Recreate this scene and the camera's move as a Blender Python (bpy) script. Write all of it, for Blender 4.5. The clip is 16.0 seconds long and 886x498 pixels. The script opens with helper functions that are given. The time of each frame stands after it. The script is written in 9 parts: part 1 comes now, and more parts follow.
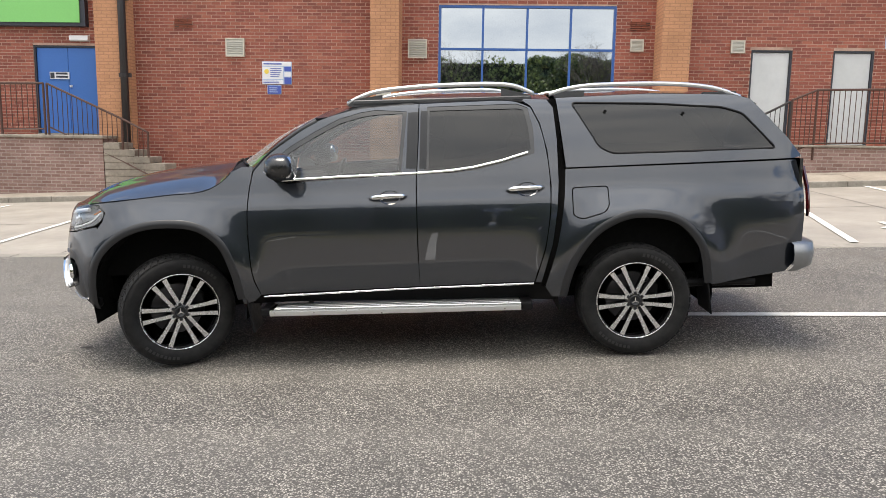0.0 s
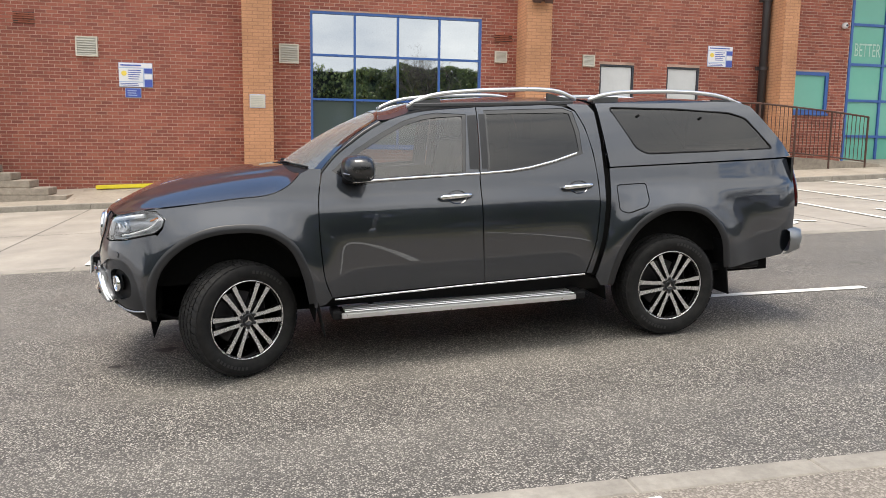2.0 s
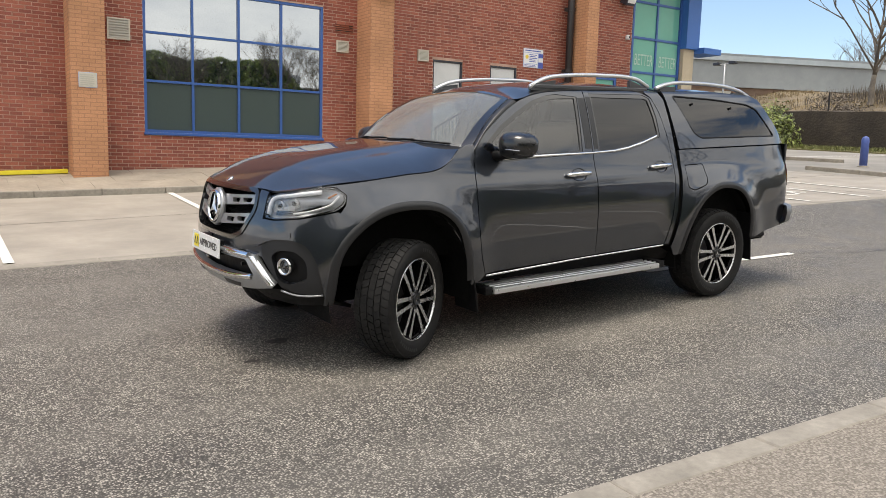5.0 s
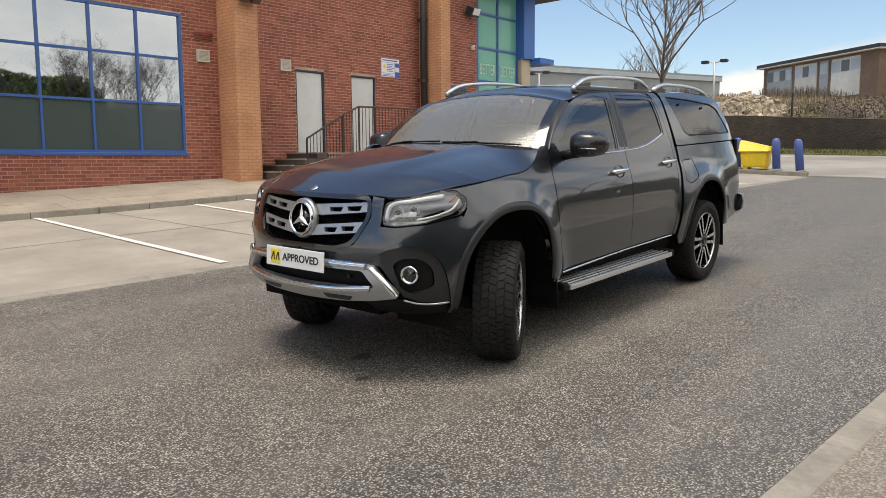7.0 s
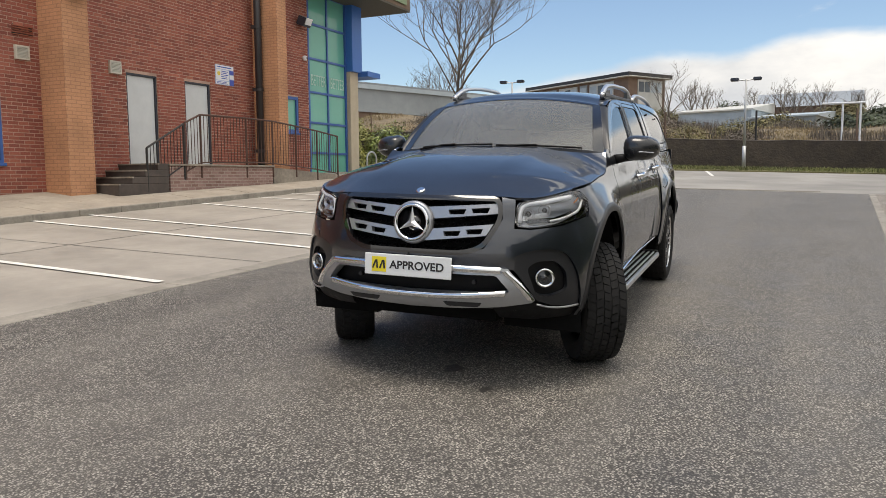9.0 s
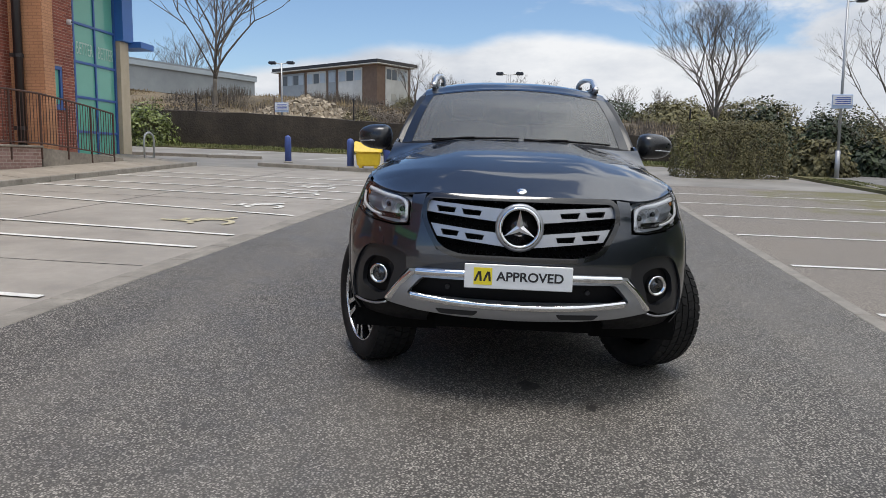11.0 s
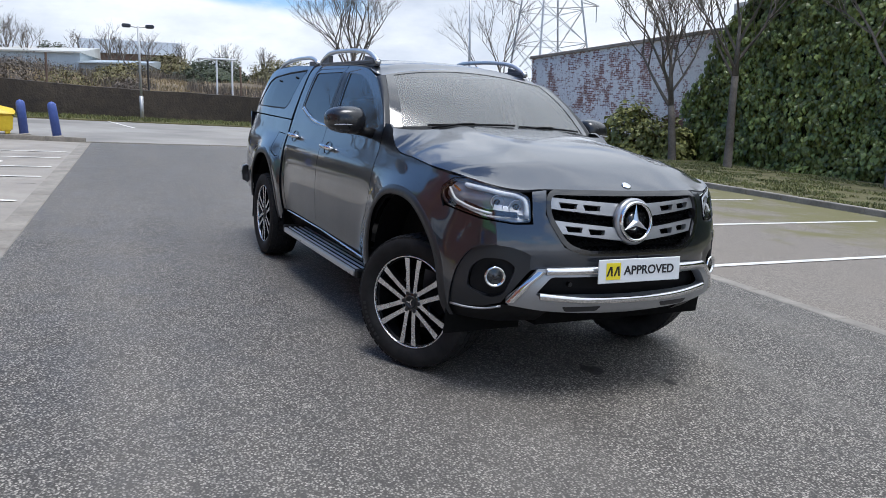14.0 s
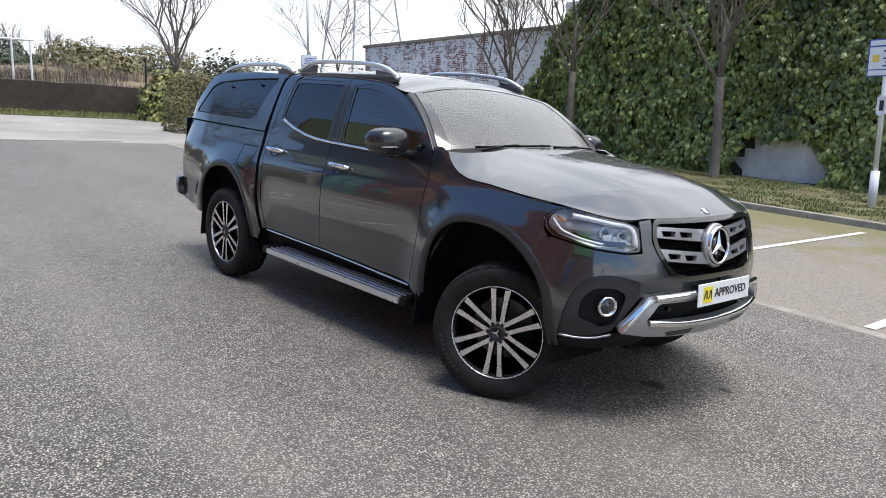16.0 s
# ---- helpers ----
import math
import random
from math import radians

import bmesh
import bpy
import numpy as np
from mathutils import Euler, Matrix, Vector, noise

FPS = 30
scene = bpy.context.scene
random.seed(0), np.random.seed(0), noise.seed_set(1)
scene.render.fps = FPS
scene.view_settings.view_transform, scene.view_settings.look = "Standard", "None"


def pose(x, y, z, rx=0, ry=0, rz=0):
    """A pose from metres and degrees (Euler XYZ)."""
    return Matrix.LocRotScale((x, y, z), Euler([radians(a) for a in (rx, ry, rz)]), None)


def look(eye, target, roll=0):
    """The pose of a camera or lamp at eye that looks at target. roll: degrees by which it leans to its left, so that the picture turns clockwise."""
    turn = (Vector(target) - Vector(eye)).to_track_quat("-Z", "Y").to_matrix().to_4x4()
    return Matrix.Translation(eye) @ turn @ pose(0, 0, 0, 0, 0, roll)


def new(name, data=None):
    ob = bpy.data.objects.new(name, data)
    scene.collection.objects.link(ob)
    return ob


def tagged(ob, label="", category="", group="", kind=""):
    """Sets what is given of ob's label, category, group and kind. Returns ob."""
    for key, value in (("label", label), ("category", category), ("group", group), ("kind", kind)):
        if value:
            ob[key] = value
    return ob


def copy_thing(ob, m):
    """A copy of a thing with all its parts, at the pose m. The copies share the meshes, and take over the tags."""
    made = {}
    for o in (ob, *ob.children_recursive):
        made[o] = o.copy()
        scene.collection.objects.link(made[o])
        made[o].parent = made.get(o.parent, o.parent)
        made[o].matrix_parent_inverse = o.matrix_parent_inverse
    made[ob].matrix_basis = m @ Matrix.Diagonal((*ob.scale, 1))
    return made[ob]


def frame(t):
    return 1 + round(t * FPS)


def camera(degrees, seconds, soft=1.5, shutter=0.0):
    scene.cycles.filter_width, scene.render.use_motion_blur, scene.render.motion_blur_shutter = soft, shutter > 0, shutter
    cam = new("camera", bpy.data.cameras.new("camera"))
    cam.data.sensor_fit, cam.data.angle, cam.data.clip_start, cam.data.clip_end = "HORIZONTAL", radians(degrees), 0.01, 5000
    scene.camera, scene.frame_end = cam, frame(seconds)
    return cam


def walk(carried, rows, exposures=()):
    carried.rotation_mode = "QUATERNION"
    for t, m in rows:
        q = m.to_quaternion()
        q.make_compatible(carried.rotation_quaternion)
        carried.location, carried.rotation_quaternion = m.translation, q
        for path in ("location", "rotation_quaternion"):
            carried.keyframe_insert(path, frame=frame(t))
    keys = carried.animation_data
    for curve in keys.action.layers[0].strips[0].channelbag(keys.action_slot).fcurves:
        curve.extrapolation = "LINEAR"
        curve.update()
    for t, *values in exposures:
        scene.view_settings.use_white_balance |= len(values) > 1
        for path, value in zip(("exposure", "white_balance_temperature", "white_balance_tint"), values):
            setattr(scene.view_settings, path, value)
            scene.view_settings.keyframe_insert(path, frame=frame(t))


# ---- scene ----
cam = camera(60.61, 16.0, soft=0.6)
# seconds, stops, kelvin, tint: the clip's own exposure and white balance
EXPOSURES = [(0.0, 0.94, 6800, 10), (4.0, 0.82, 7050, 10), (7.0, 0.52, 7250, 10), (9.0, 0.38, 7050, 10), (11.5, 0.14, 6200, 10), (12.5, 0.15, 5950, 10), (14.0, 0.42, 5950, 10), (15.0, 0.66, 6100, 10), (16.0, 0.86, 6350, 10)]
# seconds, eye, then yaw (to the left of +y), pitch (up) and roll in degrees
PATH = [
    (0, 0.212, 0.569, 1.540, 2.59, -8.34, 0.91),
    (0.5, -0.214, 0.548, 1.518, -1.14, -8.01, 0.67),
    (1, -0.674, 0.494, 1.517, -4.95, -7.86, 0.54),
    (1.5, -1.107, 0.505, 1.484, -8.71, -7.60, 0.53),
    (2, -1.565, 0.506, 1.469, -12.39, -7.51, 0.82),
    (2.5, -1.997, 0.576, 1.424, -15.91, -7.37, 1.22),
    (3, -2.441, 0.638, 1.394, -19.33, -7.24, 1.60),
    (3.5, -2.878, 0.763, 1.377, -22.62, -7.24, 1.83),
    (4, -3.287, 0.941, 1.346, -25.86, -7.19, 1.76),
    (4.2, -3.462, 1.030, 1.331, -27.17, -7.30, 1.79),
    (6.5, -5.225, 2.286, 1.236, -43.56, -6.63, 0.24),
    (7, -5.529, 2.608, 1.209, -47.42, -6.38, -0.38),
    (7.5, -5.848, 2.968, 1.190, -51.47, -6.02, -0.66),
    (8, -6.110, 3.389, 1.157, -55.48, -5.68, -0.93),
    (8.5, -6.297, 3.839, 1.137, -59.81, -5.36, -0.76),
    (9, -6.488, 4.312, 1.138, -64.33, -5.34, -0.44),
    (9.2, -6.551, 4.503, 1.137, -66.23, -5.35, -0.27),
    (11.5, -6.469, 6.738, 1.239, -89.25, -6.99, 0.60),
    (12, -6.370, 7.170, 1.258, -94.49, -7.47, 0.64),
    (12.5, -6.287, 7.605, 1.282, -99.74, -8.03, 0.75),
    (13, -6.152, 7.992, 1.308, -104.90, -8.46, 0.82),
    (13.5, -6.056, 8.387, 1.346, -109.53, -8.90, 0.78),
    (14, -5.862, 8.749, 1.360, -114.21, -9.18, 0.85),
    (14.5, -5.646, 9.105, 1.426, -118.57, -9.67, 0.72),
    (15, -5.394, 9.447, 1.461, -122.67, -9.79, 0.77),
    (15.5, -5.143, 9.703, 1.507, -126.12, -9.95, 0.94),
    (16, -4.979, 9.946, 1.559, -128.69, -10.04, 1.09),
]
walk(cam, [(t, pose(x, y, z, 90 + pitch, 0, yaw) @ pose(0, 0, 0, 0, 0, roll)) for t, x, y, z, yaw, pitch, roll in PATH], EXPOSURES)

# ---- sky, sun ----
SUN_EL, SUN_AZ = 78.0, 174.0  # height, and bearing from +x towards +y
sun_way = Vector((math.cos(radians(SUN_EL)) * math.cos(radians(SUN_AZ)), math.cos(radians(SUN_EL)) * math.sin(radians(SUN_AZ)), math.sin(radians(SUN_EL))))
sun = new("sun", bpy.data.lights.new("sun", "SUN"))
sun.data.energy, sun.data.angle, sun.data.color = 2.0, radians(26), (1.0, 0.94, 0.86)
sun.matrix_world = look(sun_way * 50, (0, 0, 0))

world = bpy.data.worlds.new("sky")
scene.world = world
world.use_nodes = True
wn, wl = world.node_tree.nodes, world.node_tree.links
wn.clear()


def wnode(kind, **kw):
    n = wn.new(kind)
    for k, v in kw.items():
        n.inputs[k.replace("_", " ")].default_value = v
    return n


sky = wn.new("ShaderNodeTexSky")
sky.sky_type, sky.sun_disc = "NISHITA", False
sky.sun_elevation, sky.sun_rotation = radians(SUN_EL), radians(90 - SUN_AZ)
sky.air_density, sky.dust_density, sky.ozone_density = 1.0, 0.4, 4.0
wcoord = wn.new("ShaderNodeTexCoord")
wsep = wn.new("ShaderNodeSeparateXYZ")
wl.new(wcoord.outputs["Generated"], wsep.inputs[0])
# clouds: a bank over the horizon with a soft upper edge, and broken cloud above, thick to the south, open to the north
def wmath(op, a, b):
    n = wn.new("ShaderNodeMath")
    n.operation = op
    for i, v in enumerate((a, b)):
        if isinstance(v, (int, float)):
            n.inputs[i].default_value = v
        else:
            wl.new(v, n.inputs[i])
    return n.outputs[0]


def wrange(v, a, b, lo, hi, smooth=True):
    n = wn.new("ShaderNodeMapRange")
    n.interpolation_type = "SMOOTHSTEP" if smooth else "LINEAR"
    for k, x in zip(("From Min", "From Max", "To Min", "To Max"), (a, b, lo, hi)):
        n.inputs[k].default_value = x
    wl.new(v, n.inputs["Value"])
    return n.outputs[0]


wmap = wnode("ShaderNodeMapping", Scale=(1.0, 1.0, 2.6), Location=(0.35, 0.2, 0.0))
wl.new(wcoord.outputs["Generated"], wmap.inputs["Vector"])
wide_n = wnode("ShaderNodeTexNoise", Scale=1.7, Detail=2.0, Roughness=0.5)
wl.new(wcoord.outputs["Generated"], wide_n.inputs["Vector"])
fine_n = wnode("ShaderNodeTexNoise", Scale=6.0, Detail=6.0, Roughness=0.55)
wl.new(wmap.outputs[0], fine_n.inputs["Vector"])
cl = wnode("ShaderNodeTexNoise", Scale=2.6, Detail=8.0, Roughness=0.58, Distortion=0.25)
wl.new(wmap.outputs[0], cl.inputs["Vector"])
top = wmath("ADD", wmath("MULTIPLY", wide_n.outputs["Fac"], 0.19), wmath("MULTIPLY", fine_n.outputs["Fac"], 0.035))
over = wmath("SUBTRACT", top, wsep.outputs[2])
bank = wrange(over, -0.006, 0.012, 0.0, 1.0)
south = wmath("ADD", wmath("ADD", wrange(wsep.outputs[1], -0.55, -0.05, 0.24, 0.0), wrange(wsep.outputs[1], -0.30, 0.55, 0.0, -0.26)), wmath("MULTIPLY", wsep.outputs[0], -0.09))
high = wmath("ADD", wmath("ADD", cl.outputs["Fac"], south), wrange(wsep.outputs[2], 0.30, 0.55, 0.0, 0.10))
broken = wrange(high, 0.49, 0.60, 0.0, 1.0)
cover = wmath("MAXIMUM", bank, broken)
shade = wnode("ShaderNodeTexNoise", Scale=3.4, Detail=6.0, Roughness=0.6)
wl.new(wmap.outputs[0], shade.inputs["Vector"])
ramp = wn.new("ShaderNodeValToRGB")
ramp.color_ramp.elements[0].position, ramp.color_ramp.elements[0].color = 0.32, (4.0, 4.3, 4.8, 1)
ramp.color_ramp.elements[1].position, ramp.color_ramp.elements[1].color = 0.62, (6.7, 6.75, 6.8, 1)
wl.new(shade.outputs["Fac"], ramp.inputs[0])
# cloud is brighter towards the zenith, as under any thick sky
lift = wrange(wsep.outputs[2], 0.30, 0.95, 1.0, 1.8, False)
gain = wn.new("ShaderNodeCombineColor")
for i in range(3):
    wl.new(lift, gain.inputs[i])
wmul = wn.new("ShaderNodeMix")
wmul.data_type, wmul.blend_type = "RGBA", "MULTIPLY"
wmul.inputs[0].default_value = 1.0
wl.new(ramp.outputs[0], wmul.inputs[6])
wl.new(gain.outputs[0], wmul.inputs[7])
wmix = wn.new("ShaderNodeMix")
wmix.data_type = "RGBA"
wl.new(cover, wmix.inputs[0])
wl.new(sky.outputs[0], wmix.inputs[6])
wl.new(wmul.outputs[2], wmix.inputs[7])
wbg = wnode("ShaderNodeBackground", Strength=0.121)
wl.new(wmix.outputs[2], wbg.inputs[0])
wout = wn.new("ShaderNodeOutputWorld")
wl.new(wbg.outputs[0], wout.inputs[0])

# ---- materials ----
def material(name):
    m = bpy.data.materials.new(name)
    m.use_nodes = True
    nt = m.node_tree
    return m, nt.nodes, nt.links, nt.nodes["Principled BSDF"]


def socket(bsdf, **kw):
    for k, v in kw.items():
        bsdf.inputs[k.replace("_", " ")].default_value = v


def noise_node(nodes, links, vec, scale, detail=5.0, rough=0.55):
    n = nodes.new("ShaderNodeTexNoise")
    n.inputs["Scale"].default_value, n.inputs["Detail"].default_value, n.inputs["Roughness"].default_value = scale, detail, rough
    links.new(vec, n.inputs["Vector"])
    return n.outputs["Fac"]


def spread(nodes, links, value, a, b, lo=0.0, hi=1.0):
    n = nodes.new("ShaderNodeMapRange")
    for k, v in zip(("From Min", "From Max", "To Min", "To Max"), (a, b, lo, hi)):
        n.inputs[k].default_value = v
    links.new(value, n.inputs["Value"])
    return n.outputs[0]


def blend(nodes, links, fac, a, b, mode="MIX"):
    n = nodes.new("ShaderNodeMix")
    n.data_type, n.blend_type = "RGBA", mode
    for i, v in ((0, fac), (6, a), (7, b)):
        if isinstance(v, (int, float)):
            n.inputs[i].default_value = v
        elif isinstance(v, tuple):
            n.inputs[i].default_value = (*v, 1)
        else:
            links.new(v, n.inputs[i])
    return n.outputs[2]


def place_of(nodes, links, world=False):
    if world:
        return nodes.new("ShaderNodeNewGeometry").outputs["Position"]
    return nodes.new("ShaderNodeTexCoord").outputs["Object"]


def bump_in(nodes, links, bsdf, height, strength, distance):
    n = nodes.new("ShaderNodeBump")
    n.inputs["Strength"].default_value, n.inputs["Distance"].default_value = strength, distance
    links.new(height, n.inputs["Height"])
    links.new(n.outputs[0], bsdf.inputs["Normal"])


def surface(name, c1, c2, scale=6.0, rough=(0.5, 0.7), metal=0.0, bump=0.0, bscale=60.0, bdist=0.004, big=0.25, coat=0.0, world=False, vary=0.0):
    """Two colours mixed by noise, darkened and lightened at a larger scale, with rough and fine relief."""
    m, nodes, links, bsdf = material(name)
    vec = place_of(nodes, links, world)
    fine = noise_node(nodes, links, vec, scale, 8.0, 0.65)
    wide = noise_node(nodes, links, vec, scale * 0.13, 3.0)
    col = blend(nodes, links, spread(nodes, links, fine, 0.3, 0.7), c1, c2)
    grey = spread(nodes, links, wide, 0.3, 0.7, 1 - big, 1 + big)
    g = nodes.new("ShaderNodeCombineColor")
    for i in range(3):
        links.new(grey, g.inputs[i])
    col = blend(nodes, links, 1.0, col, g.outputs[0], "MULTIPLY")
    if vary:
        rnd = nodes.new("ShaderNodeNewGeometry").outputs["Random Per Island"]
        v = spread(nodes, links, rnd, 0, 1, 1 - vary, 1 + vary)
        g2 = nodes.new("ShaderNodeCombineColor")
        for i in range(3):
            links.new(v, g2.inputs[i])
        col = blend(nodes, links, 1.0, col, g2.outputs[0], "MULTIPLY")
    links.new(col, bsdf.inputs["Base Color"])
    links.new(spread(nodes, links, fine, 0.3, 0.7, *rough), bsdf.inputs["Roughness"])
    socket(bsdf, Metallic=metal, Coat_Weight=coat)
    if bump:
        bump_in(nodes, links, bsdf, noise_node(nodes, links, vec, bscale, 4.0), bump, bdist)
    return m


def asphalt(name, dark, light, stain, chip=170.0, gloss=(0.55, 0.85)):
    """Chippings bound in tar: pale and dark stones, worn and stained patches."""
    m, nodes, links, bsdf = material(name)
    vec = place_of(nodes, links, True)
    vor = nodes.new("ShaderNodeTexVoronoi")
    vor.inputs["Scale"].default_value = chip
    links.new(vec, vor.inputs["Vector"])
    rgb = nodes.new("ShaderNodeSeparateColor")
    links.new(vor.outputs["Color"], rgb.inputs[0])
    stone = nodes.new("ShaderNodeValToRGB")
    mean = tuple((a + b) / 2 for a, b in zip(dark, light))
    for i, (p, c) in enumerate(((0.0, dark), (0.30, tuple(0.6 * v for v in mean)), (0.55, mean), (0.93, light), (0.99, tuple(min(0.7, 1.15 * v) for v in light)))):
        e = stone.color_ramp.elements[i] if i < 2 else stone.color_ramp.elements.new(p)
        e.position, e.color = p, (*c, 1)
    links.new(rgb.outputs[0], stone.inputs[0])
    # dark tar shows in the gaps between the stones
    gap = spread(nodes, links, vor.outputs["Distance"], 0.33, 0.60, 0.0, 0.92)
    stones = blend(nodes, links, gap, stone.outputs[0], tuple(0.8 * v for v in dark))
    wide = noise_node(nodes, links, vec, 0.35, 6.0, 0.6)
    mid = noise_node(nodes, links, vec, 2.6, 6.0, 0.65)
    # tyres have polished two long tracks
    mp = nodes.new("ShaderNodeMapping")
    mp.inputs["Scale"].default_value = (0.05, 0.9, 1.0)
    links.new(vec, mp.inputs["Vector"])
    track = noise_node(nodes, links, mp.outputs[0], 1.0, 3.0, 0.5)
    col = blend(nodes, links, spread(nodes, links, wide, 0.36, 0.66, 0.0, 0.24), stones, stain)
    col = blend(nodes, links, spread(nodes, links, track, 0.46, 0.62, 0.0, 0.26), col, stain)
    worn = spread(nodes, links, mid, 0.3, 0.7, 0.84, 1.14)
    g = nodes.new("ShaderNodeCombineColor")
    for i in range(3):
        links.new(worn, g.inputs[i])
    col = blend(nodes, links, 1.0, col, g.outputs[0], "MULTIPLY")
    links.new(col, bsdf.inputs["Base Color"])
    links.new(spread(nodes, links, mid, 0.3, 0.7, *gloss), bsdf.inputs["Roughness"])
    bump_in(nodes, links, bsdf, vor.outputs["Distance"], -1.0, 0.008)
    return m


def brickwork(name, c1, c2, mortar, w=0.225, h=0.075, joint=0.010, band=0.0, peel=None):
    """Coursed bricks in stretcher bond on upright faces that run along x or along y."""
    m, nodes, links, bsdf = material(name)
    pos = nodes.new("ShaderNodeSeparateXYZ")
    links.new(place_of(nodes, links, True), pos.inputs[0])
    u = nodes.new("ShaderNodeMath")
    u.operation = "ADD"
    links.new(pos.outputs[0], u.inputs[0])
    links.new(pos.outputs[1], u.inputs[1])
    uv = nodes.new("ShaderNodeCombineXYZ")
    links.new(u.outputs[0], uv.inputs[0])
    links.new(pos.outputs[2], uv.inputs[1])
    br = nodes.new("ShaderNodeTexBrick")
    for k, v in (("Scale", 1.0), ("Mortar Size", joint), ("Mortar Smooth", 0.25), ("Brick Width", w), ("Row Height", h), ("Bias", 0.0)):
        br.inputs[k].default_value = v
    br.inputs["Color1"].default_value, br.inputs["Color2"].default_value, br.inputs["Mortar"].default_value = (*c1, 1), (*c2, 1), (*mortar, 1)
    links.new(uv.outputs[0], br.inputs["Vector"])
    vec = place_of(nodes, links, True)
    dirt = noise_node(nodes, links, vec, 1.1, 6.0, 0.6)
    grain = noise_node(nodes, links, vec, 45.0, 4.0)
    g = nodes.new("ShaderNodeCombineColor")
    v = spread(nodes, links, dirt, 0.3, 0.7, 0.80, 1.14)
    for i in range(3):
        links.new(v, g.inputs[i])
    col = blend(nodes, links, 1.0, br.outputs["Color"], g.outputs[0], "MULTIPLY")
    g2 = nodes.new("ShaderNodeCombineColor")
    v2 = spread(nodes, links, grain, 0.3, 0.7, 0.86, 1.12)
    for i in range(3):
        links.new(v2, g2.inputs[i])
    col = blend(nodes, links, 1.0, col, g2.outputs[0], "MULTIPLY")
    if peel:
        mp = nodes.new("ShaderNodeMapping")
        mp.inputs["Scale"].default_value = (1.0, 1.0, 0.42)
        links.new(vec, mp.inputs["Vector"])
        fl = noise_node(nodes, links, mp.outputs[0], 1.1, 12.0, 0.78)
        chips = noise_node(nodes, links, vec, 9.0, 6.0, 0.7)
        both = nodes.new("ShaderNodeMath")
        both.operation = "MULTIPLY_ADD"
        links.new(chips, both.inputs[0])
        both.inputs[1].default_value = 0.22
        links.new(fl, both.inputs[2])
        # paint lets go brick by brick
        each = nodes.new("ShaderNodeTexBrick")
        for k, v in (("Scale", 1.0), ("Mortar Size", joint), ("Brick Width", w), ("Row Height", h), ("Bias", 0.0)):
            each.inputs[k].default_value = v
        each.inputs["Color1"].default_value, each.inputs["Color2"].default_value, each.inputs["Mortar"].default_value = (0, 0, 0, 1), (1, 1, 1, 1), (0, 0, 0, 1)
        links.new(uv.outputs[0], each.inputs["Vector"])
        one = nodes.new("ShaderNodeMath")
        one.operation = "MULTIPLY_ADD"
        links.new(each.outputs["Color"], one.inputs[0])
        one.inputs[1].default_value = 0.11
        links.new(both.outputs[0], one.inputs[2])
        gone = spread(nodes, links, one.outputs[0], peel[1] + 0.10, peel[1] + 0.17)
        white = blend(nodes, links, spread(nodes, links, chips, 0.3, 0.7), peel[0], tuple(0.78 * v for v in peel[0]))
        col = blend(nodes, links, gone, white, col)
        mp2 = nodes.new("ShaderNodeMapping")
        mp2.inputs["Scale"].default_value = (1.6, 1.6, 0.22)
        links.new(vec, mp2.inputs["Vector"])
        gr = noise_node(nodes, links, mp2.outputs[0], 2.0, 8.0, 0.7)
        col = blend(nodes, links, spread(nodes, links, gr, 0.56, 0.75, 0.0, 0.45), col, (0.16, 0.145, 0.13))
    links.new(col, bsdf.inputs["Base Color"])
    socket(bsdf, Roughness=0.85)
    bump_in(nodes, links, bsdf, br.outputs["Fac"], -0.7, 0.006)
    return m


def plain(name, c, rough=0.4, metal=0.0, coat=0.0, emit=0.0):
    m, nodes, links, bsdf = material(name)
    vec = place_of(nodes, links)
    n = noise_node(nodes, links, vec, 30.0, 4.0)
    col = blend(nodes, links, spread(nodes, links, n, 0.3, 0.7, 0.0, 0.18), c, tuple(0.72 * a for a in c))
    links.new(col, bsdf.inputs["Base Color"])
    links.new(spread(nodes, links, n, 0.3, 0.7, rough * 0.9, min(1, rough * 1.15)), bsdf.inputs["Roughness"])
    socket(bsdf, Metallic=metal, Coat_Weight=coat)
    return m


def pane_glass(name, tint, gloss=0.0, ior=1.5, rough=0.0, sky_veil=0.0):
    """A thin pane: what is behind shows in the tint, and the face mirrors by its angle."""
    m, nodes, links, bsdf = material(name)
    nodes.remove(bsdf)
    tr = nodes.new("ShaderNodeBsdfTransparent")
    tr.inputs[0].default_value = (*tint, 1)
    gl = nodes.new("ShaderNodeBsdfGlossy")
    gl.inputs["Roughness"].default_value = rough
    gl.inputs["Color"].default_value = (1, 1, 1, 1)
    fr = nodes.new("ShaderNodeFresnel")
    fr.inputs["IOR"].default_value = ior
    f = spread(nodes, links, fr.outputs[0], 0, 1, gloss, 1.0)
    mx = nodes.new("ShaderNodeMixShader")
    links.new(f, mx.inputs[0])
    links.new(tr.outputs[0], mx.inputs[1])
    links.new(gl.outputs[0], mx.inputs[2])
    last = mx.outputs[0]
    if sky_veil:
        # flat grey mixed in, standing in for the sky's pale reflection
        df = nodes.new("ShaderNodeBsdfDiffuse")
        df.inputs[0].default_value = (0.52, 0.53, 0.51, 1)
        film = spread(nodes, links, noise_node(nodes, links, place_of(nodes, links), 2.2, 5.0), 0.3, 0.7, sky_veil * 0.88, sky_veil * 1.12)
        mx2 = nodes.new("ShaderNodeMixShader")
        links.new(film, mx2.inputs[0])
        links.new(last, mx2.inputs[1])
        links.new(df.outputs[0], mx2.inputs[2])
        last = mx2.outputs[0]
    links.new(last, nodes["Material Output"].inputs[0])
    return m


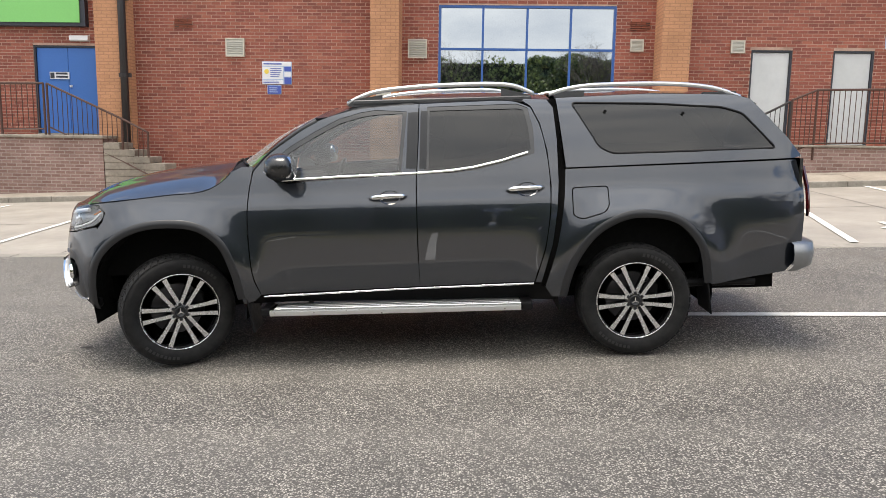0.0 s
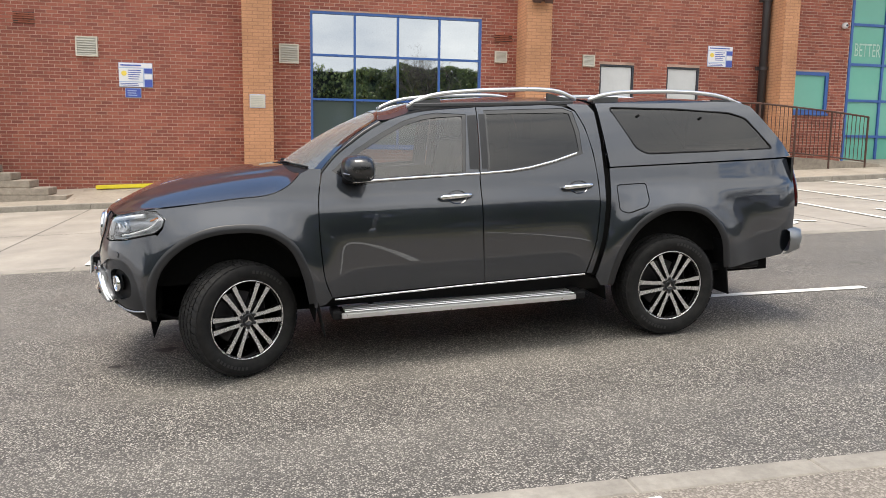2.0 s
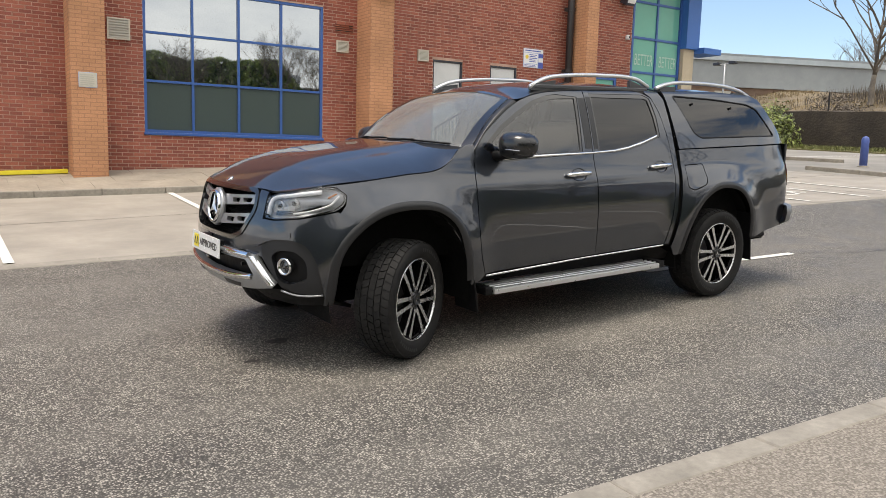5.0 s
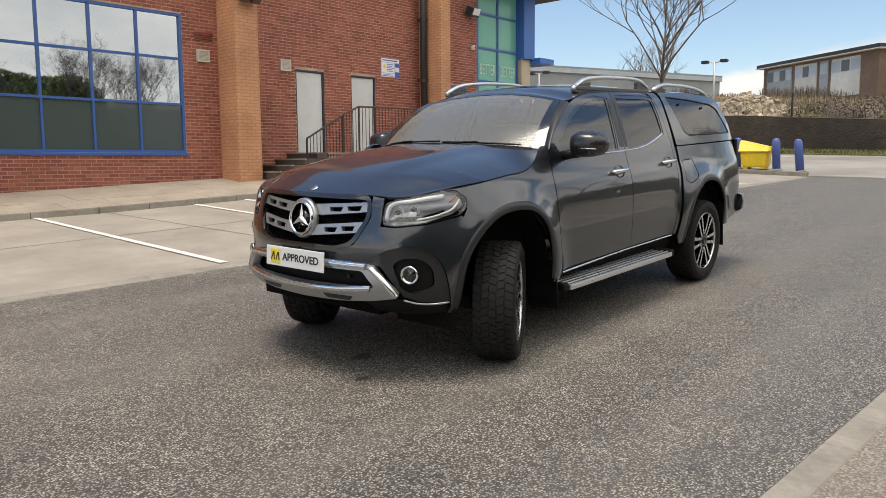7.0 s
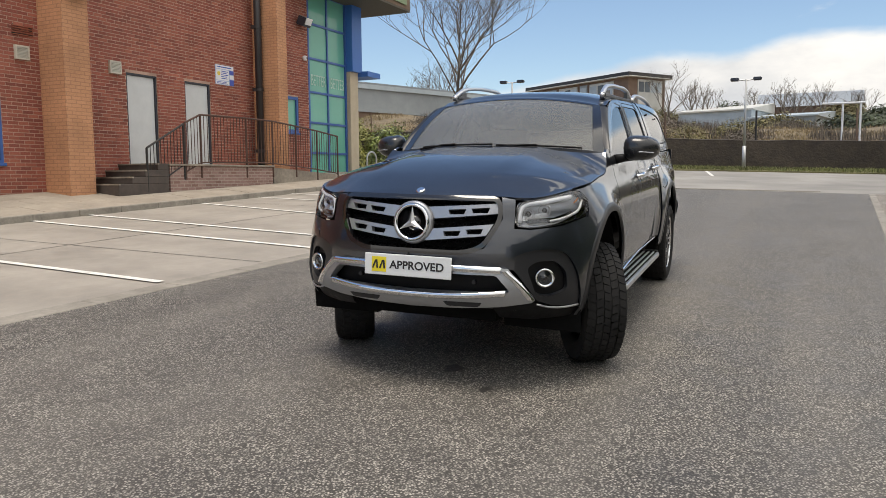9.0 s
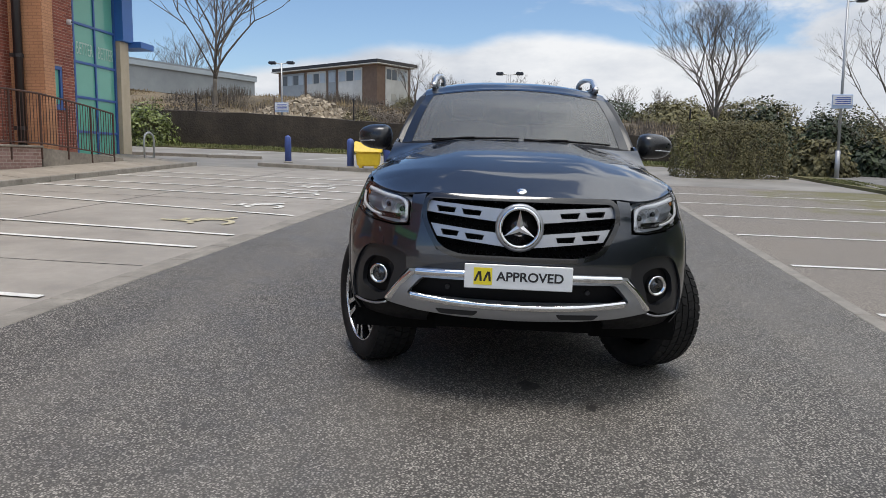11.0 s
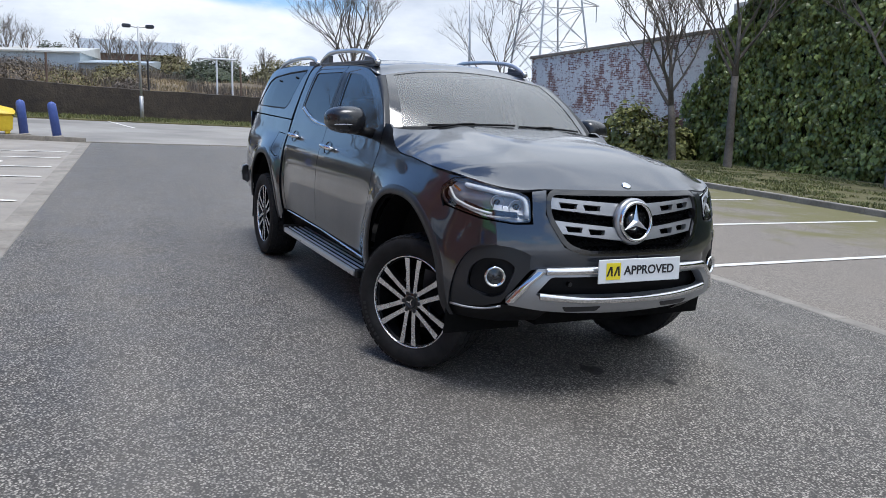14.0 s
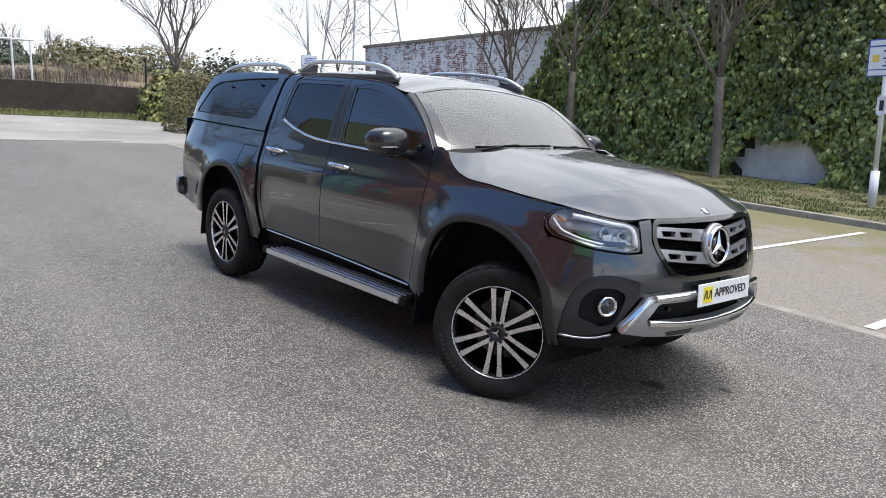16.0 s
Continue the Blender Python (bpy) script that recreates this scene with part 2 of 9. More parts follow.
def mossy_concrete():
    """Gritty concrete, with green moss and leaf stain that thickens towards the verge."""
    m, nodes, links, bsdf = material("mossy_bay_concrete")
    vec = place_of(nodes, links, True)
    grit = noise_node(nodes, links, vec, 70.0, 6.0, 0.7)
    wide = noise_node(nodes, links, vec, 0.55, 6.0, 0.62)
    vor = nodes.new("ShaderNodeTexVoronoi")
    vor.inputs["Scale"].default_value = 85.0
    links.new(vec, vor.inputs["Vector"])
    rgb = nodes.new("ShaderNodeSeparateColor")
    links.new(vor.outputs["Color"], rgb.inputs[0])
    col = blend(nodes, links, rgb.outputs[0], (0.14, 0.124, 0.106), (0.36, 0.322, 0.278))
    col = blend(nodes, links, spread(nodes, links, vor.outputs["Distance"], 0.42, 0.72, 0.0, 0.75), col, (0.07, 0.06, 0.05))
    col = blend(nodes, links, spread(nodes, links, grit, 0.35, 0.65, 0.0, 0.25), col, (0.24, 0.21, 0.175))
    col = blend(nodes, links, spread(nodes, links, wide, 0.35, 0.7, 0.0, 0.35), col, (0.25, 0.21, 0.165))
    pos = nodes.new("ShaderNodeSeparateXYZ")
    links.new(vec, pos.inputs[0])
    near = spread(nodes, links, pos.outputs[1], 2.0, -3.6, 0.0, 0.36)
    patchy = nodes.new("ShaderNodeMath")
    patchy.operation = "ADD"
    links.new(near, patchy.inputs[0])
    links.new(noise_node(nodes, links, vec, 0.9, 7.0, 0.66), patchy.inputs[1])
    col = blend(nodes, links, spread(nodes, links, patchy.outputs[0], 0.62, 0.80, 0.0, 0.82), col, (0.150, 0.140, 0.045))
    links.new(col, bsdf.inputs["Base Color"])
    socket(bsdf, Roughness=0.8)
    bump_in(nodes, links, bsdf, vor.outputs["Distance"], -0.6, 0.006)
    return m


TARMAC = asphalt("tarmac", (0.028, 0.0255, 0.0225), (0.47, 0.437, 0.386), (0.188, 0.172, 0.150), chip=96.0)
CONCRETE = surface("bay_concrete", (0.268, 0.244, 0.212), (0.345, 0.313, 0.272), 9.0, (0.6, 0.85), bump=0.3, bscale=150.0, big=0.16, world=True)
ROADWET = surface("far_road_surface", (0.23, 0.215, 0.19), (0.31, 0.29, 0.26), 3.0, (0.6, 0.85), bump=0.15, bscale=90.0, big=0.25, world=True)
KERB = surface("kerb_concrete", (0.22, 0.20, 0.172), (0.31, 0.285, 0.245), 22.0, (0.7, 0.9), bump=0.4, bscale=120.0, big=0.2, world=True)
PAVING = surface("paving_slab_concrete", (0.27, 0.235, 0.192), (0.37, 0.322, 0.265), 12.0, (0.7, 0.9), bump=0.3, bscale=100.0, big=0.15, world=True)
LINE = surface("road_paint_white", (0.62, 0.60, 0.55), (0.80, 0.79, 0.75), 26.0, (0.6, 0.8), bump=0.3, bscale=160.0, big=0.15, world=True)
LINE_OLD = surface("road_paint_yellowed", (0.42, 0.37, 0.22), (0.66, 0.60, 0.42), 24.0, (0.6, 0.8), bump=0.3, bscale=160.0, big=0.2, world=True)
SOIL = surface("verge_soil", (0.10, 0.09, 0.045), (0.17, 0.16, 0.065), 9.0, (0.8, 0.95), bump=0.8, bscale=40.0, bdist=0.02, big=0.35, world=True)
DRYBANK = surface("dry_bank_soil", (0.13, 0.10, 0.065), (0.24, 0.19, 0.12), 1.6, (0.85, 0.95), bump=0.8, bscale=6.0, bdist=0.2, big=0.35, world=True)
GRASSBLADE = surface("grass_blade", (0.075, 0.095, 0.025), (0.19, 0.19, 0.065), 3.0, (0.5, 0.7), big=0.3, world=True, vary=0.3)
DRYGRASS = surface("dry_grass_stem", (0.20, 0.15, 0.08), (0.36, 0.28, 0.16), 1.2, (0.7, 0.9), big=0.3, world=True, vary=0.35)
BRICK = brickwork("red_brick", (0.37, 0.118, 0.071), (0.265, 0.076, 0.050), (0.46, 0.33, 0.255), w=0.225, h=0.075, joint=0.0115)


def fired_clay():
    """Separate bricks: each one takes its own red, with grain and soot."""
    m, nodes, links, bsdf = material("red_brick_faces")
    vec = place_of(nodes, links, True)
    one = nodes.new("ShaderNodeMath")
    one.operation = "ADD"
    links.new(nodes.new("ShaderNodeNewGeometry").outputs["Random Per Island"], one.inputs[0])
    links.new(nodes.new("ShaderNodeObjectInfo").outputs["Random"], one.inputs[1])
    fr = nodes.new("ShaderNodeMath")
    fr.operation = "FRACT"
    links.new(one.outputs[0], fr.inputs[0])
    ramp_ = nodes.new("ShaderNodeValToRGB")
    for i, (p, c) in enumerate(((0.0, (0.22, 0.065, 0.049)), (0.35, (0.28, 0.083, 0.059)), (0.75, (0.325, 0.102, 0.070)), (1.0, (0.375, 0.128, 0.086)))):
        e = ramp_.color_ramp.elements[i] if i < 2 else ramp_.color_ramp.elements.new(p)
        e.position, e.color = p, (*c, 1)
    links.new(fr.outputs[0], ramp_.inputs[0])
    col = ramp_.outputs[0]
    for scale, lo, hi in ((1.1, 0.80, 1.12), (45.0, 0.82, 1.14)):
        v = spread(nodes, links, noise_node(nodes, links, vec, scale, 6.0, 0.6), 0.3, 0.7, lo, hi)
        g = nodes.new("ShaderNodeCombineColor")
        for i in range(3):
            links.new(v, g.inputs[i])
        col = blend(nodes, links, 1.0, col, g.outputs[0], "MULTIPLY")
    links.new(col, bsdf.inputs["Base Color"])
    socket(bsdf, Roughness=0.85)
    bump_in(nodes, links, bsdf, noise_node(nodes, links, vec, 120.0, 4.0), 0.4, 0.003)
    return m


BRICKFACE = fired_clay()
MORTAR = surface("lime_mortar", (0.40, 0.27, 0.215), (0.49, 0.345, 0.28), 30.0, (0.85, 0.95), bump=0.3, bscale=150.0, big=0.2, world=True)
TANBRICK = brickwork("tan_brick", (0.54, 0.275, 0.150), (0.49, 0.245, 0.130), (0.37, 0.19, 0.11), w=0.225, h=0.075, joint=0.009)
DARKBRICK = brickwork("weathered_brick", (0.22, 0.125, 0.105), (0.31, 0.20, 0.175), (0.36, 0.29, 0.255), w=0.225, h=0.075, joint=0.010)
PAINTEDBRICK = brickwork("flaking_painted_brick", (0.30, 0.13, 0.10), (0.24, 0.11, 0.09), (0.34, 0.27, 0.23), peel=((0.88, 0.86, 0.84), 0.55))
STEPSTONE = surface("step_concrete", (0.20, 0.17, 0.14), (0.33, 0.29, 0.24), 10.0, (0.7, 0.9), bump=0.4, bscale=70.0, big=0.25, world=True)
DARKSTEP = surface("dark_tread", (0.055, 0.045, 0.04), (0.10, 0.08, 0.07), 10.0, (0.6, 0.9), bump=0.3, bscale=70.0, world=True)
BLUEPAINT = plain("blue_painted_metal", (0.045, 0.16, 0.50), 0.4)
BLUEFRAME = plain("blue_window_frame", (0.035, 0.11, 0.36), 0.35)
DARKFRAME = plain("dark_frame", (0.03, 0.035, 0.05), 0.4)
WHITEDOOR = surface("pale_grey_door_paint", (0.55, 0.57, 0.58), (0.63, 0.65, 0.66), 3.0, (0.4, 0.55), big=0.08, world=True)
BLACKMETAL = plain("black_painted_iron", (0.022, 0.020, 0.020), 0.45)
RUSTMETAL = plain("brown_painted_iron", (0.075, 0.035, 0.025), 0.55)
PIPEBLACK = plain("black_downpipe", (0.025, 0.022, 0.024), 0.45)
VENTWHITE = surface("off_white_plastic", (0.52, 0.50, 0.43), (0.60, 0.57, 0.50), 20.0, (0.4, 0.6), big=0.1, world=True)
VENTGREY = plain("vent_grey", (0.47, 0.46, 0.41), 0.5)
TERRACOTTA = plain("terracotta", (0.30, 0.10, 0.06), 0.7)
SIGNWHITE = plain("sign_white", (0.78, 0.79, 0.82), 0.35)
SIGNBLUE = plain("sign_blue", (0.06, 0.10, 0.42), 0.35)
SIGNPALE = plain("sign_pale_blue", (0.42, 0.52, 0.72), 0.35)
SIGNYELLOW = plain("sign_yellow", (0.80, 0.62, 0.10), 0.4)
GREENSIGN = plain("green_sign_face", (0.22, 0.58, 0.17), 0.45)
GREYMETAL = plain("galvanised_steel", (0.45, 0.46, 0.47), 0.45, 0.5)
YELLOWPLASTIC = surface("yellow_grit_bin_plastic", (0.75, 0.52, 0.02), (0.85, 0.62, 0.04), 12.0, (0.35, 0.5), big=0.1, world=True)
BOLLARDBLUE = surface("blue_bollard_paint", (0.05, 0.09, 0.32), (0.09, 0.14, 0.40), 14.0, (0.4, 0.6), big=0.15, world=True)
BARK = surface("bark", (0.10, 0.085, 0.068), (0.20, 0.172, 0.14), 14.0, (0.8, 0.95), bump=0.8, bscale=35.0, bdist=0.01, big=0.25, world=True)
TWIG = surface("twig_bark", (0.092, 0.076, 0.061), (0.18, 0.152, 0.124), 10.0, (0.8, 0.95), big=0.2, world=True)
IVYLEAF = surface("ivy_leaf", (0.055, 0.085, 0.018), (0.25, 0.29, 0.075), 2.2, (0.25, 0.42), big=0.35, world=True, vary=0.55)
BUSHLEAF = surface("bush_leaf", (0.12, 0.135, 0.03), (0.32, 0.31, 0.08), 2.0, (0.45, 0.65), big=0.3, world=True, vary=0.4)
HEDGELEAF = surface("brown_hedge_leaf", (0.10, 0.092, 0.038), (0.20, 0.175, 0.075), 2.0, (0.6, 0.8), big=0.3, world=True, vary=0.4)
DARKLEAF = surface("evergreen_leaf", (0.018, 0.030, 0.012), (0.045, 0.060, 0.022), 2.0, (0.5, 0.7), big=0.3, world=True, vary=0.4)
IVYSHADE = plain("ivy_shade_backing", (0.028, 0.030, 0.016), 0.9)
FENCEWALL = surface("dark_boundary_wall", (0.035, 0.028, 0.022), (0.075, 0.06, 0.045), 2.5, (0.8, 0.95), bump=0.6, bscale=9.0, bdist=0.05, big=0.35, world=True)
SHEDGREY = surface("grey_cladding", (0.26, 0.29, 0.31), (0.32, 0.35, 0.37), 1.0, (0.4, 0.6), big=0.12, world=True)
SHEDBLUE = surface("pale_blue_cladding", (0.36, 0.42, 0.47), (0.46, 0.52, 0.56), 1.0, (0.4, 0.6), big=0.12, world=True)
SHEDROOF = surface("grey_roof_sheet", (0.22, 0.25, 0.28), (0.30, 0.33, 0.36), 1.0, (0.4, 0.6), big=0.15, world=True)
RENDERWALL = surface("pale_render", (0.50, 0.50, 0.47), (0.60, 0.60, 0.57), 1.5, (0.7, 0.9), big=0.15, world=True)
BROWNWALL = surface("brown_brick_far", (0.15, 0.10, 0.075), (0.21, 0.145, 0.105), 2.0, (0.8, 0.9), big=0.2, world=True)
STONECOL = surface("pale_stone", (0.50, 0.42, 0.30), (0.58, 0.50, 0.38), 5.0, (0.7, 0.9), big=0.1, world=True)
RUBBLE = surface("rubble", (0.26, 0.21, 0.15), (0.42, 0.36, 0.27), 3.0, (0.8, 0.95), big=0.2, world=True, vary=0.4)
LOWERGLASS = plain("tinted_lower_glass", (0.070, 0.095, 0.095), 0.12, 0.0, 1.0)
SOLARGLASS = plain("solar_control_glass", (0.55, 0.59, 0.62), 0.02, 1.0)
GREENGLASS = surface("green_film_glass", (0.14, 0.42, 0.33), (0.16, 0.46, 0.37), 0.8, (0.06, 0.10), big=0.08, world=True)
FILMTEXT = plain("pale_film", (0.42, 0.62, 0.55), 0.3)
FARGLASS = plain("far_window_glass", (0.08, 0.10, 0.12), 0.08)

# ---- building helpers ----
def ground_z(x, y):
    """The car park lies on one slope; it levels off far out."""
    x, y = min(max(x, -40.0), 48.0), min(max(y, -30.0), 45.0)
    return 0.04184 * (x + 1.9) + 0.03057 * (y - 6.35)


def link(name, bm, mat, smooth=False):
    me = bpy.data.meshes.new(name)
    bm.normal_update()
    bm.to_mesh(me)
    bm.free()
    for m in mat if isinstance(mat, (list, tuple)) else [mat]:
        me.materials.append(m)
    if smooth:
        me.polygons.foreach_set("use_smooth", [True] * len(me.polygons))
    return new(name, me)


def part(name, bm, mat, parent, label="", smooth=False):
    ob = link(name, bm, mat, smooth)
    ob.parent = parent
    return tagged(ob, label) if label else ob


def thing(name, m, label, category, group="", kind=""):
    ob = new(name)
    ob.empty_display_size = 0.2
    ob.matrix_world = m
    return tagged(ob, label, category, group, kind)


def structure(name, bm, mat, label="", category="", smooth=False):
    return tagged(link(name, bm, mat, smooth), label, category, "", "structure")


def box(bm, x0, x1, y0, y1, z0, z1, m=None):
    vs = [bm.verts.new((x, y, z)) for z in (z0, z1) for y in (y0, y1) for x in (x0, x1)]
    if m is not None:
        for v in vs:
            v.co = m @ v.co
    fs = [bm.faces.new([vs[i] for i in f]) for f in ((0, 2, 3, 1), (4, 5, 7, 6), (0, 1, 5, 4), (2, 6, 7, 3), (0, 4, 6, 2), (1, 3, 7, 5))]
    return vs, fs


def boxed(*a, bevel=0.0, seg=1):
    bm = bmesh.new()
    box(bm, *a)
    if bevel:
        bmesh.ops.bevel(bm, geom=bm.edges[:], offset=bevel, segments=seg, affect="EDGES", profile=0.6)
    return bm


def tube(bm, points, radii, sides=8, cap=True):
    """A round bar along points; radii is one number or one each."""
    pts = [Vector(p) for p in points]
    rs = [radii] * len(pts) if isinstance(radii, (int, float)) else radii
    up = Vector((0, 0, 1)) if abs((pts[1] - pts[0]).normalized().z) < 0.9 else Vector((1, 0, 0))
    rings, side = [], None
    for i, p in enumerate(pts):
        d = (pts[min(i + 1, len(pts) - 1)] - pts[max(i - 1, 0)]).normalized()
        side = d.cross(up).normalized() if side is None else (side - d * side.dot(d)).normalized()
        oth = d.cross(side)
        rings.append([bm.verts.new(p + rs[i] * (math.cos(a) * side + math.sin(a) * oth)) for a in (2 * math.pi * k / sides for k in range(sides))])
    for a, b in zip(rings, rings[1:]):
        for k in range(sides):
            bm.faces.new((a[k], a[(k + 1) % sides], b[(k + 1) % sides], b[k]))
    if cap:
        bm.faces.new(rings[0][::-1])
        bm.faces.new(rings[-1])


def lathe(bm, profile, sides=24, m=None, close=False):
    """Turns (radius, height) pairs round z."""
    rings = []
    for r, z in profile:
        ring = [bm.verts.new((r * math.cos(2 * math.pi * k / sides), r * math.sin(2 * math.pi * k / sides), z)) for k in range(sides)]
        rings.append(ring)
    pairs = list(zip(rings, rings[1:])) + ([(rings[-1], rings[0])] if close else [])
    for a, b in pairs:
        for k in range(sides):
            bm.faces.new((a[k], a[(k + 1) % sides], b[(k + 1) % sides], b[k]))
    if not close:
        if profile[0][0] > 1e-4:
            bm.faces.new(rings[0][::-1])
        if profile[-1][0] > 1e-4:
            bm.faces.new(rings[-1])
    if m is not None:
        for ring in rings:
            for v in ring:
                v.co = m @ v.co
    return rings


LANE = -0.040  # the lane runs a little askew to the building


def sheet(x0, x1, y0, y1, h, step=2.0, depth=0.0, skew=0.0):
    """A patch of the slope, h above it; with depth its rim goes down to it."""
    bm = bmesh.new()
    nx, ny = max(1, round((x1 - x0) / step)), max(1, round((y1 - y0) / step))
    grid = [[bm.verts.new((x, y + skew * x, ground_z(x, y + skew * x) + h)) for y in (y0 + (y1 - y0) * j / ny for j in range(ny + 1))] for x in (x0 + (x1 - x0) * i / nx for i in range(nx + 1))]
    for i in range(nx):
        for j in range(ny):
            bm.faces.new((grid[i][j], grid[i + 1][j], grid[i + 1][j + 1], grid[i][j + 1]))
    if depth:
        rim = [e for e in bm.edges if e.is_boundary]
        ret = bmesh.ops.extrude_edge_only(bm, edges=rim)
        for v in ret["geom"]:
            if isinstance(v, bmesh.types.BMVert):
                v.co.z -= depth
        bmesh.ops.recalc_face_normals(bm, faces=bm.faces[:])
    return bm


def strip(bm, a, b, width, h):
    """A painted stripe on the slope from a to b."""
    a, b = Vector(a), Vector(b)
    n = max(1, round((b - a).length / 1.5))
    side = Vector((-(b - a).y, (b - a).x)).normalized() * width / 2
    rows = []
    for i in range(n + 1):
        p = a.lerp(b, i / n)
        rows.append([bm.verts.new((q.x, q.y, ground_z(q.x, q.y) + h)) for q in (p - side, p + side)])
    for r, s in zip(rows, rows[1:]):
        bm.faces.new((r[0], s[0], s[1], r[1]))


def painted(name, lines, width, label, category, mat=None, h=0.012):
    bm = bmesh.new()
    for a, b in lines:
        strip(bm, a, b, width, h)
    bmesh.ops.recalc_face_normals(bm, faces=bm.faces[:])
    return structure(name, bm, mat or LINE, label, category)


# ---- ground ----
bm = bmesh.new()
xs = [-400, -200, -100, -60] + [-40 + 4 * i for i in range(23)] + [60, 90, 150, 260, 400]
ys = [-400, -200, -100, -60, -40] + [-30 + 5 * i for i in range(16)] + [60, 90, 150, 260, 400]
grid = [[bm.verts.new((x, y, ground_z(x, y))) for y in ys] for x in xs]
for i in range(len(xs) - 1):
    for j in range(len(ys) - 1):
        bm.faces.new((grid[i][j], grid[i + 1][j], grid[i + 1][j + 1], grid[i][j + 1]))
structure("ground", bm, CONCRETE, "worn beige concrete surface of a sloping car park", "ground")
structure("road", sheet(-40, 15.9, 3.53, 9.60, 0.004, skew=LANE), TARMAC, "grey tarmac lane with pale stone chippings", "road")
structure("road_far", sheet(15.9, 29, -5, 45, 0.005), ROADWET, "damp grey access road behind the car park", "road")
structure("bay_surface_south", sheet(-40, 15.8, -4.3, 3.385, 0.004, skew=LANE), mossy_concrete(), "gritty concrete parking bays with mossy stains", "ground")

# flush edging stones along both sides of the lane
def edging(name, y0, y1, x0, x1, length, label, h=0.010):
    base = thing(name, Matrix(), label, "edging", kind="structure")
    me = None
    n = int((x1 - x0) / length)
    for i in range(n):
        xa = x0 + i * length
        if me is None:
            b = boxed(0.006, length - 0.006, y0, y1, -0.06, 0.0, bevel=0.008)
            for v in b.verts:
                v.co.y += LANE * v.co.x
                v.co.z += 0.04184 * v.co.x + 0.03057 * (v.co.y - y0)
            ob = part("kerb_stone", b, KERB, base)
            me = ob.data
        else:
            ob = new("kerb_stone", me)
            ob.parent = base
        ob.location = (xa, LANE * xa, ground_z(xa, y0 + LANE * xa) + h)
    return base


edging("edging_south", 3.38, 3.53, -12.0, 15.6, 0.92, "flush concrete edging stones beside the tarmac")
edging("edging_north", 9.60, 9.84, -14.0, 15.6, 0.92, "flush concrete edging stones between tarmac and bays")

# white bay lines
painted("bay_lines_north", [((a, 9.92 + LANE * a), (b, 16.2)) for a, b in ((-9.5, -9.7), (-6.60, -7.0), (-3.76, -3.88), (-1.08, -0.81), (1.50, 2.05), (2.50, 3.20), (4.70, 6.05), (7.45, 7.95), (9.05, 9.25), (10.9, 11.1), (12.4, 12.6))], 0.10, "worn white parking bay lines", "bay line")
painted("bay_lines_south", [((x, 3.33 + LANE * x), (x + 0.25, -2.9)) for x in (-4.9, -2.47, -0.02, 2.35, 5.0, 7.6, 10.2, 12.8)], 0.10, "worn white parking bay lines", "bay line")
painted("lane_line", [((1.55, 6.60), (3.77, 6.47))], 0.10, "white dashed line on the tarmac lane", "road marking")
painted("far_road_lines", [((24.2, 7.6), (29.0, 8.4)), ((22.0, 14.6), (27.5, 13.2)), ((21.0, 19.5), (28.0, 18.0))], 0.12, "faded white lines on the access road", "road marking")


# wheelchair symbols: a ring, a back and an arm
def wheelchair_mark(x, y, s, mat, rot):
    bm = bmesh.new()
    m = Matrix.Rotation(rot, 2)
    def spot(u, v):
        p = m @ Vector((u * s, v * s))
        return (x + p.x, y + p.y)
    ring = [spot(0.28 * math.cos(a), 0.28 * math.sin(a)) for a in (radians(-130 + 12 * k) for k in range(23))]
    for a, b in zip(ring, ring[1:]):
        strip(bm, a, b, 0.09 * s, 0.012)
    for a, b in (((0.05, 0.75), (0.0, 0.22)), ((0.0, 0.45), (0.30, 0.45)), ((0.0, 0.24), (0.34, 0.24)), ((0.34, 0.24), (0.48, -0.14)), ((0.48, -0.14), (0.60, -0.10))):
        strip(bm, spot(*a), spot(*b), 0.10 * s, 0.014)
    bmesh.ops.recalc_face_normals(bm, faces=bm.faces[:])
    structure("wheelchair_mark", bm, mat, "faded painted wheelchair symbol on a bay", "bay marking")


for x, y, mat in ((3.55, 10.55, LINE_OLD), (5.75, 10.55, LINE), (8.2, 10.6, LINE), (9.9, 10.7, LINE)):
    wheelchair_mark(x, y, 1.0, mat, 0.0)

# pavement of slabs in front of the building, with its kerb
KERBLINE = ((-16.0, 16.84), (-5.2, 16.80), (0.2, 16.14), (15.9, 16.26))


def kerb_y(x):
    return float(np.interp(x, [p[0] for p in KERBLINE], [p[1] for p in KERBLINE]))


def pavement_z(x, f):
    """The pavement climbs from its kerb (f = 0) to the wall (f = 1)."""
    y = kerb_y(x) + 0.07 + (18.66 - kerb_y(x) - 0.07) * f
    return x, y, ground_z(x, y) + 0.110 + 0.195 * f


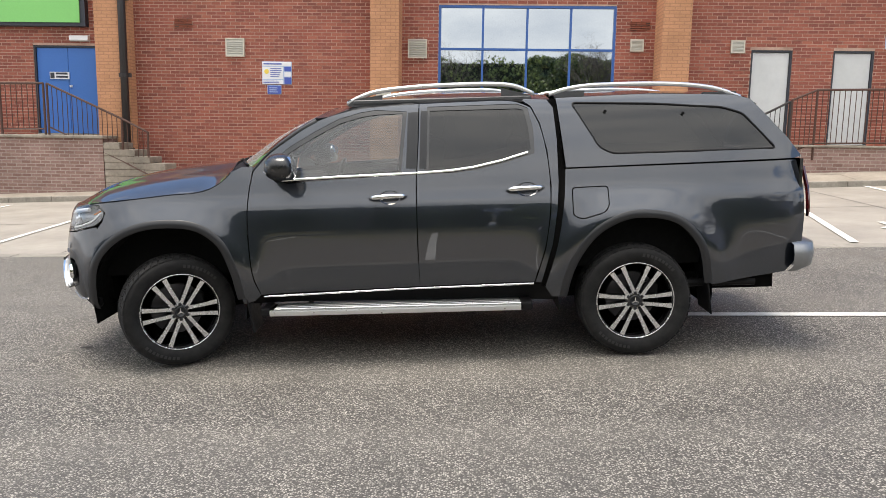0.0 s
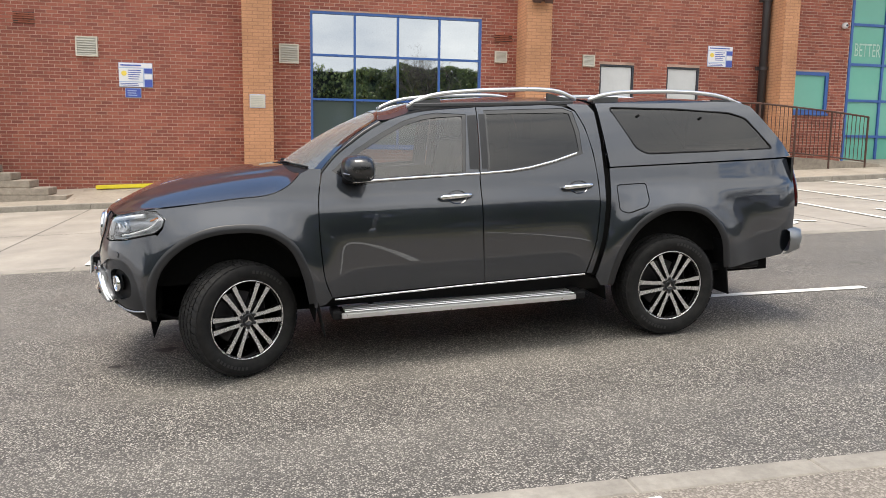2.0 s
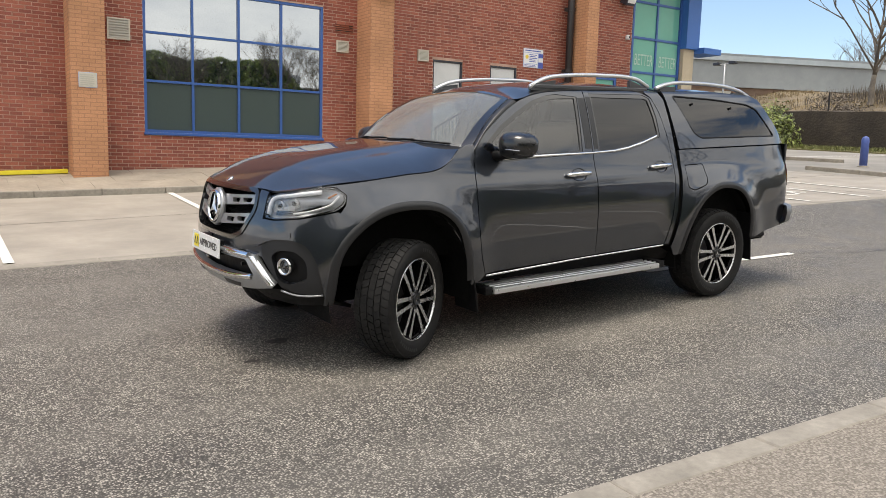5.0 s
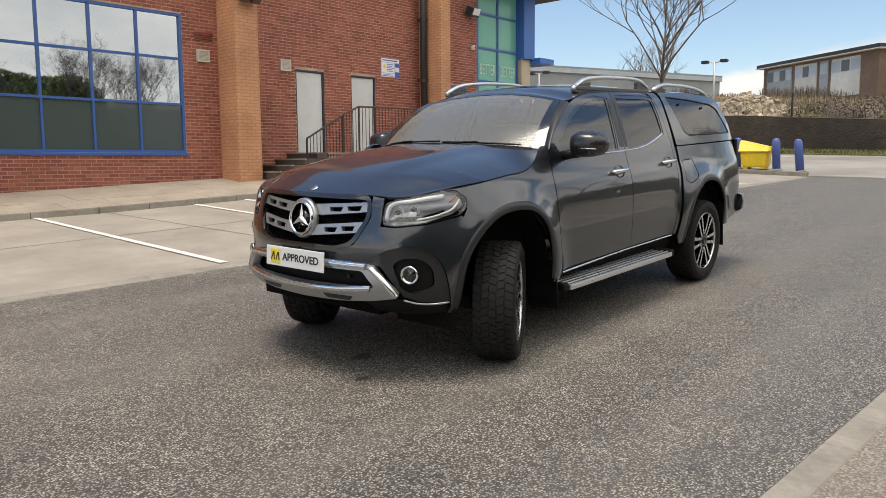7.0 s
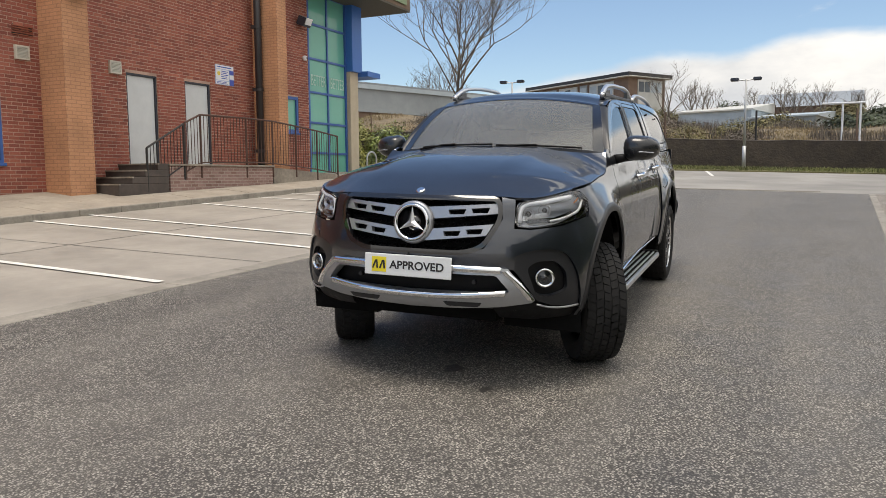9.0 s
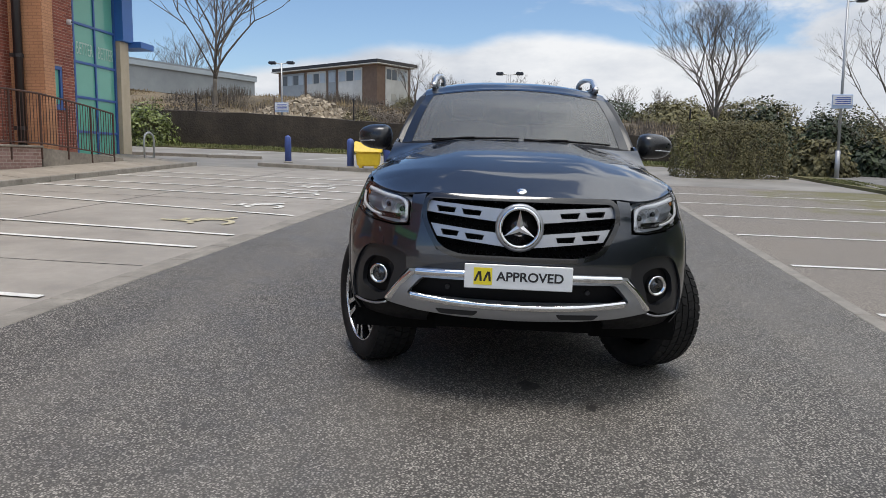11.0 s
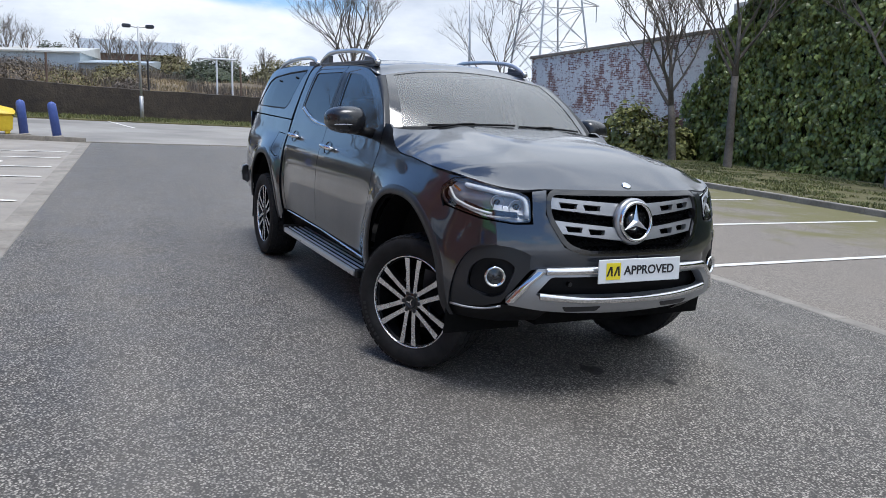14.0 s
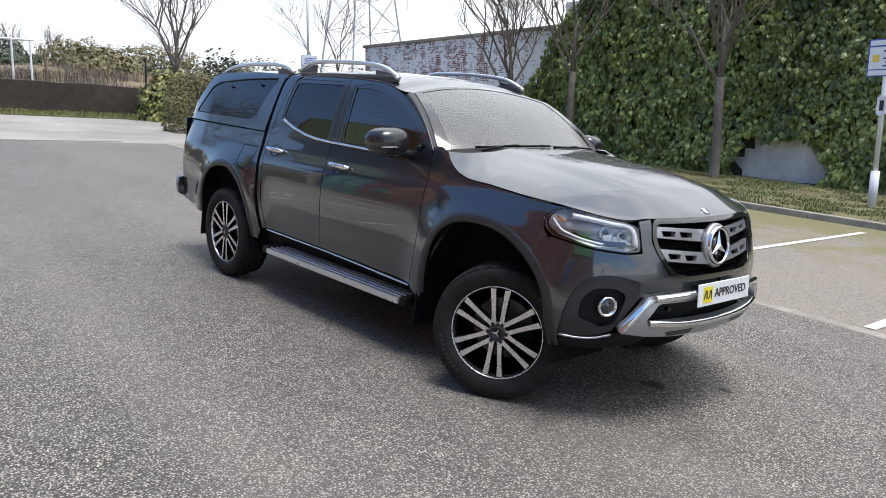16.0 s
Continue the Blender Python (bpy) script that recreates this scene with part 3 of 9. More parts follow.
pave = thing("pavement", Matrix(), "pale concrete paving slabs along the brick building", "pavement", kind="structure")
bm = bmesh.new()
cols_ = [-16.0 + 1.0 * i for i in range(32)] + [15.9]
gv = [[bm.verts.new(Vector(pavement_z(x, f)) - Vector((0, 0, d))) for f, d in ((0, 0.2), (0, 0.012), (0.5, 0.012), (1, 0.012))] for x in cols_]
for c0, c1 in zip(gv, gv[1:]):
    for k in range(3):
        bm.faces.new((c0[k], c1[k], c1[k + 1], c0[k + 1]))
part("bed", bm, KERB, pave)
for i in range(36):
    for j in range(3):
        xa, xb = -16.0 + 0.9 * i - (0.45 if j % 2 else 0.0) + 0.46, -16.0 + 0.9 * (i + 1) - (0.45 if j % 2 else 0.0) + 0.454
        fa, fb = j / 3 + 0.003, (j + 1) / 3 - 0.001
        if xb > 15.85:
            continue
        lift_ = random.uniform(-0.003, 0.003)
        bm = bmesh.new()
        topv = [bm.verts.new(Vector(pavement_z(x, f)) + Vector((0, 0, lift_))) for x, f in ((xa, fa), (xb, fa), (xb, fb), (xa, fb))]
        lowv = [bm.verts.new(v.co - Vector((0, 0, 0.045))) for v in topv]
        bm.faces.new(topv)
        for k in range(4):
            bm.faces.new((topv[k], lowv[k], lowv[(k + 1) % 4], topv[(k + 1) % 4]))
        bmesh.ops.recalc_face_normals(bm, faces=bm.faces[:])
        part("paving_slab", bm, PAVING, pave)


def kerb_run(name, a, b, h, width, label, length=0.92):
    """Upstanding kerb stones from a to b."""
    a, b = Vector((*a, 0)), Vector((*b, 0))
    n = max(1, int((b - a).length / length))
    d = (b - a) / n
    rot = Matrix.Rotation(math.atan2(d.y, d.x), 4, "Z")
    base = thing(name, Matrix(), label, "kerb", kind="structure")
    slope = (ground_z(*(a + d).xy) - ground_z(*a.xy)) / d.length
    me = None
    for i in range(n):
        p = a + d * i
        if me is None:
            bb = boxed(0.004, d.length - 0.004, -width / 2, width / 2, -0.12, h, bevel=0.018, seg=2)
            for v in bb.verts:
                v.co.z += slope * v.co.x
            ob = part("kerb_stone", bb, KERB, base)
            me = ob.data
        else:
            ob = new("kerb_stone", me)
            ob.parent = base
        ob.matrix_local = Matrix.Translation((p.x, p.y, ground_z(p.x, p.y))) @ rot
    return base


for a_, b_ in zip(KERBLINE, KERBLINE[1:]):
    kerb_run("kerb_pavement", a_, b_, 0.115, 0.14, "worn concrete kerb along the pavement")
kerb_run("kerb_verge", (-30, -3.72), (14.5, -3.72), 0.12, 0.14, "mossy concrete kerb along the grass verge")
kerb_run("kerb_verge_bend", (14.5, -3.72), (22.0, -4.9), 0.12, 0.14, "concrete kerb along the footpath by the hedge")
kerb_run("kerb_island", (16.9, 14.6), (15.75, 9.1), 0.12, 0.16, "dark concrete kerb of the traffic island with bollards")
kerb_run("kerb_island_end", (15.75, 9.1), (16.15, 4.0), 0.03, 0.14, "low dropped kerb across the end of the lane")
kerb_run("kerb_corner", (21.2, 16.0), (20.6, 22.0), 0.12, 0.16, "dark concrete kerb by the access road")

# sunken joint lines in the concrete bays
bm = bmesh.new()
for y in (13.05,):
    strip(bm, (-16, y), (15.7, y), 0.018, 0.003)
for x in (-12.3, -5.2, 0.35, 6.6, 11.6):
    strip(bm, (x, 9.9 + LANE * x), (x, 16.7), 0.015, 0.003)
bmesh.ops.recalc_face_normals(bm, faces=bm.faces[:])
structure("concrete_joint", bm, plain("joint_tar", (0.06, 0.055, 0.05), 0.8), "dark tar joints between concrete slabs", "joint")

# verge
verge = structure("grass_verge", sheet(-40, 30, -12.5, -3.78, 0.10, 2.0, 0.12), SOIL, "patchy mossy grass verge below the ivy wall", "verge")


structure("footpath", sheet(18.4, 30.0, -10.6, -5.0, 0.108, 1.5), surface("footpath_tarmac", (0.15, 0.145, 0.135), (0.24, 0.23, 0.215), 14.0, (0.7, 0.9), bump=0.3, bscale=90.0, big=0.2, world=True), "worn grey footpath by the painted wall", "footpath")


def tufts(name, spots, mat, h0, h1, label, category, lean=0.5, width=0.006):
    vs, fs = [], []
    for x, y, z in spots:
        a, l, h = random.uniform(0, 6.283), random.uniform(0, lean), random.uniform(h0, h1)
        w = width * random.uniform(0.7, 1.5)
        dx, dy = math.cos(a) * l * h, math.sin(a) * l * h
        px, py = -math.sin(a) * w, math.cos(a) * w
        i = len(vs)
        vs += [(x - px, y - py, z), (x + px, y + py, z), (x + dx * 0.5 + px * 0.7, y + dy * 0.5 + py * 0.7, z + h * 0.6), (x + dx * 0.5 - px * 0.7, y + dy * 0.5 - py * 0.7, z + h * 0.6), (x + dx, y + dy, z + h)]
        fs += [(i, i + 1, i + 2, i + 3), (i + 3, i + 2, i + 4)]
    me = bpy.data.meshes.new(name)
    me.from_pydata(vs, [], fs)
    me.materials.append(mat)
    return tagged(new(name, me), label, category, "", "stuff")


rnd = random.Random(3)
spots = []
for _ in range(60000):
    x, y = rnd.uniform(-2, 22), -3.85 - 6.6 * rnd.random() ** 1.2
    if (x < 18.4 or y > -5.0 or y < -10.6) and noise.noise((x * 0.7, y * 0.9, 0)) + 0.5 * noise.noise((x * 3.1, y * 3.3, 4)) > -0.10:
        spots.append((x, y, ground_z(x, y) + 0.10))
tufts("grass", spots, GRASSBLADE, 0.02, 0.055, "short green and mossy grass on the verge", "grass", 0.8, 0.010)

# dark oil spots and a wandering crack in the lane
def blot(name, x, y, r, seed, label):
    bm = bmesh.new()
    q = random.Random(seed)
    ring = [bm.verts.new((x + r * q.uniform(0.55, 1.2) * math.cos(a), y + 0.7 * r * q.uniform(0.55, 1.2) * math.sin(a), 0)) for a in (2 * math.pi * i / 14 for i in range(14))]
    for v in ring:
        v.co.z = ground_z(v.co.x, v.co.y) + 0.0075
    bm.faces.new(ring)
    structure(name, bm, STAINTAR, label, "stain")


STAINTAR = surface("oil_dark_tar", (0.022, 0.020, 0.019), (0.05, 0.046, 0.042), 40.0, (0.5, 0.8), bump=0.6, bscale=105.0, big=0.3, world=True)
blot("oil_stain", -2.37, 6.22, 0.10, 1, "dark oil stain on the tarmac by the nose")
blot("oil_stain", -2.66, 5.90, 0.05, 2, "small dark oil spot on the tarmac")
bm = bmesh.new()
line = [(3.7 + 0.32 * i, 6.45 - 0.105 * i + 0.05 * math.sin(i * 1.9)) for i in range(21)]
for (xa, ya), (xb, yb) in zip(line, line[1:]):
    strip(bm, (xa, ya), (xb, yb), 0.010, 0.0065)
bmesh.ops.recalc_face_normals(bm, faces=bm.faces[:])
structure("tar_crack", bm, STAINTAR, "thin wandering crack sealed with tar", "crack")

# ---- brick building ----
WY = 18.51  # face of the brick wall
building = thing("retail_building", Matrix(), "red brick retail building with tan brick piers and blue window frames", "building")


def pierced(bm, x0, x1, z0, z1, y0, y1, holes):
    """A wall along x with rectangular openings right through it."""
    xs = sorted({x0, x1, *(v for h in holes for v in h[:2])})
    zs = sorted({z0, z1, *(v for h in holes for v in h[2:])})
    for xa, xb in zip(xs, xs[1:]):
        run = None
        for za, zb in zip(zs, zs[1:]):
            solid = not any(h[0] < (xa + xb) / 2 < h[1] and h[2] < (za + zb) / 2 < h[3] for h in holes)
            if solid:
                run = [za, zb] if run is None else [run[0], zb]
            if (not solid or zb == zs[-1]) and run:
                box(bm, xa, xb, y0, y1, *run)
                run = None


TOP = 9.4
WIN = (-0.78, 3.26, 1.50, 4.55)
DOORS = ((6.32, 7.24, 1.52, 3.62), (8.14, 9.05, 1.52, 3.62))
BLUEDOOR = (-10.38, -8.78, 1.50, 3.56)
SMALLWIN = (11.72, 12.88, 2.56, 3.64)
bm = bmesh.new()
pierced(bm, -16.0, 13.42, -1.2, TOP, WY, WY + 0.32, [WIN, *DOORS, BLUEDOOR, SMALLWIN])
bmesh.ops.remove_doubles(bm, verts=bm.verts[:], dist=1e-5)
front_wall = part("wall", bm, MORTAR, building, "red brick wall in stretcher bond")
# closed behind and above
for a in ((-16.0, 16.2, 30.0, 30.3), (-16.3, -16.0, WY, 30.3), (15.9, 16.2, WY + 0.5, 30.0)):
    part("wall", boxed(*a, -1.2, TOP), BRICK, building)
part("roof", boxed(-16.3, 16.2, WY, 30.3, TOP, TOP + 0.2), SHEDROOF, building)
# unseen inner wall; the room's dimness is put into its dark grey
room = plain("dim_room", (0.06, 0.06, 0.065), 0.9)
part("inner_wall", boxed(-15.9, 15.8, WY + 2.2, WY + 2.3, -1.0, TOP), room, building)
for x0, x1, y0 in ((-8.61, -8.05, 17.98), (-2.26, -1.62, 17.78), (4.14, 4.76, 17.78), (10.80, 11.22, 17.65)):
    part("pier", boxed(x0, x1, y0, WY, -0.8, TOP, bevel=0.006), TANBRICK, building, "tan brick pier")
# narrow brick return on each pier
bm = bmesh.new()
box(bm, -8.05, -7.92, 18.2, WY, -0.8, TOP)
part("pier", bm, TANBRICK, building)


def framed_window(parent, x0, x1, z0, z1, cols, rows, y, bar, frame_mat, glass, sill=True, low=None):
    w = new("window")
    w.parent = parent
    bm = bmesh.new()
    box(bm, x0, x0 + bar, y - 0.02, y + 0.10, z0, z1)
    box(bm, x1 - bar, x1, y - 0.02, y + 0.10, z0, z1)
    box(bm, x0 + bar, x1 - bar, y - 0.02, y + 0.10, z0, z0 + bar)
    box(bm, x0 + bar, x1 - bar, y - 0.02, y + 0.10, z1 - bar, z1)
    part("window_frame", bm, frame_mat, w, "blue metal window frame")
    px = [x0 + (x1 - x0) * c for c in cols]
    pz = [z0 + (z1 - z0) * r for r in rows]
    for x in px[1:-1]:
        part("mullion", boxed(x - bar * 0.45, x + bar * 0.45, y - 0.012, y + 0.08, z0 + bar, z1 - bar), frame_mat, w)
    for z in pz[1:-1]:
        part("transom", boxed(x0 + bar, x1 - bar, y - 0.014, y + 0.078, z - bar * 0.45, z + bar * 0.45), frame_mat, w)
    for i, (xa, xb) in enumerate(zip(px, px[1:])):
        for j, (za, zb) in enumerate(zip(pz, pz[1:])):
            b = boxed(xa + 0.01, xb - 0.01, y + 0.03, y + 0.045, za + 0.01, zb - 0.01)
            # each pane sits a trifle out of true
            tilt = Matrix.Translation(((xa + xb) / 2, y, (za + zb) / 2)) @ Euler((rnd.uniform(-0.004, 0.004), 0, rnd.uniform(-0.005, 0.005))).to_matrix().to_4x4() @ Matrix.Translation((-(xa + xb) / 2, -y, -(za + zb) / 2))
            bmesh.ops.transform(b, matrix=tilt, verts=b.verts[:])
            part("pane", b, low if low and j == 0 else glass, w)
    if sill:
        part("sill", boxed(x0 - 0.02, x1 + 0.02, y - 0.09, y + 0.02, z0 - 0.06, z0 - 0.002, bevel=0.008), frame_mat, w)
    return w


framed_window(building, WIN[0], WIN[1], WIN[2], WIN[3], (0, 0.252, 0.502, 0.747, 1), (0, 0.352, 0.68, 1), WY + 0.03, 0.055, BLUEFRAME, SOLARGLASS, low=LOWERGLASS)
framed_window(building, SMALLWIN[0], SMALLWIN[1], SMALLWIN[2], SMALLWIN[3], (0, 1), (0, 1), WY + 0.03, 0.09, BLUEFRAME, GREENGLASS)


def steel_door(parent, x0, x1, z0, z1, leaf_mat, frame_mat, label, double=False):
    d = new("door")
    d.parent = parent
    tagged(d, label)
    bm = bmesh.new()
    box(bm, x0, x0 + 0.045, WY + 0.02, WY + 0.16, z0, z1)
    box(bm, x1 - 0.045, x1, WY + 0.02, WY + 0.16, z0, z1)
    box(bm, x0 + 0.045, x1 - 0.045, WY + 0.02, WY + 0.16, z1 - 0.045, z1)
    part("door_frame", bm, frame_mat, d)
    xm = (x0 + x1) / 2
    leaves = ((x0 + 0.05, xm - 0.004), (xm + 0.004, x1 - 0.05)) if double else ((x0 + 0.05, x1 - 0.05),)
    for xa, xb in leaves:
        part("leaf", boxed(xa, xb, WY + 0.06, WY + 0.11, z0 + 0.01, z1 - 0.05, bevel=0.004), leaf_mat, d)
    part("threshold", boxed(x0, x1, WY - 0.02, WY + 0.2, z0 - 0.04, z0 + 0.006), KERB, d)
    return d


for d in DOORS:
    steel_door(building, *d, WHITEDOOR, DARKFRAME, "pale grey flush steel door")
bd = steel_door(building, *BLUEDOOR, BLUEPAINT, DARKFRAME, "blue double steel door", True)
bm = bmesh.new()
lathe(bm, [(0.03, 0), (0.03, 0.05), (0.018, 0.06)], 12, Matrix.Translation((-9.52, WY + 0.06, 2.62)) @ Matrix.Rotation(radians(90), 4, "X"))
part("door_handle", bm, SIGNWHITE, bd)


def wall_sign(name, x0, x1, z0, z1, rects, label, category="sign", y=WY):
    s = thing(name, Matrix.Translation((x0, y, z0)), label, category)
    part("board", boxed(0, x1 - x0, -0.025, -0.002, 0, z1 - z0, bevel=0.004), SIGNPALE, s)
    for i, (a, b, c, d, m) in enumerate(rects):
        part("panel", boxed(a, b, -0.030 - 0.001 * i, -0.024, c, d), m, s)
    return s


def text_bars(bm, x0, x1, z0, z1, rows, y, ragged=0.3, h=0.4):
    step = (z1 - z0) / rows
    for i in range(rows):
        z = z1 - (i + 0.7) * step
        box(bm, x0, x1 - (x1 - x0) * rnd.uniform(0, ragged), y - 0.002, y, z, z + step * h)


def tariff_board(x, z):
    s = wall_sign("tariff_board", x, x + 0.70, z, z + 0.52, ((0.01, 0.69, 0.42, 0.51, SIGNWHITE), (0.01, 0.50, 0.12, 0.40, SIGNWHITE), (0.01, 0.50, 0.01, 0.10, SIGNWHITE), (0.53, 0.69, 0.30, 0.40, SIGNBLUE), (0.53, 0.69, 0.18, 0.28, SIGNWHITE), (0.53, 0.69, 0.01, 0.16, SIGNBLUE)), "white and blue car park tariff board on the brick wall")
    bm = bmesh.new()
    lathe(bm, [(0.055, 0), (0.055, 0.004)], 20, Matrix.Translation((0.11, -0.034, 0.29)) @ Matrix.Rotation(radians(90), 4, "X"))
    part("badge", bm, SIGNYELLOW, s)
    bm = bmesh.new()
    text_bars(bm, 0.20, 0.48, 0.15, 0.38, 5, -0.034)
    text_bars(bm, 0.03, 0.48, 0.02, 0.09, 2, -0.0345)
    text_bars(bm, 0.04, 0.62, 0.43, 0.50, 1, -0.034)
    part("print", bm, SIGNBLUE, s)
    return s


tariff_board(-4.90, 2.72)
s2 = wall_sign("notice", -4.78, -4.45, 2.49, 2.70, ((0.01, 0.32, 0.01, 0.20, SIGNBLUE),), "small blue notice under the tariff board")
bm = bmesh.new()
text_bars(bm, 0.05, 0.29, 0.03, 0.17, 3, -0.034)
part("print", bm, SIGNPALE, s2)
tariff_board(9.25, 3.66)
plq = wall_sign("plaque", -2.12, -1.79, 2.30, 2.59, ((0.01, 0.32, 0.01, 0.28, VENTWHITE),), "small cream plaque on a tan brick pier", "plaque", 17.78)
bm = bmesh.new()
text_bars(bm, 0.03, 0.30, 0.03, 0.26, 6, -0.034, 0.2, 0.35)
part("print", bm, VENTGREY, plq)
dn = wall_sign("notice", -10.03, -9.55, 2.78, 2.95, ((0.005, 0.475, 0.005, 0.165, SIGNWHITE),), "white notice on the blue door", "notice", WY + 0.058)
bm = bmesh.new()
text_bars(bm, 0.16, 0.46, 0.01, 0.16, 2, -0.034, 0.1, 0.6)
box(bm, 0.02, 0.12, -0.036, -0.034, 0.02, 0.15)
part("print", bm, DARKFRAME, dn)


def vent_box(x0, x1, z0, z1):
    v = thing("wall_vent", Matrix.Translation((x0, WY, z0)), "cream plastic extractor vent on the brick wall", "vent", "wall vents")
    w, h = x1 - x0, z1 - z0
    bm = bmesh.new()
    for a in ((0, 0.03, 0, h), (w - 0.03, w, 0, h), (0.03, w - 0.03, 0, 0.03), (0.03, w - 0.03, h - 0.03, h)):
        box(bm, a[0], a[1], -0.07, 0, a[2], a[3])
    part("frame", bm, VENTWHITE, v)
    n = 7
    for i in range(n):
        z = 0.035 + (h - 0.07) * (i + 0.5) / n
        b = bmesh.new()
        box(b, 0.03, w - 0.03, -0.008, 0.008, -(h / n) * 0.55, (h / n) * 0.55, Matrix.Translation((0, -0.05, z)) @ Matrix.Rotation(radians(-35), 4, "X"))
        part("slat", b, VENTGREY, v)
    part("backing", boxed(0.02, w - 0.02, -0.02, -0.004, 0.02, h - 0.02), VENTGREY, v)


for a in ((-5.74, -5.30, 3.34, 3.76), (-1.48, -1.04, 3.35, 3.78), (3.59, 3.89, 3.55, 3.82), (5.84, 6.15, 3.54, 3.82)):
    vent_box(*a)


def air_brick(x0, x1, z0, z1):
    v = thing("air_grille", Matrix.Translation((x0, WY, z0)), "terracotta louvred air grille in the brick wall", "vent", "air grilles")
    w, h = x1 - x0, z1 - z0
    part("backing", boxed(0, w, -0.006, 0.02, 0, h), PIPEBLACK, v)
    for i in range(5):
        part("slat", boxed(0, w, -0.035, -0.004, h * i / 5 + 0.006, h * (i + 0.55) / 5, bevel=0.004), TERRACOTTA, v)


air_brick(-6.95, -6.53, 3.98, 4.21)
air_brick(3.57, 4.02, 4.02, 4.23)


def downpipe(x, y, r=0.085):
    p = thing("downpipe", Matrix.Translation((x, y, ground_z(x, y) + 0.1)), "black rainwater downpipe on the building", "downpipe", "downpipes")
    bm = bmesh.new()
    tube(bm, [(0, 0, 0.12), (0, 0, 8.4)], r, 14)
    tube(bm, [(0, -0.02, 0.0), (0, 0, 0.16)], r * 1.12, 14)
    part("pipe", bm, PIPEBLACK, p, smooth=True)
    for z in (0.9, 2.6, 4.3, 6.0):
        bm = bmesh.new()
        tube(bm, [(0, 0, z), (0, 0, z + 0.09)], r * 1.2, 14)
        box(bm, -r * 1.6, r * 1.6, r * 0.2, r * 1.1, z, z + 0.09)
        part("bracket", bm, PIPEBLACK, p)


downpipe(-7.92, 17.90)
downpipe(10.66, 18.20, 0.10)

# bulkhead lamp over the blue door, wall lamp and camera near the shop corner
lamp = thing("bulkhead_lamp", Matrix.Translation((-9.45, WY, 3.66)), "white bulkhead lamp above the blue door", "lamp")
part("body", boxed(0, 0.46, -0.10, 0, 0, 0.12, bevel=0.02, seg=2), SIGNWHITE, lamp)
part("base_plate", boxed(-0.01, 0.47, -0.015, -0.001, -0.01, 0.13), VENTGREY, lamp)
lamp = thing("wall_lamp", Matrix.Translation((12.95, WY, 5.90)), "square flood lamp on the brick wall", "lamp")
bm = bmesh.new()
box(bm, -0.18, 0.18, -0.14, 0.14, -0.13, 0.13, Matrix.Translation((0, -0.25, 0)) @ Matrix.Rotation(radians(25), 4, "X"))
part("housing", bm, DARKFRAME, lamp)
bm = bmesh.new()
box(bm, -0.15, 0.15, -0.012, 0.012, -0.10, 0.10, Matrix.Translation((0, -0.40, -0.02)) @ Matrix.Rotation(radians(25), 4, "X"))
part("lens", bm, SIGNWHITE, lamp)
part("bracket", boxed(-0.05, 0.05, -0.16, 0, -0.06, 0.06), DARKFRAME, lamp)
camr = thing("dome_camera", Matrix.Translation((13.2, WY, 4.86)), "small white dome camera on the brick wall", "camera")
bm = bmesh.new()
lathe(bm, [(0.07, 0), (0.08, 0.03), (0.075, 0.09), (0.03, 0.13)], 16, Matrix.Rotation(radians(90), 4, "X"))
part("housing", bm, SIGNWHITE, camr, smooth=True)
bm = bmesh.new()
lathe(bm, [(0.035, 0.10), (0.028, 0.145), (0.0, 0.155)], 12, Matrix.Rotation(radians(90), 4, "X"))
part("lens", bm, DARKFRAME, camr, smooth=True)
# lamp on the second pier, at the upper edge
lamp = thing("wall_lamp", Matrix.Translation((4.45, 17.80, 4.92)), "brown twin flood lamp on a tan brick pier", "lamp")
for dx in (-0.14, 0.14):
    bm = bmesh.new()
    box(bm, -0.09, 0.09, -0.09, 0.09, -0.07, 0.07, Matrix.Translation((dx, -0.2, 0)) @ Matrix.Rotation(radians(30), 4, "X"))
    part("housing", bm, RUSTMETAL, lamp)
part("bracket", boxed(-0.18, 0.18, -0.14, 0, -0.03, 0.03), RUSTMETAL, lamp)

# green fascia sign at the left end
sg = thing("fascia_sign", Matrix.Translation((-15.8, WY, 3.98)), "large plain green fascia sign with a black border", "sign")
part("border", boxed(0, 6.80, -0.16, -0.002, 0, 1.9), DARKFRAME, sg)
part("panel", boxed(0.08, 6.68, -0.19, -0.158, 0.08, 1.82), GREENSIGN, sg)

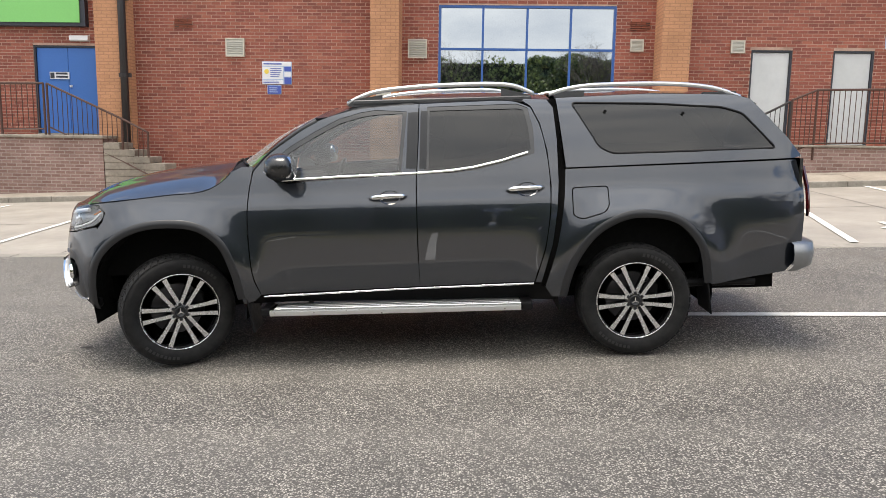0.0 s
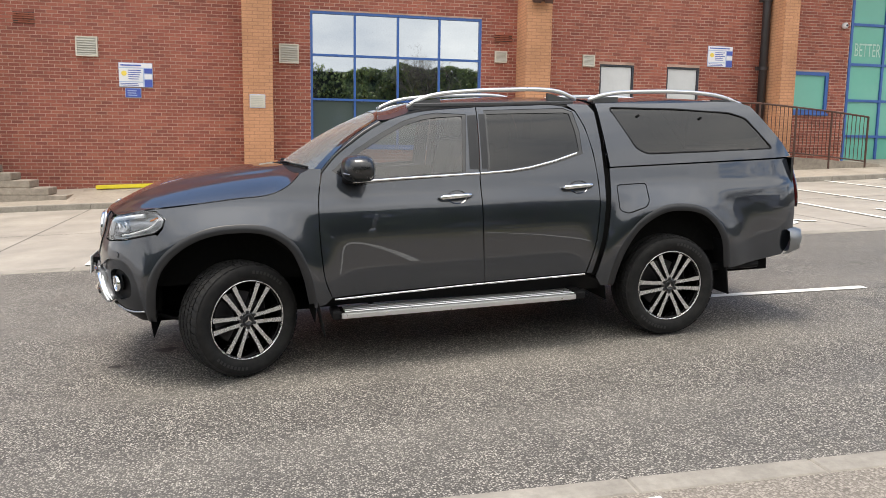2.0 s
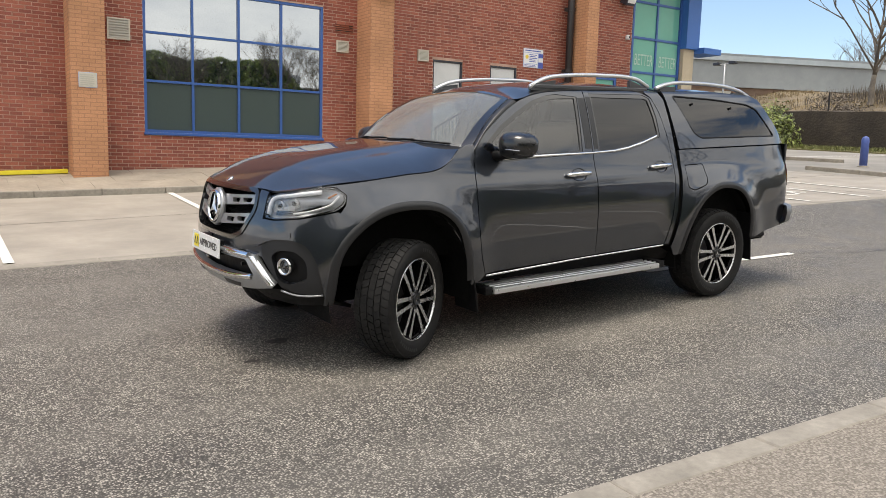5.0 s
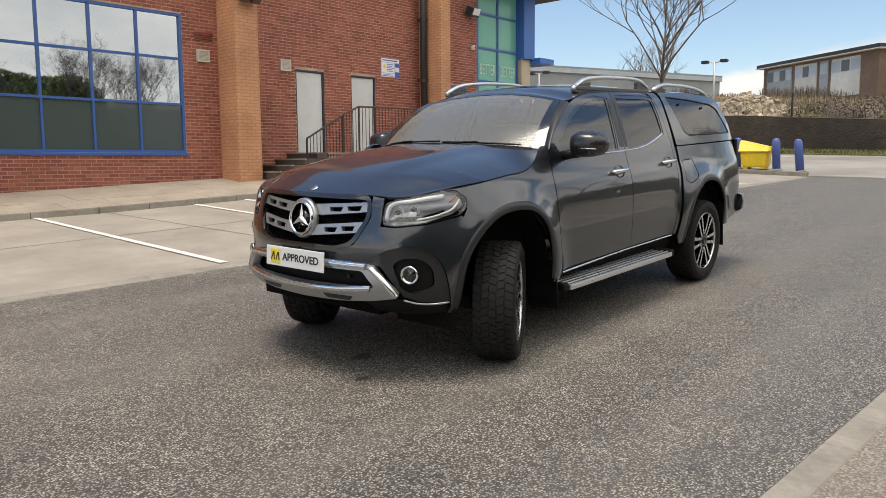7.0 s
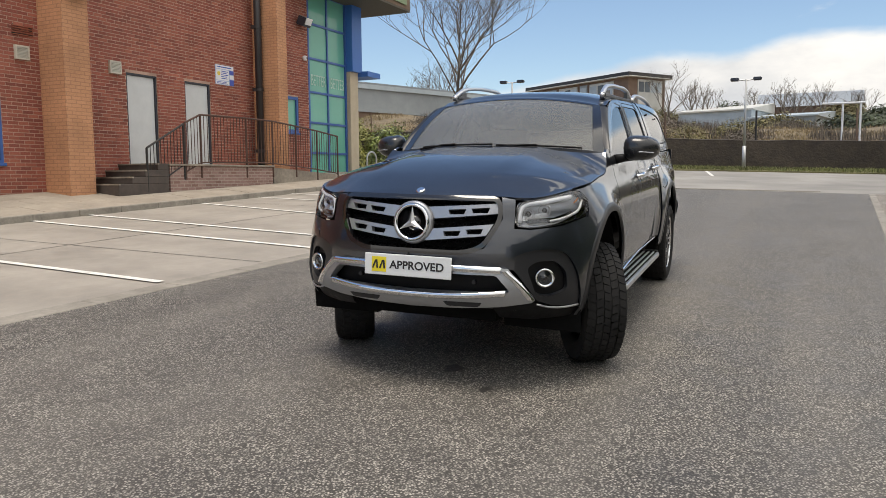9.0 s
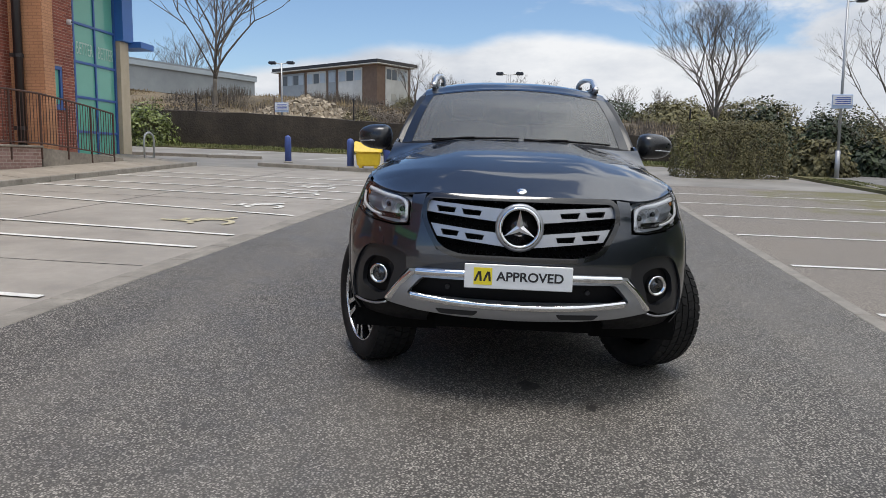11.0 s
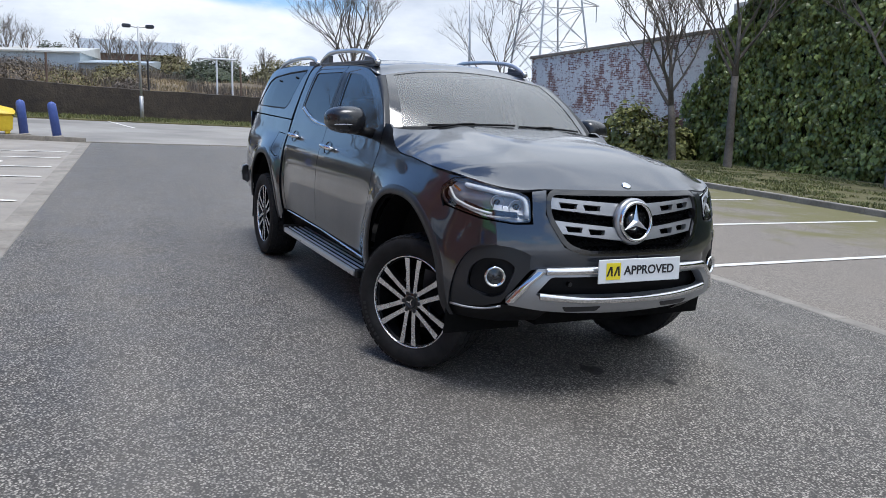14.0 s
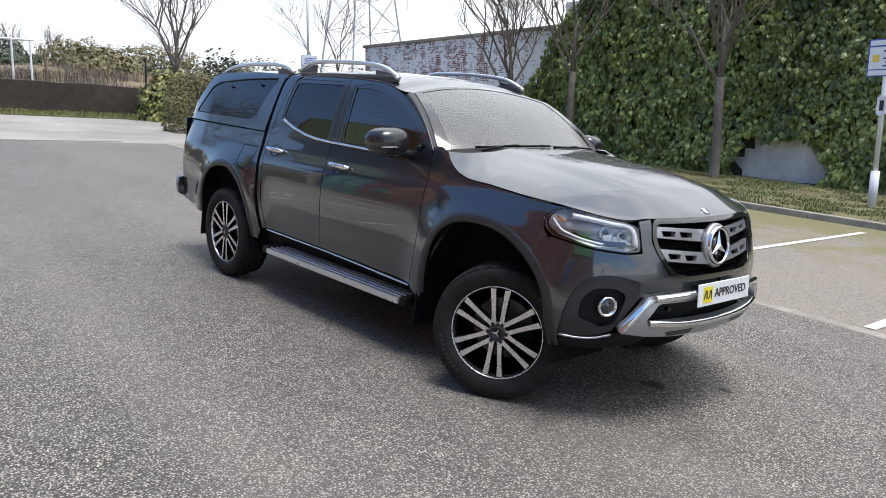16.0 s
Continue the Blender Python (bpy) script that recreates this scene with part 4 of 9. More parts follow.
# glazed shop corner
shop = thing("glazed_corner", Matrix(), "green filmed glass shop corner with blue frame and column", "shopfront")
framed_window(shop, 13.44, 15.62, 1.05, 7.0, (0, 0.50, 1), (0, 0.155, 0.315, 0.475, 0.65, 0.83, 1), WY + 0.02, 0.075, BLUEFRAME, GREENGLASS, False)
part("column", boxed(15.62, 16.22, WY - 0.25, WY + 0.5, 4.75, 7.0), BLUEPAINT, shop, "blue clad column")
part("column", boxed(15.66, 16.16, WY - 0.12, WY + 0.4, 0.6, 4.75, bevel=0.01), STONECOL, shop, "pale stone column")
for xa in (13.62, 14.70):
    cu = bpy.data.curves.new("lettering", "FONT")
    cu.body, cu.size, cu.extrude = "BETTER", 0.34, 0.001
    tmp = bpy.data.objects.new("lettering", cu)
    scene.collection.objects.link(tmp)
    me = bpy.data.meshes.new_from_object(tmp.evaluated_get(bpy.context.evaluated_depsgraph_get()))
    bpy.data.objects.remove(tmp)
    wide = max(v.co.x for v in me.vertices) - min(v.co.x for v in me.vertices)
    me.transform(Matrix.Translation((xa, WY + 0.040, 4.10)) @ Matrix.Rotation(radians(90), 4, "X") @ Matrix.Diagonal((0.80 / wide, 1.45, 1, 1)))
    me.materials.append(FILMTEXT)
    ob = new("lettering", me)
    ob.parent = shop
    tagged(ob, "pale film letters reading BETTER")
bm = bmesh.new()
box(bm, 12.6, 17.6, 17.1, 19.4, 7.0, 8.6)
part("fascia", bm, plain("brown_fascia_edge", (0.16, 0.10, 0.06), 0.6), shop, "brown overhanging fascia")
part("fascia_panel", boxed(12.75, 17.3, 17.06, 17.098, 7.12, 8.5), plain("pale_green_fascia", (0.21, 0.28, 0.16), 0.5), shop, "pale green fascia panel")
part("soffit", boxed(12.6, 17.6, 17.1, 19.4, 6.93, 6.996), plain("dark_soffit", (0.09, 0.08, 0.06), 0.7), shop)
part("canopy", boxed(16.17, 17.0, 18.0, 18.9, 4.62, 4.80), BLUEPAINT, shop, "small blue canopy")
part("stall_riser", boxed(13.42, 15.66, WY - 0.02, WY + 0.3, 0.4, 1.04), BRICK, shop)

# raised landing with steps and rails, right
def rail_panel(name, posts, tops, bars_per, label, mat, drop=1.0, foot=None):
    """Posts at their feet, a top rail that runs through the given heights, thin upright bars and a low rail."""
    r = thing(name, Matrix.Translation(posts[0]), label, "railing")
    o = Vector(posts[0])
    P, T = [Vector(p) - o for p in posts], [Vector(t) - o for t in tops]
    for p, t in zip(P, T):
        bm = bmesh.new()
        tube(bm, [p, t], 0.026, 8)
        part("post", bm, mat, r)
    bm = bmesh.new()
    tube(bm, T, 0.024, 8)
    part("top_rail", bm, mat, r)
    L = [t - Vector((0, 0, drop)) for t in T]
    bm = bmesh.new()
    tube(bm, L, 0.018, 6)
    part("bottom_rail", bm, mat, r)
    me = None
    for i in range(len(T) - 1):
        n = max(2, round((T[i + 1] - T[i]).length / bars_per))
        for k in range(1, n):
            p = T[i].lerp(T[i + 1], k / n)
            if me is None:
                bm = bmesh.new()
                tube(bm, [(0, 0, -drop), (0, 0, 0)], 0.009, 5)
                ob = part("bar", bm, mat, r)
                me = ob.data
            else:
                ob = new("bar", me)
                ob.parent = r
            ob.location = p
    return r


LY = 17.30
land = thing("landing", Matrix(), "brick landing with a concrete top outside the grey doors", "landing", kind="structure")
bm = bmesh.new()
box(bm, 6.35, 10.0, LY, WY - 0.002, 0.3, 1.46)
part("body", bm, DARKBRICK, land)
part("top", boxed(6.30, 10.05, LY - 0.05, WY - 0.004, 1.462, 1.512, bevel=0.01), STEPSTONE, land)
bm = bmesh.new()
vs, _ = box(bm, 10.06, 13.6, LY, WY - 0.002, 0.3, 1.46)
for v in vs:
    if v.co.x > 12 and v.co.z > 1:
        v.co.z = 1.24
part("ramp", bm, STEPSTONE, land)
stairs = thing("steps", Matrix(), "four dark steps up to the landing", "steps", kind="structure")
for i in range(4):
    x0 = 4.90 + i * 0.36
    top = 0.92 + 0.148 * (i + 1)
    part("step", boxed(x0, 6.295, LY - 0.02, WY - 0.004, top - 0.148 if i else 0.5, top, bevel=0.01), DARKSTEP, stairs)
    part("nosing", boxed(x0 - 0.012, x0 + 0.035, LY - 0.03, WY - 0.004, top - 0.028, top + 0.004), STEPSTONE, stairs)
rail_panel("handrail_landing", [(6.84, LY, 1.15), (7.35, LY, 1.19), (8.97, LY, 1.19), (10.03, LY, 1.2), (11.06, LY, 1.2), (12.08, LY, 1.1), (13.15, LY, 1.1)],
           [(6.84, LY, 2.45), (7.35, LY, 2.67), (8.97, LY, 2.70), (10.03, LY, 2.69), (11.06, LY, 2.62), (12.08, LY, 2.54), (13.15, LY, 2.43)], 0.115, "dark brown iron railing round the landing", RUSTMETAL, 1.12)
rail_panel("handrail_steps", [(5.70, LY, 0.88), (6.80, LY, 1.15)], [(5.70, LY, 1.84), (6.80, LY, 2.42)], 0.115, "dark iron railing beside the steps", BLACKMETAL, 0.92)

# raised landing with steps and rails, left
landl = thing("landing", Matrix(), "weathered brick landing below the blue door", "landing", kind="structure")
bm = bmesh.new()
box(bm, -16.0, -8.20, 17.30, WY - 0.002, -0.8, 1.40)
part("body", bm, DARKBRICK, landl)
part("top", boxed(-16.0, -8.16, 17.24, WY - 0.004, 1.402, 1.472, bevel=0.012), STEPSTONE, landl)
stairsl = thing("steps", Matrix(), "worn concrete steps down from the landing", "steps", kind="structure")
for i in range(7):
    top = 1.472 - 0.150 * (i + 1)
    part("step", boxed(-8.19, -8.16 + 0.34 * (i + 1), 17.30 + 0.004 * i, 17.97 - 0.004 * i, top - (0.150 if i < 6 else 0.5), top - 0.002, bevel=0.012), STEPSTONE, stairsl)
rail_panel("handrail_landing", [(-13.0, 17.32, 1.47), (-11.5, 17.32, 1.47), (-10.5, 17.32, 1.47), (-9.50, 17.32, 1.47)], [(-13.0, 17.32, 2.58), (-11.5, 17.32, 2.58), (-10.5, 17.32, 2.59), (-9.50, 17.32, 2.60)], 0.12, "brown iron railing on the landing", RUSTMETAL, 1.0)
rail_panel("handrail_steps", [(-9.42, 17.32, 1.47), (-7.75, 17.32, 1.17), (-7.17, 17.32, 1.00)], [(-9.42, 17.32, 2.60), (-7.75, 17.32, 1.85), (-7.17, 17.32, 1.56)], 0.12, "brown iron railing sloping down the steps", RUSTMETAL, 0.95)

# a yellow bar lies along the foot of the wall
bm = bmesh.new()
box(bm, -5.42, -2.30, 18.24, 18.34, 0.0, 0.085)
for v in bm.verts:
    v.co.z += ground_z(v.co.x, 18.3) + 0.275
bmesh.ops.bevel(bm, geom=bm.edges[:], offset=0.012, segments=2, affect="EDGES")
tagged(link("yellow_bar", bm, surface("yellow_bar_paint", (0.68, 0.58, 0.03), (0.78, 0.68, 0.05), 8.0, (0.4, 0.6), big=0.15, world=True)), "long yellow painted bar lying along the wall foot", "bar")

# cycle hoop by the glazed corner
bm = bmesh.new()
hx, hy = 15.2, 17.5
HZ_ = ground_z(hx, hy) + 0.20
tube(bm, [(hx, hy, HZ_), (hx, hy, HZ_ + 0.55)] + [(hx + 0.30 - 0.30 * math.cos(a), hy, HZ_ + 0.55 + 0.22 * math.sin(a)) for a in (radians(20 * k) for k in range(1, 9))] + [(hx + 0.6, hy, HZ_ + 0.55), (hx + 0.6, hy, HZ_)], 0.03, 8)
tagged(link("cycle_hoop", bm, GREYMETAL, True), "grey tubular cycle hoop on the pavement", "cycle stand")

# ---- the pickup ----
# Its own frame: x runs back from the front axle, y to its right side, z up from the ground.
pickup = thing("pickup_truck", pose(-1.9, 6.35, 0, 1.640, -2.472, 2.581), "dark grey metallic double cab pickup with a matching hard canopy", "pickup truck")


def car_paint():
    m, nodes, links, bsdf = material("dark_grey_metallic_paint")
    vec = place_of(nodes, links)
    flake = nodes.new("ShaderNodeTexVoronoi")
    flake.inputs["Scale"].default_value = 900.0
    links.new(vec, flake.inputs["Vector"])
    sep = nodes.new("ShaderNodeSeparateColor")
    links.new(flake.outputs["Color"], sep.inputs[0])
    col = blend(nodes, links, spread(nodes, links, sep.outputs[0], 0, 1, 0.0, 0.5), (0.021, 0.026, 0.036), (0.072, 0.083, 0.106))
    links.new(col, bsdf.inputs["Base Color"])
    dust = noise_node(nodes, links, vec, 3.0, 6.0)
    links.new(spread(nodes, links, dust, 0.3, 0.7, 0.29, 0.36), bsdf.inputs["Roughness"])
    socket(bsdf, Metallic=0.85, Coat_Weight=1.0, Coat_Roughness=0.012, Coat_IOR=1.75)
    return m


PAINT = car_paint()
SATIN = plain("satin_grey_plastic", (0.016, 0.017, 0.020), 0.34)
BLACKPLASTIC = plain("black_plastic", (0.008, 0.008, 0.009), 0.5)
GLOSSBLACK = plain("gloss_black", (0.008, 0.008, 0.009), 0.12, 0.0, 1.0)
CHROME = plain("chrome", (0.80, 0.81, 0.82), 0.06, 1.0)
SATINALU = plain("satin_aluminium", (0.78, 0.79, 0.80), 0.30, 0.9)
RIBALU = plain("dull_aluminium_rib", (0.30, 0.31, 0.32), 0.40, 0.8)
SILVERPLASTIC = plain("silver_painted_plastic", (0.40, 0.41, 0.43), 0.32, 0.7)
ALLOYFACE = plain("machined_alloy", (0.70, 0.71, 0.72), 0.25, 0.85)
RUBBER = surface("tyre_rubber", (0.010, 0.010, 0.011), (0.026, 0.0255, 0.025), 18.0, (0.6, 0.8), bump=0.2, bscale=80.0, big=0.2)
# near-black: matt black parts, and shade put into gaps, wells and underside
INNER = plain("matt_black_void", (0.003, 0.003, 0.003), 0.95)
CLEARGLASS = pane_glass("clear_side_glass", (0.50, 0.54, 0.54), 0.07)
# the windscreen's pale sky reflection is partly put in as flat grey
SCREENGLASS = pane_glass("windscreen_glass", (0.42, 0.45, 0.44), 0.02, rough=0.20, sky_veil=0.22)
DARKGLASS = pane_glass("privacy_glass", (0.05, 0.05, 0.055), 0.02)
LENS = pane_glass("lamp_lens", (0.9, 0.92, 0.95), 0.03)
LAMPCHROME = plain("lamp_reflector", (0.85, 0.86, 0.88), 0.18, 0.6)
LAMPBACK = plain("lamp_housing_silver", (0.50, 0.52, 0.56), 0.35, 0.2)
FOGBOWL = plain("fog_lamp_bowl", (0.16, 0.17, 0.18), 0.15, 0.9)
LAMPWHITE = plain("daytime_light_strip", (0.85, 0.87, 0.90), 0.25)
LAMPAMBER = plain("amber_marker", (0.75, 0.25, 0.04), 0.3)
TAILRED = plain("tail_lamp_red", (0.08, 0.008, 0.008), 0.12, 0.0, 1.0)
SEATCLOTH = surface("dark_seat_leather", (0.025, 0.025, 0.027), (0.045, 0.045, 0.047), 8.0, (0.5, 0.7), bump=0.2, bscale=60.0)
PLATEWHITE = plain("plate_white", (0.74, 0.76, 0.77), 0.25, 0.0, 0.5)
PLATEBLACK = plain("plate_black", (0.012, 0.012, 0.014), 0.35)
PLATEYELLOW = plain("plate_yellow", (0.80, 0.66, 0.03), 0.35)

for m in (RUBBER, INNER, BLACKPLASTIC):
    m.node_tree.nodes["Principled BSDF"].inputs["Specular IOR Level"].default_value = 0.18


def curve(*pts):
    """A smooth curve through (x, y) pairs."""
    xs, ys = np.array([p[0] for p in pts], float), np.array([p[1] for p in pts], float)
    d = np.diff(ys) / np.diff(xs)
    tg = np.concatenate([[d[0]], (d[1:] + d[:-1]) / 2, [d[-1]]])
    tg[1:-1] = np.where(d[1:] * d[:-1] <= 0, 0, tg[1:-1])

    def f(x):
        x = min(max(x, xs[0]), xs[-1])
        i = min(max(int(np.searchsorted(xs, x)) - 1, 0), len(xs) - 2)
        h = xs[i + 1] - xs[i]
        t = (x - xs[i]) / h
        return (2 * t**3 - 3 * t * t + 1) * ys[i] + (t**3 - 2 * t * t + t) * h * tg[i] + (3 * t * t - 2 * t**3) * ys[i + 1] + (t**3 - t * t) * h * tg[i + 1]

    return f


# plan outline of the nose: way back from the front for each distance from the middle
NOSE = [(-0.858, 0.0), (-0.853, 0.15), (-0.838, 0.30), (-0.808, 0.45), (-0.763, 0.58), (-0.702, 0.69), (-0.616, 0.785), (-0.494, 0.854), (-0.35, 0.886), (-0.2, 0.896)]
_par = list(range(len(NOSE)))
_cx, _cy = curve(*zip(_par, [p[0] for p in NOSE])), curve(*zip(_par, [p[1] for p in NOSE]))
_samples = [(float(_cx(k / 20)), float(_cy(k / 20))) for k in range(20 * (len(NOSE) - 1) + 1)]
# the chart's own measure along that outline, a little stretched towards the nose
_chart = curve(*zip(_par, (-0.915, -0.910, -0.896, -0.868, -0.820, -0.745, -0.64, -0.50, -0.35, -0.2)))
_arc = [0.0]
for k in range(1, len(_samples)):
    _arc.append(_arc[-1] + math.hypot(_chart(k / 20) - _chart((k - 1) / 20), _samples[k][1] - _samples[k - 1][1]))
LC = _arc[-1]


def V(x):
    """The body's chart: the way round the plan outline from the nose's middle, to x on the flank."""
    if x >= -0.2:
        return LC + 0.2 + x
    return float(np.interp(x, [p[0] for p in _samples], _arc))


def VY(y):
    """The same, to a distance from the middle on the nose."""
    return float(np.interp(abs(y), [p[1] for p in _samples], _arc)) * (1 if y >= 0 else -1)


flank = curve((0.25, -0.075), (0.36, -0.05), (0.50, -0.022), (0.65, -0.006), (0.82, 0.0), (0.98, -0.008), (1.06, -0.022), (1.14, -0.050), (1.25, -0.082), (1.40, -0.128), (1.55, -0.180), (1.66, -0.224), (1.72, -0.262), (1.80, -0.34))
nose_lean = curve((0.25, -0.26), (0.36, -0.16), (0.45, -0.045), (0.54, -0.005), (0.70, 0.0), (0.80, -0.006), (0.875, -0.020), (0.95, -0.042), (1.06, -0.078), (1.14, -0.15), (1.3, -0.3))
tail = curve((3.6, 0.0), (3.9, -0.006), (4.1, -0.022), (4.22, -0.045), (4.32, -0.09), (4.5, -0.2))


def smooth01(a, b, x):
    t = min(max((x - a) / (b - a), 0.0), 1.0)
    return t * t * (3 - 2 * t)


def skin(v, z, off=0.0):
    """A point of the body's skin."""
    s, sg = abs(v), 1 if v >= 0 else -1
    if s < LC:
        x, y = float(np.interp(s, _arc, [p[0] for p in _samples])), float(np.interp(s, _arc, [p[1] for p in _samples]))
        e = 0.02
        x2, y2 = float(np.interp(min(s + e, LC), _arc, [p[0] for p in _samples])), float(np.interp(min(s + e, LC), _arc, [p[1] for p in _samples]))
        x1, y1 = float(np.interp(s - e, _arc, [p[0] for p in _samples])) if s > e else x, float(np.interp(abs(s - e), _arc, [p[1] for p in _samples])) * (1 if s > e else -1)
        tx, ty = x2 - x1, y2 - y1
        n = math.hypot(tx, ty) or 1
        nx, ny = -ty / n, tx / n
        w = smooth01(0.55, LC, s)
        o = nose_lean(z) * (1 - w) + flank(z) * w
    else:
        x, y, nx, ny = s - LC - 0.2, 0.895, 0.0, 1.0
        o = flank(z) + (tail(x) if x > 3.6 else 0.0)
    for cx, cz, amp in ((0.04, 0.42, 0.050), (3.16, 0.42, 0.052)):
        d = math.hypot(x - cx, (z - cz) * 1.0)
        if d < 0.95 and z < 1.2:
            o += amp * (math.exp(-(((d - 0.52) / 0.15) ** 2)) if d > 0.52 else 1.0) * smooth01(1.2, 0.95, z) * smooth01(0.25, 0.45, z)
    o += off
    return Vector((x + nx * o, (y + ny * o) * sg, z))


def mapped(name, polys, fn, mat, parent, step=0.05, flange=0.016, label="", mat_index=None):
    """A sheet of the surface fn(u, w), cut to the first outline (less the others), its rim turned in."""
    tris = []
    outs = [[Vector((p[0], p[1], 0)) for p in poly] for poly in polys]
    flat = [p for poly in outs for p in poly]
    bm = bmesh.new()
    vs = [bm.verts.new(p) for p in flat]
    from_tess = tessellate(outs)
    for t in from_tess:
        if len({*t}) == 3:
            try:
                bm.faces.new([vs[i] for i in t])
            except ValueError:
                pass
    us, ws = [p.x for p in flat], [p.y for p in flat]
    for lo, hi, ax in ((min(us), max(us), 0), (min(ws), max(ws), 1)):
        n = int((hi - lo) / step)
        for k in range(1, n + 1):
            c = lo + (hi - lo) * k / (n + 1)
            no = (1, 0, 0) if ax == 0 else (0, 1, 0)
            bmesh.ops.bisect_plane(bm, geom=bm.verts[:] + bm.edges[:] + bm.faces[:], dist=1e-5, plane_co=(c, c, 0), plane_no=no)
    bmesh.ops.remove_doubles(bm, verts=bm.verts[:], dist=2e-4)
    bmesh.ops.dissolve_degenerate(bm, edges=bm.edges[:], dist=1e-4)
    bm.normal_update()
    for f in bm.faces:
        if f.normal.z < 0:
            f.normal_flip()
    bm.verts.index_update()
    verts, normals, faces = [], [], []
    e = 2e-3
    for v in bm.verts:
        u, w = v.co.x, v.co.y
        p = fn(u, w)
        n = (fn(u + e, w) - fn(u - e, w)).cross(fn(u, w + e) - fn(u, w - e))
        n = n.normalized() if n.length > 1e-12 else Vector((0, 0, 1))
        verts.append(p)
        normals.append(n)
    faces = [[v.index for v in f.verts] for f in bm.faces]
    return finish(name, verts, normals, faces, [(ed.verts[0].index, ed.verts[1].index) for ed in bm.edges if ed.is_boundary], mat, parent, flange, label, bm)


def tessellate(outs):
    from mathutils import geometry
    return geometry.tessellate_polygon(outs)


def finish(name, verts, normals, faces, rim, mat, parent, flange, label, bm=None):
    if bm is not None:
        bm.free()
    # outward means away from the middle of the car
    mid = Vector((1.7, 0, 0.7))
    tot = sum(((p - mid).dot(n) for p, n in zip(verts, normals)))
    if tot < 0:
        normals = [-n for n in normals]
        faces = [f[::-1] for f in faces]
    if flange:
        n0 = len(verts)
        ring = sorted({i for r in rim for i in r})
        at = {i: n0 + 2 * k for k, i in enumerate(ring)}
        zero = Vector((0, 0, 0))
        for i in ring:
            verts += [verts[i].copy(), verts[i] - normals[i] * flange]
            normals += [zero, zero]
        for a, b in rim:
            faces.append([at[a], at[b], at[b] + 1, at[a] + 1])
    me = bpy.data.meshes.new(name)
    me.from_pydata([tuple(v) for v in verts], [], faces)
    me.materials.append(mat)
    me.polygons.foreach_set("use_smooth", [True] * len(me.polygons))
    me.normals_split_custom_set_from_vertices([tuple(n) for n in normals])
    ob = new(name, me)
    ob.parent = parent
    return tagged(ob, label) if label else ob


def patch(name, fn, na, nb, mat, parent, flange=0.0, label=""):
    """A sheet over the unit square of fn(a, b)."""
    verts, normals, faces = [], [], []
    e = 1e-3
    for i in range(na + 1):
        for j in range(nb + 1):
            a, b = i / na, j / nb
            a0, a1, b0, b1 = max(a - e, 0), min(a + e, 1), max(b - e, 0), min(b + e, 1)
            n = (fn(a1, b) - fn(a0, b)).cross(fn(a, b1) - fn(a, b0))
            verts.append(fn(a, b))
            normals.append(n.normalized() if n.length > 1e-14 else Vector((0, 0, 1)))
    q = nb + 1
    for i in range(na):
        for j in range(nb):
            faces.append([i * q + j, (i + 1) * q + j, (i + 1) * q + j + 1, i * q + j + 1])
    rim = [(i * q, (i + 1) * q) for i in range(na)] + [(i * q + nb, (i + 1) * q + nb) for i in range(na)] + [(j, j + 1) for j in range(nb)] + [(na * q + j, na * q + j + 1) for j in range(nb)]
    return finish(name, verts, normals, faces, rim, mat, parent, flange, label)


def rounded(pts, r=0.03, n=4):
    """The outline with its corners rounded."""
    out = []
    P = [Vector(p) for p in pts]
    for i, p in enumerate(P):
        a, b = P[i - 1], P[(i + 1) % len(P)]
        ra, rb = min(r, (a - p).length * 0.45), min(r, (b - p).length * 0.45)
        s, t = p + (a - p).normalized() * ra, p + (b - p).normalized() * rb
        for k in range(n + 1):
            f = k / n
            out.append(tuple((1 - f) ** 2 * s + 2 * f * (1 - f) * p + f * f * t))
    return out


def arc_pts(pts, n=40):
    """Points along a smooth line through the given ones."""
    par = [0.0]
    for a, b in zip(pts, pts[1:]):
        par.append(par[-1] + math.hypot(b[0] - a[0], b[1] - a[1]))
    fx, fy = curve(*zip(par, [p[0] for p in pts])), curve(*zip(par, [p[1] for p in pts]))
    return [(float(fx(par[-1] * k / n)), float(fy(par[-1] * k / n))) for k in range(n + 1)]


def flankpoly(pts, sg):
    return [(sg * V(x), z) for x, z in pts]


G_ = 0.0035  # half a panel gap
ARCH_F = arc_pts([(-0.475, 0.36), (-0.461, 0.488), (-0.418, 0.716), (-0.322, 0.846), (-0.163, 0.943), (0.06, 0.980), (0.282, 0.950), (0.422, 0.845), (0.501, 0.653), (0.535, 0.46)], 36)
ARCH_R = arc_pts([(2.672, 0.42), (2.70, 0.55), (2.766, 0.706), (2.906, 0.871), (3.163, 0.966), (3.421, 0.920), (3.573, 0.759), (3.634, 0.492)], 36)
SEAM = arc_pts([(-0.50, 1.108), (-0.308, 1.124), (0.073, 1.158), (0.33, 1.184), (0.437, 1.240), (0.500, 1.302)], 24)
DOORTOP = arc_pts([(0.640, 1.300), (0.700, 1.372), (0.829, 1.470), (1.064, 1.613), (1.293, 1.678), (1.519, 1.700), (1.744, 1.709), (2.118, 1.716), (2.40, 1.706), (2.49, 1.668)], 40)
F_EDGE = arc_pts([(0.664, 0.479), (0.622, 0.60), (0.606, 0.75), (0.600, 0.95), (0.612, 1.17), (0.640, 1.300)], 16)
SPLIT = [(1.722, 0.505), (1.717, 0.75), (1.716, 0.92), (1.718, 1.216), (1.735, 1.45), (1.747, 1.709)]
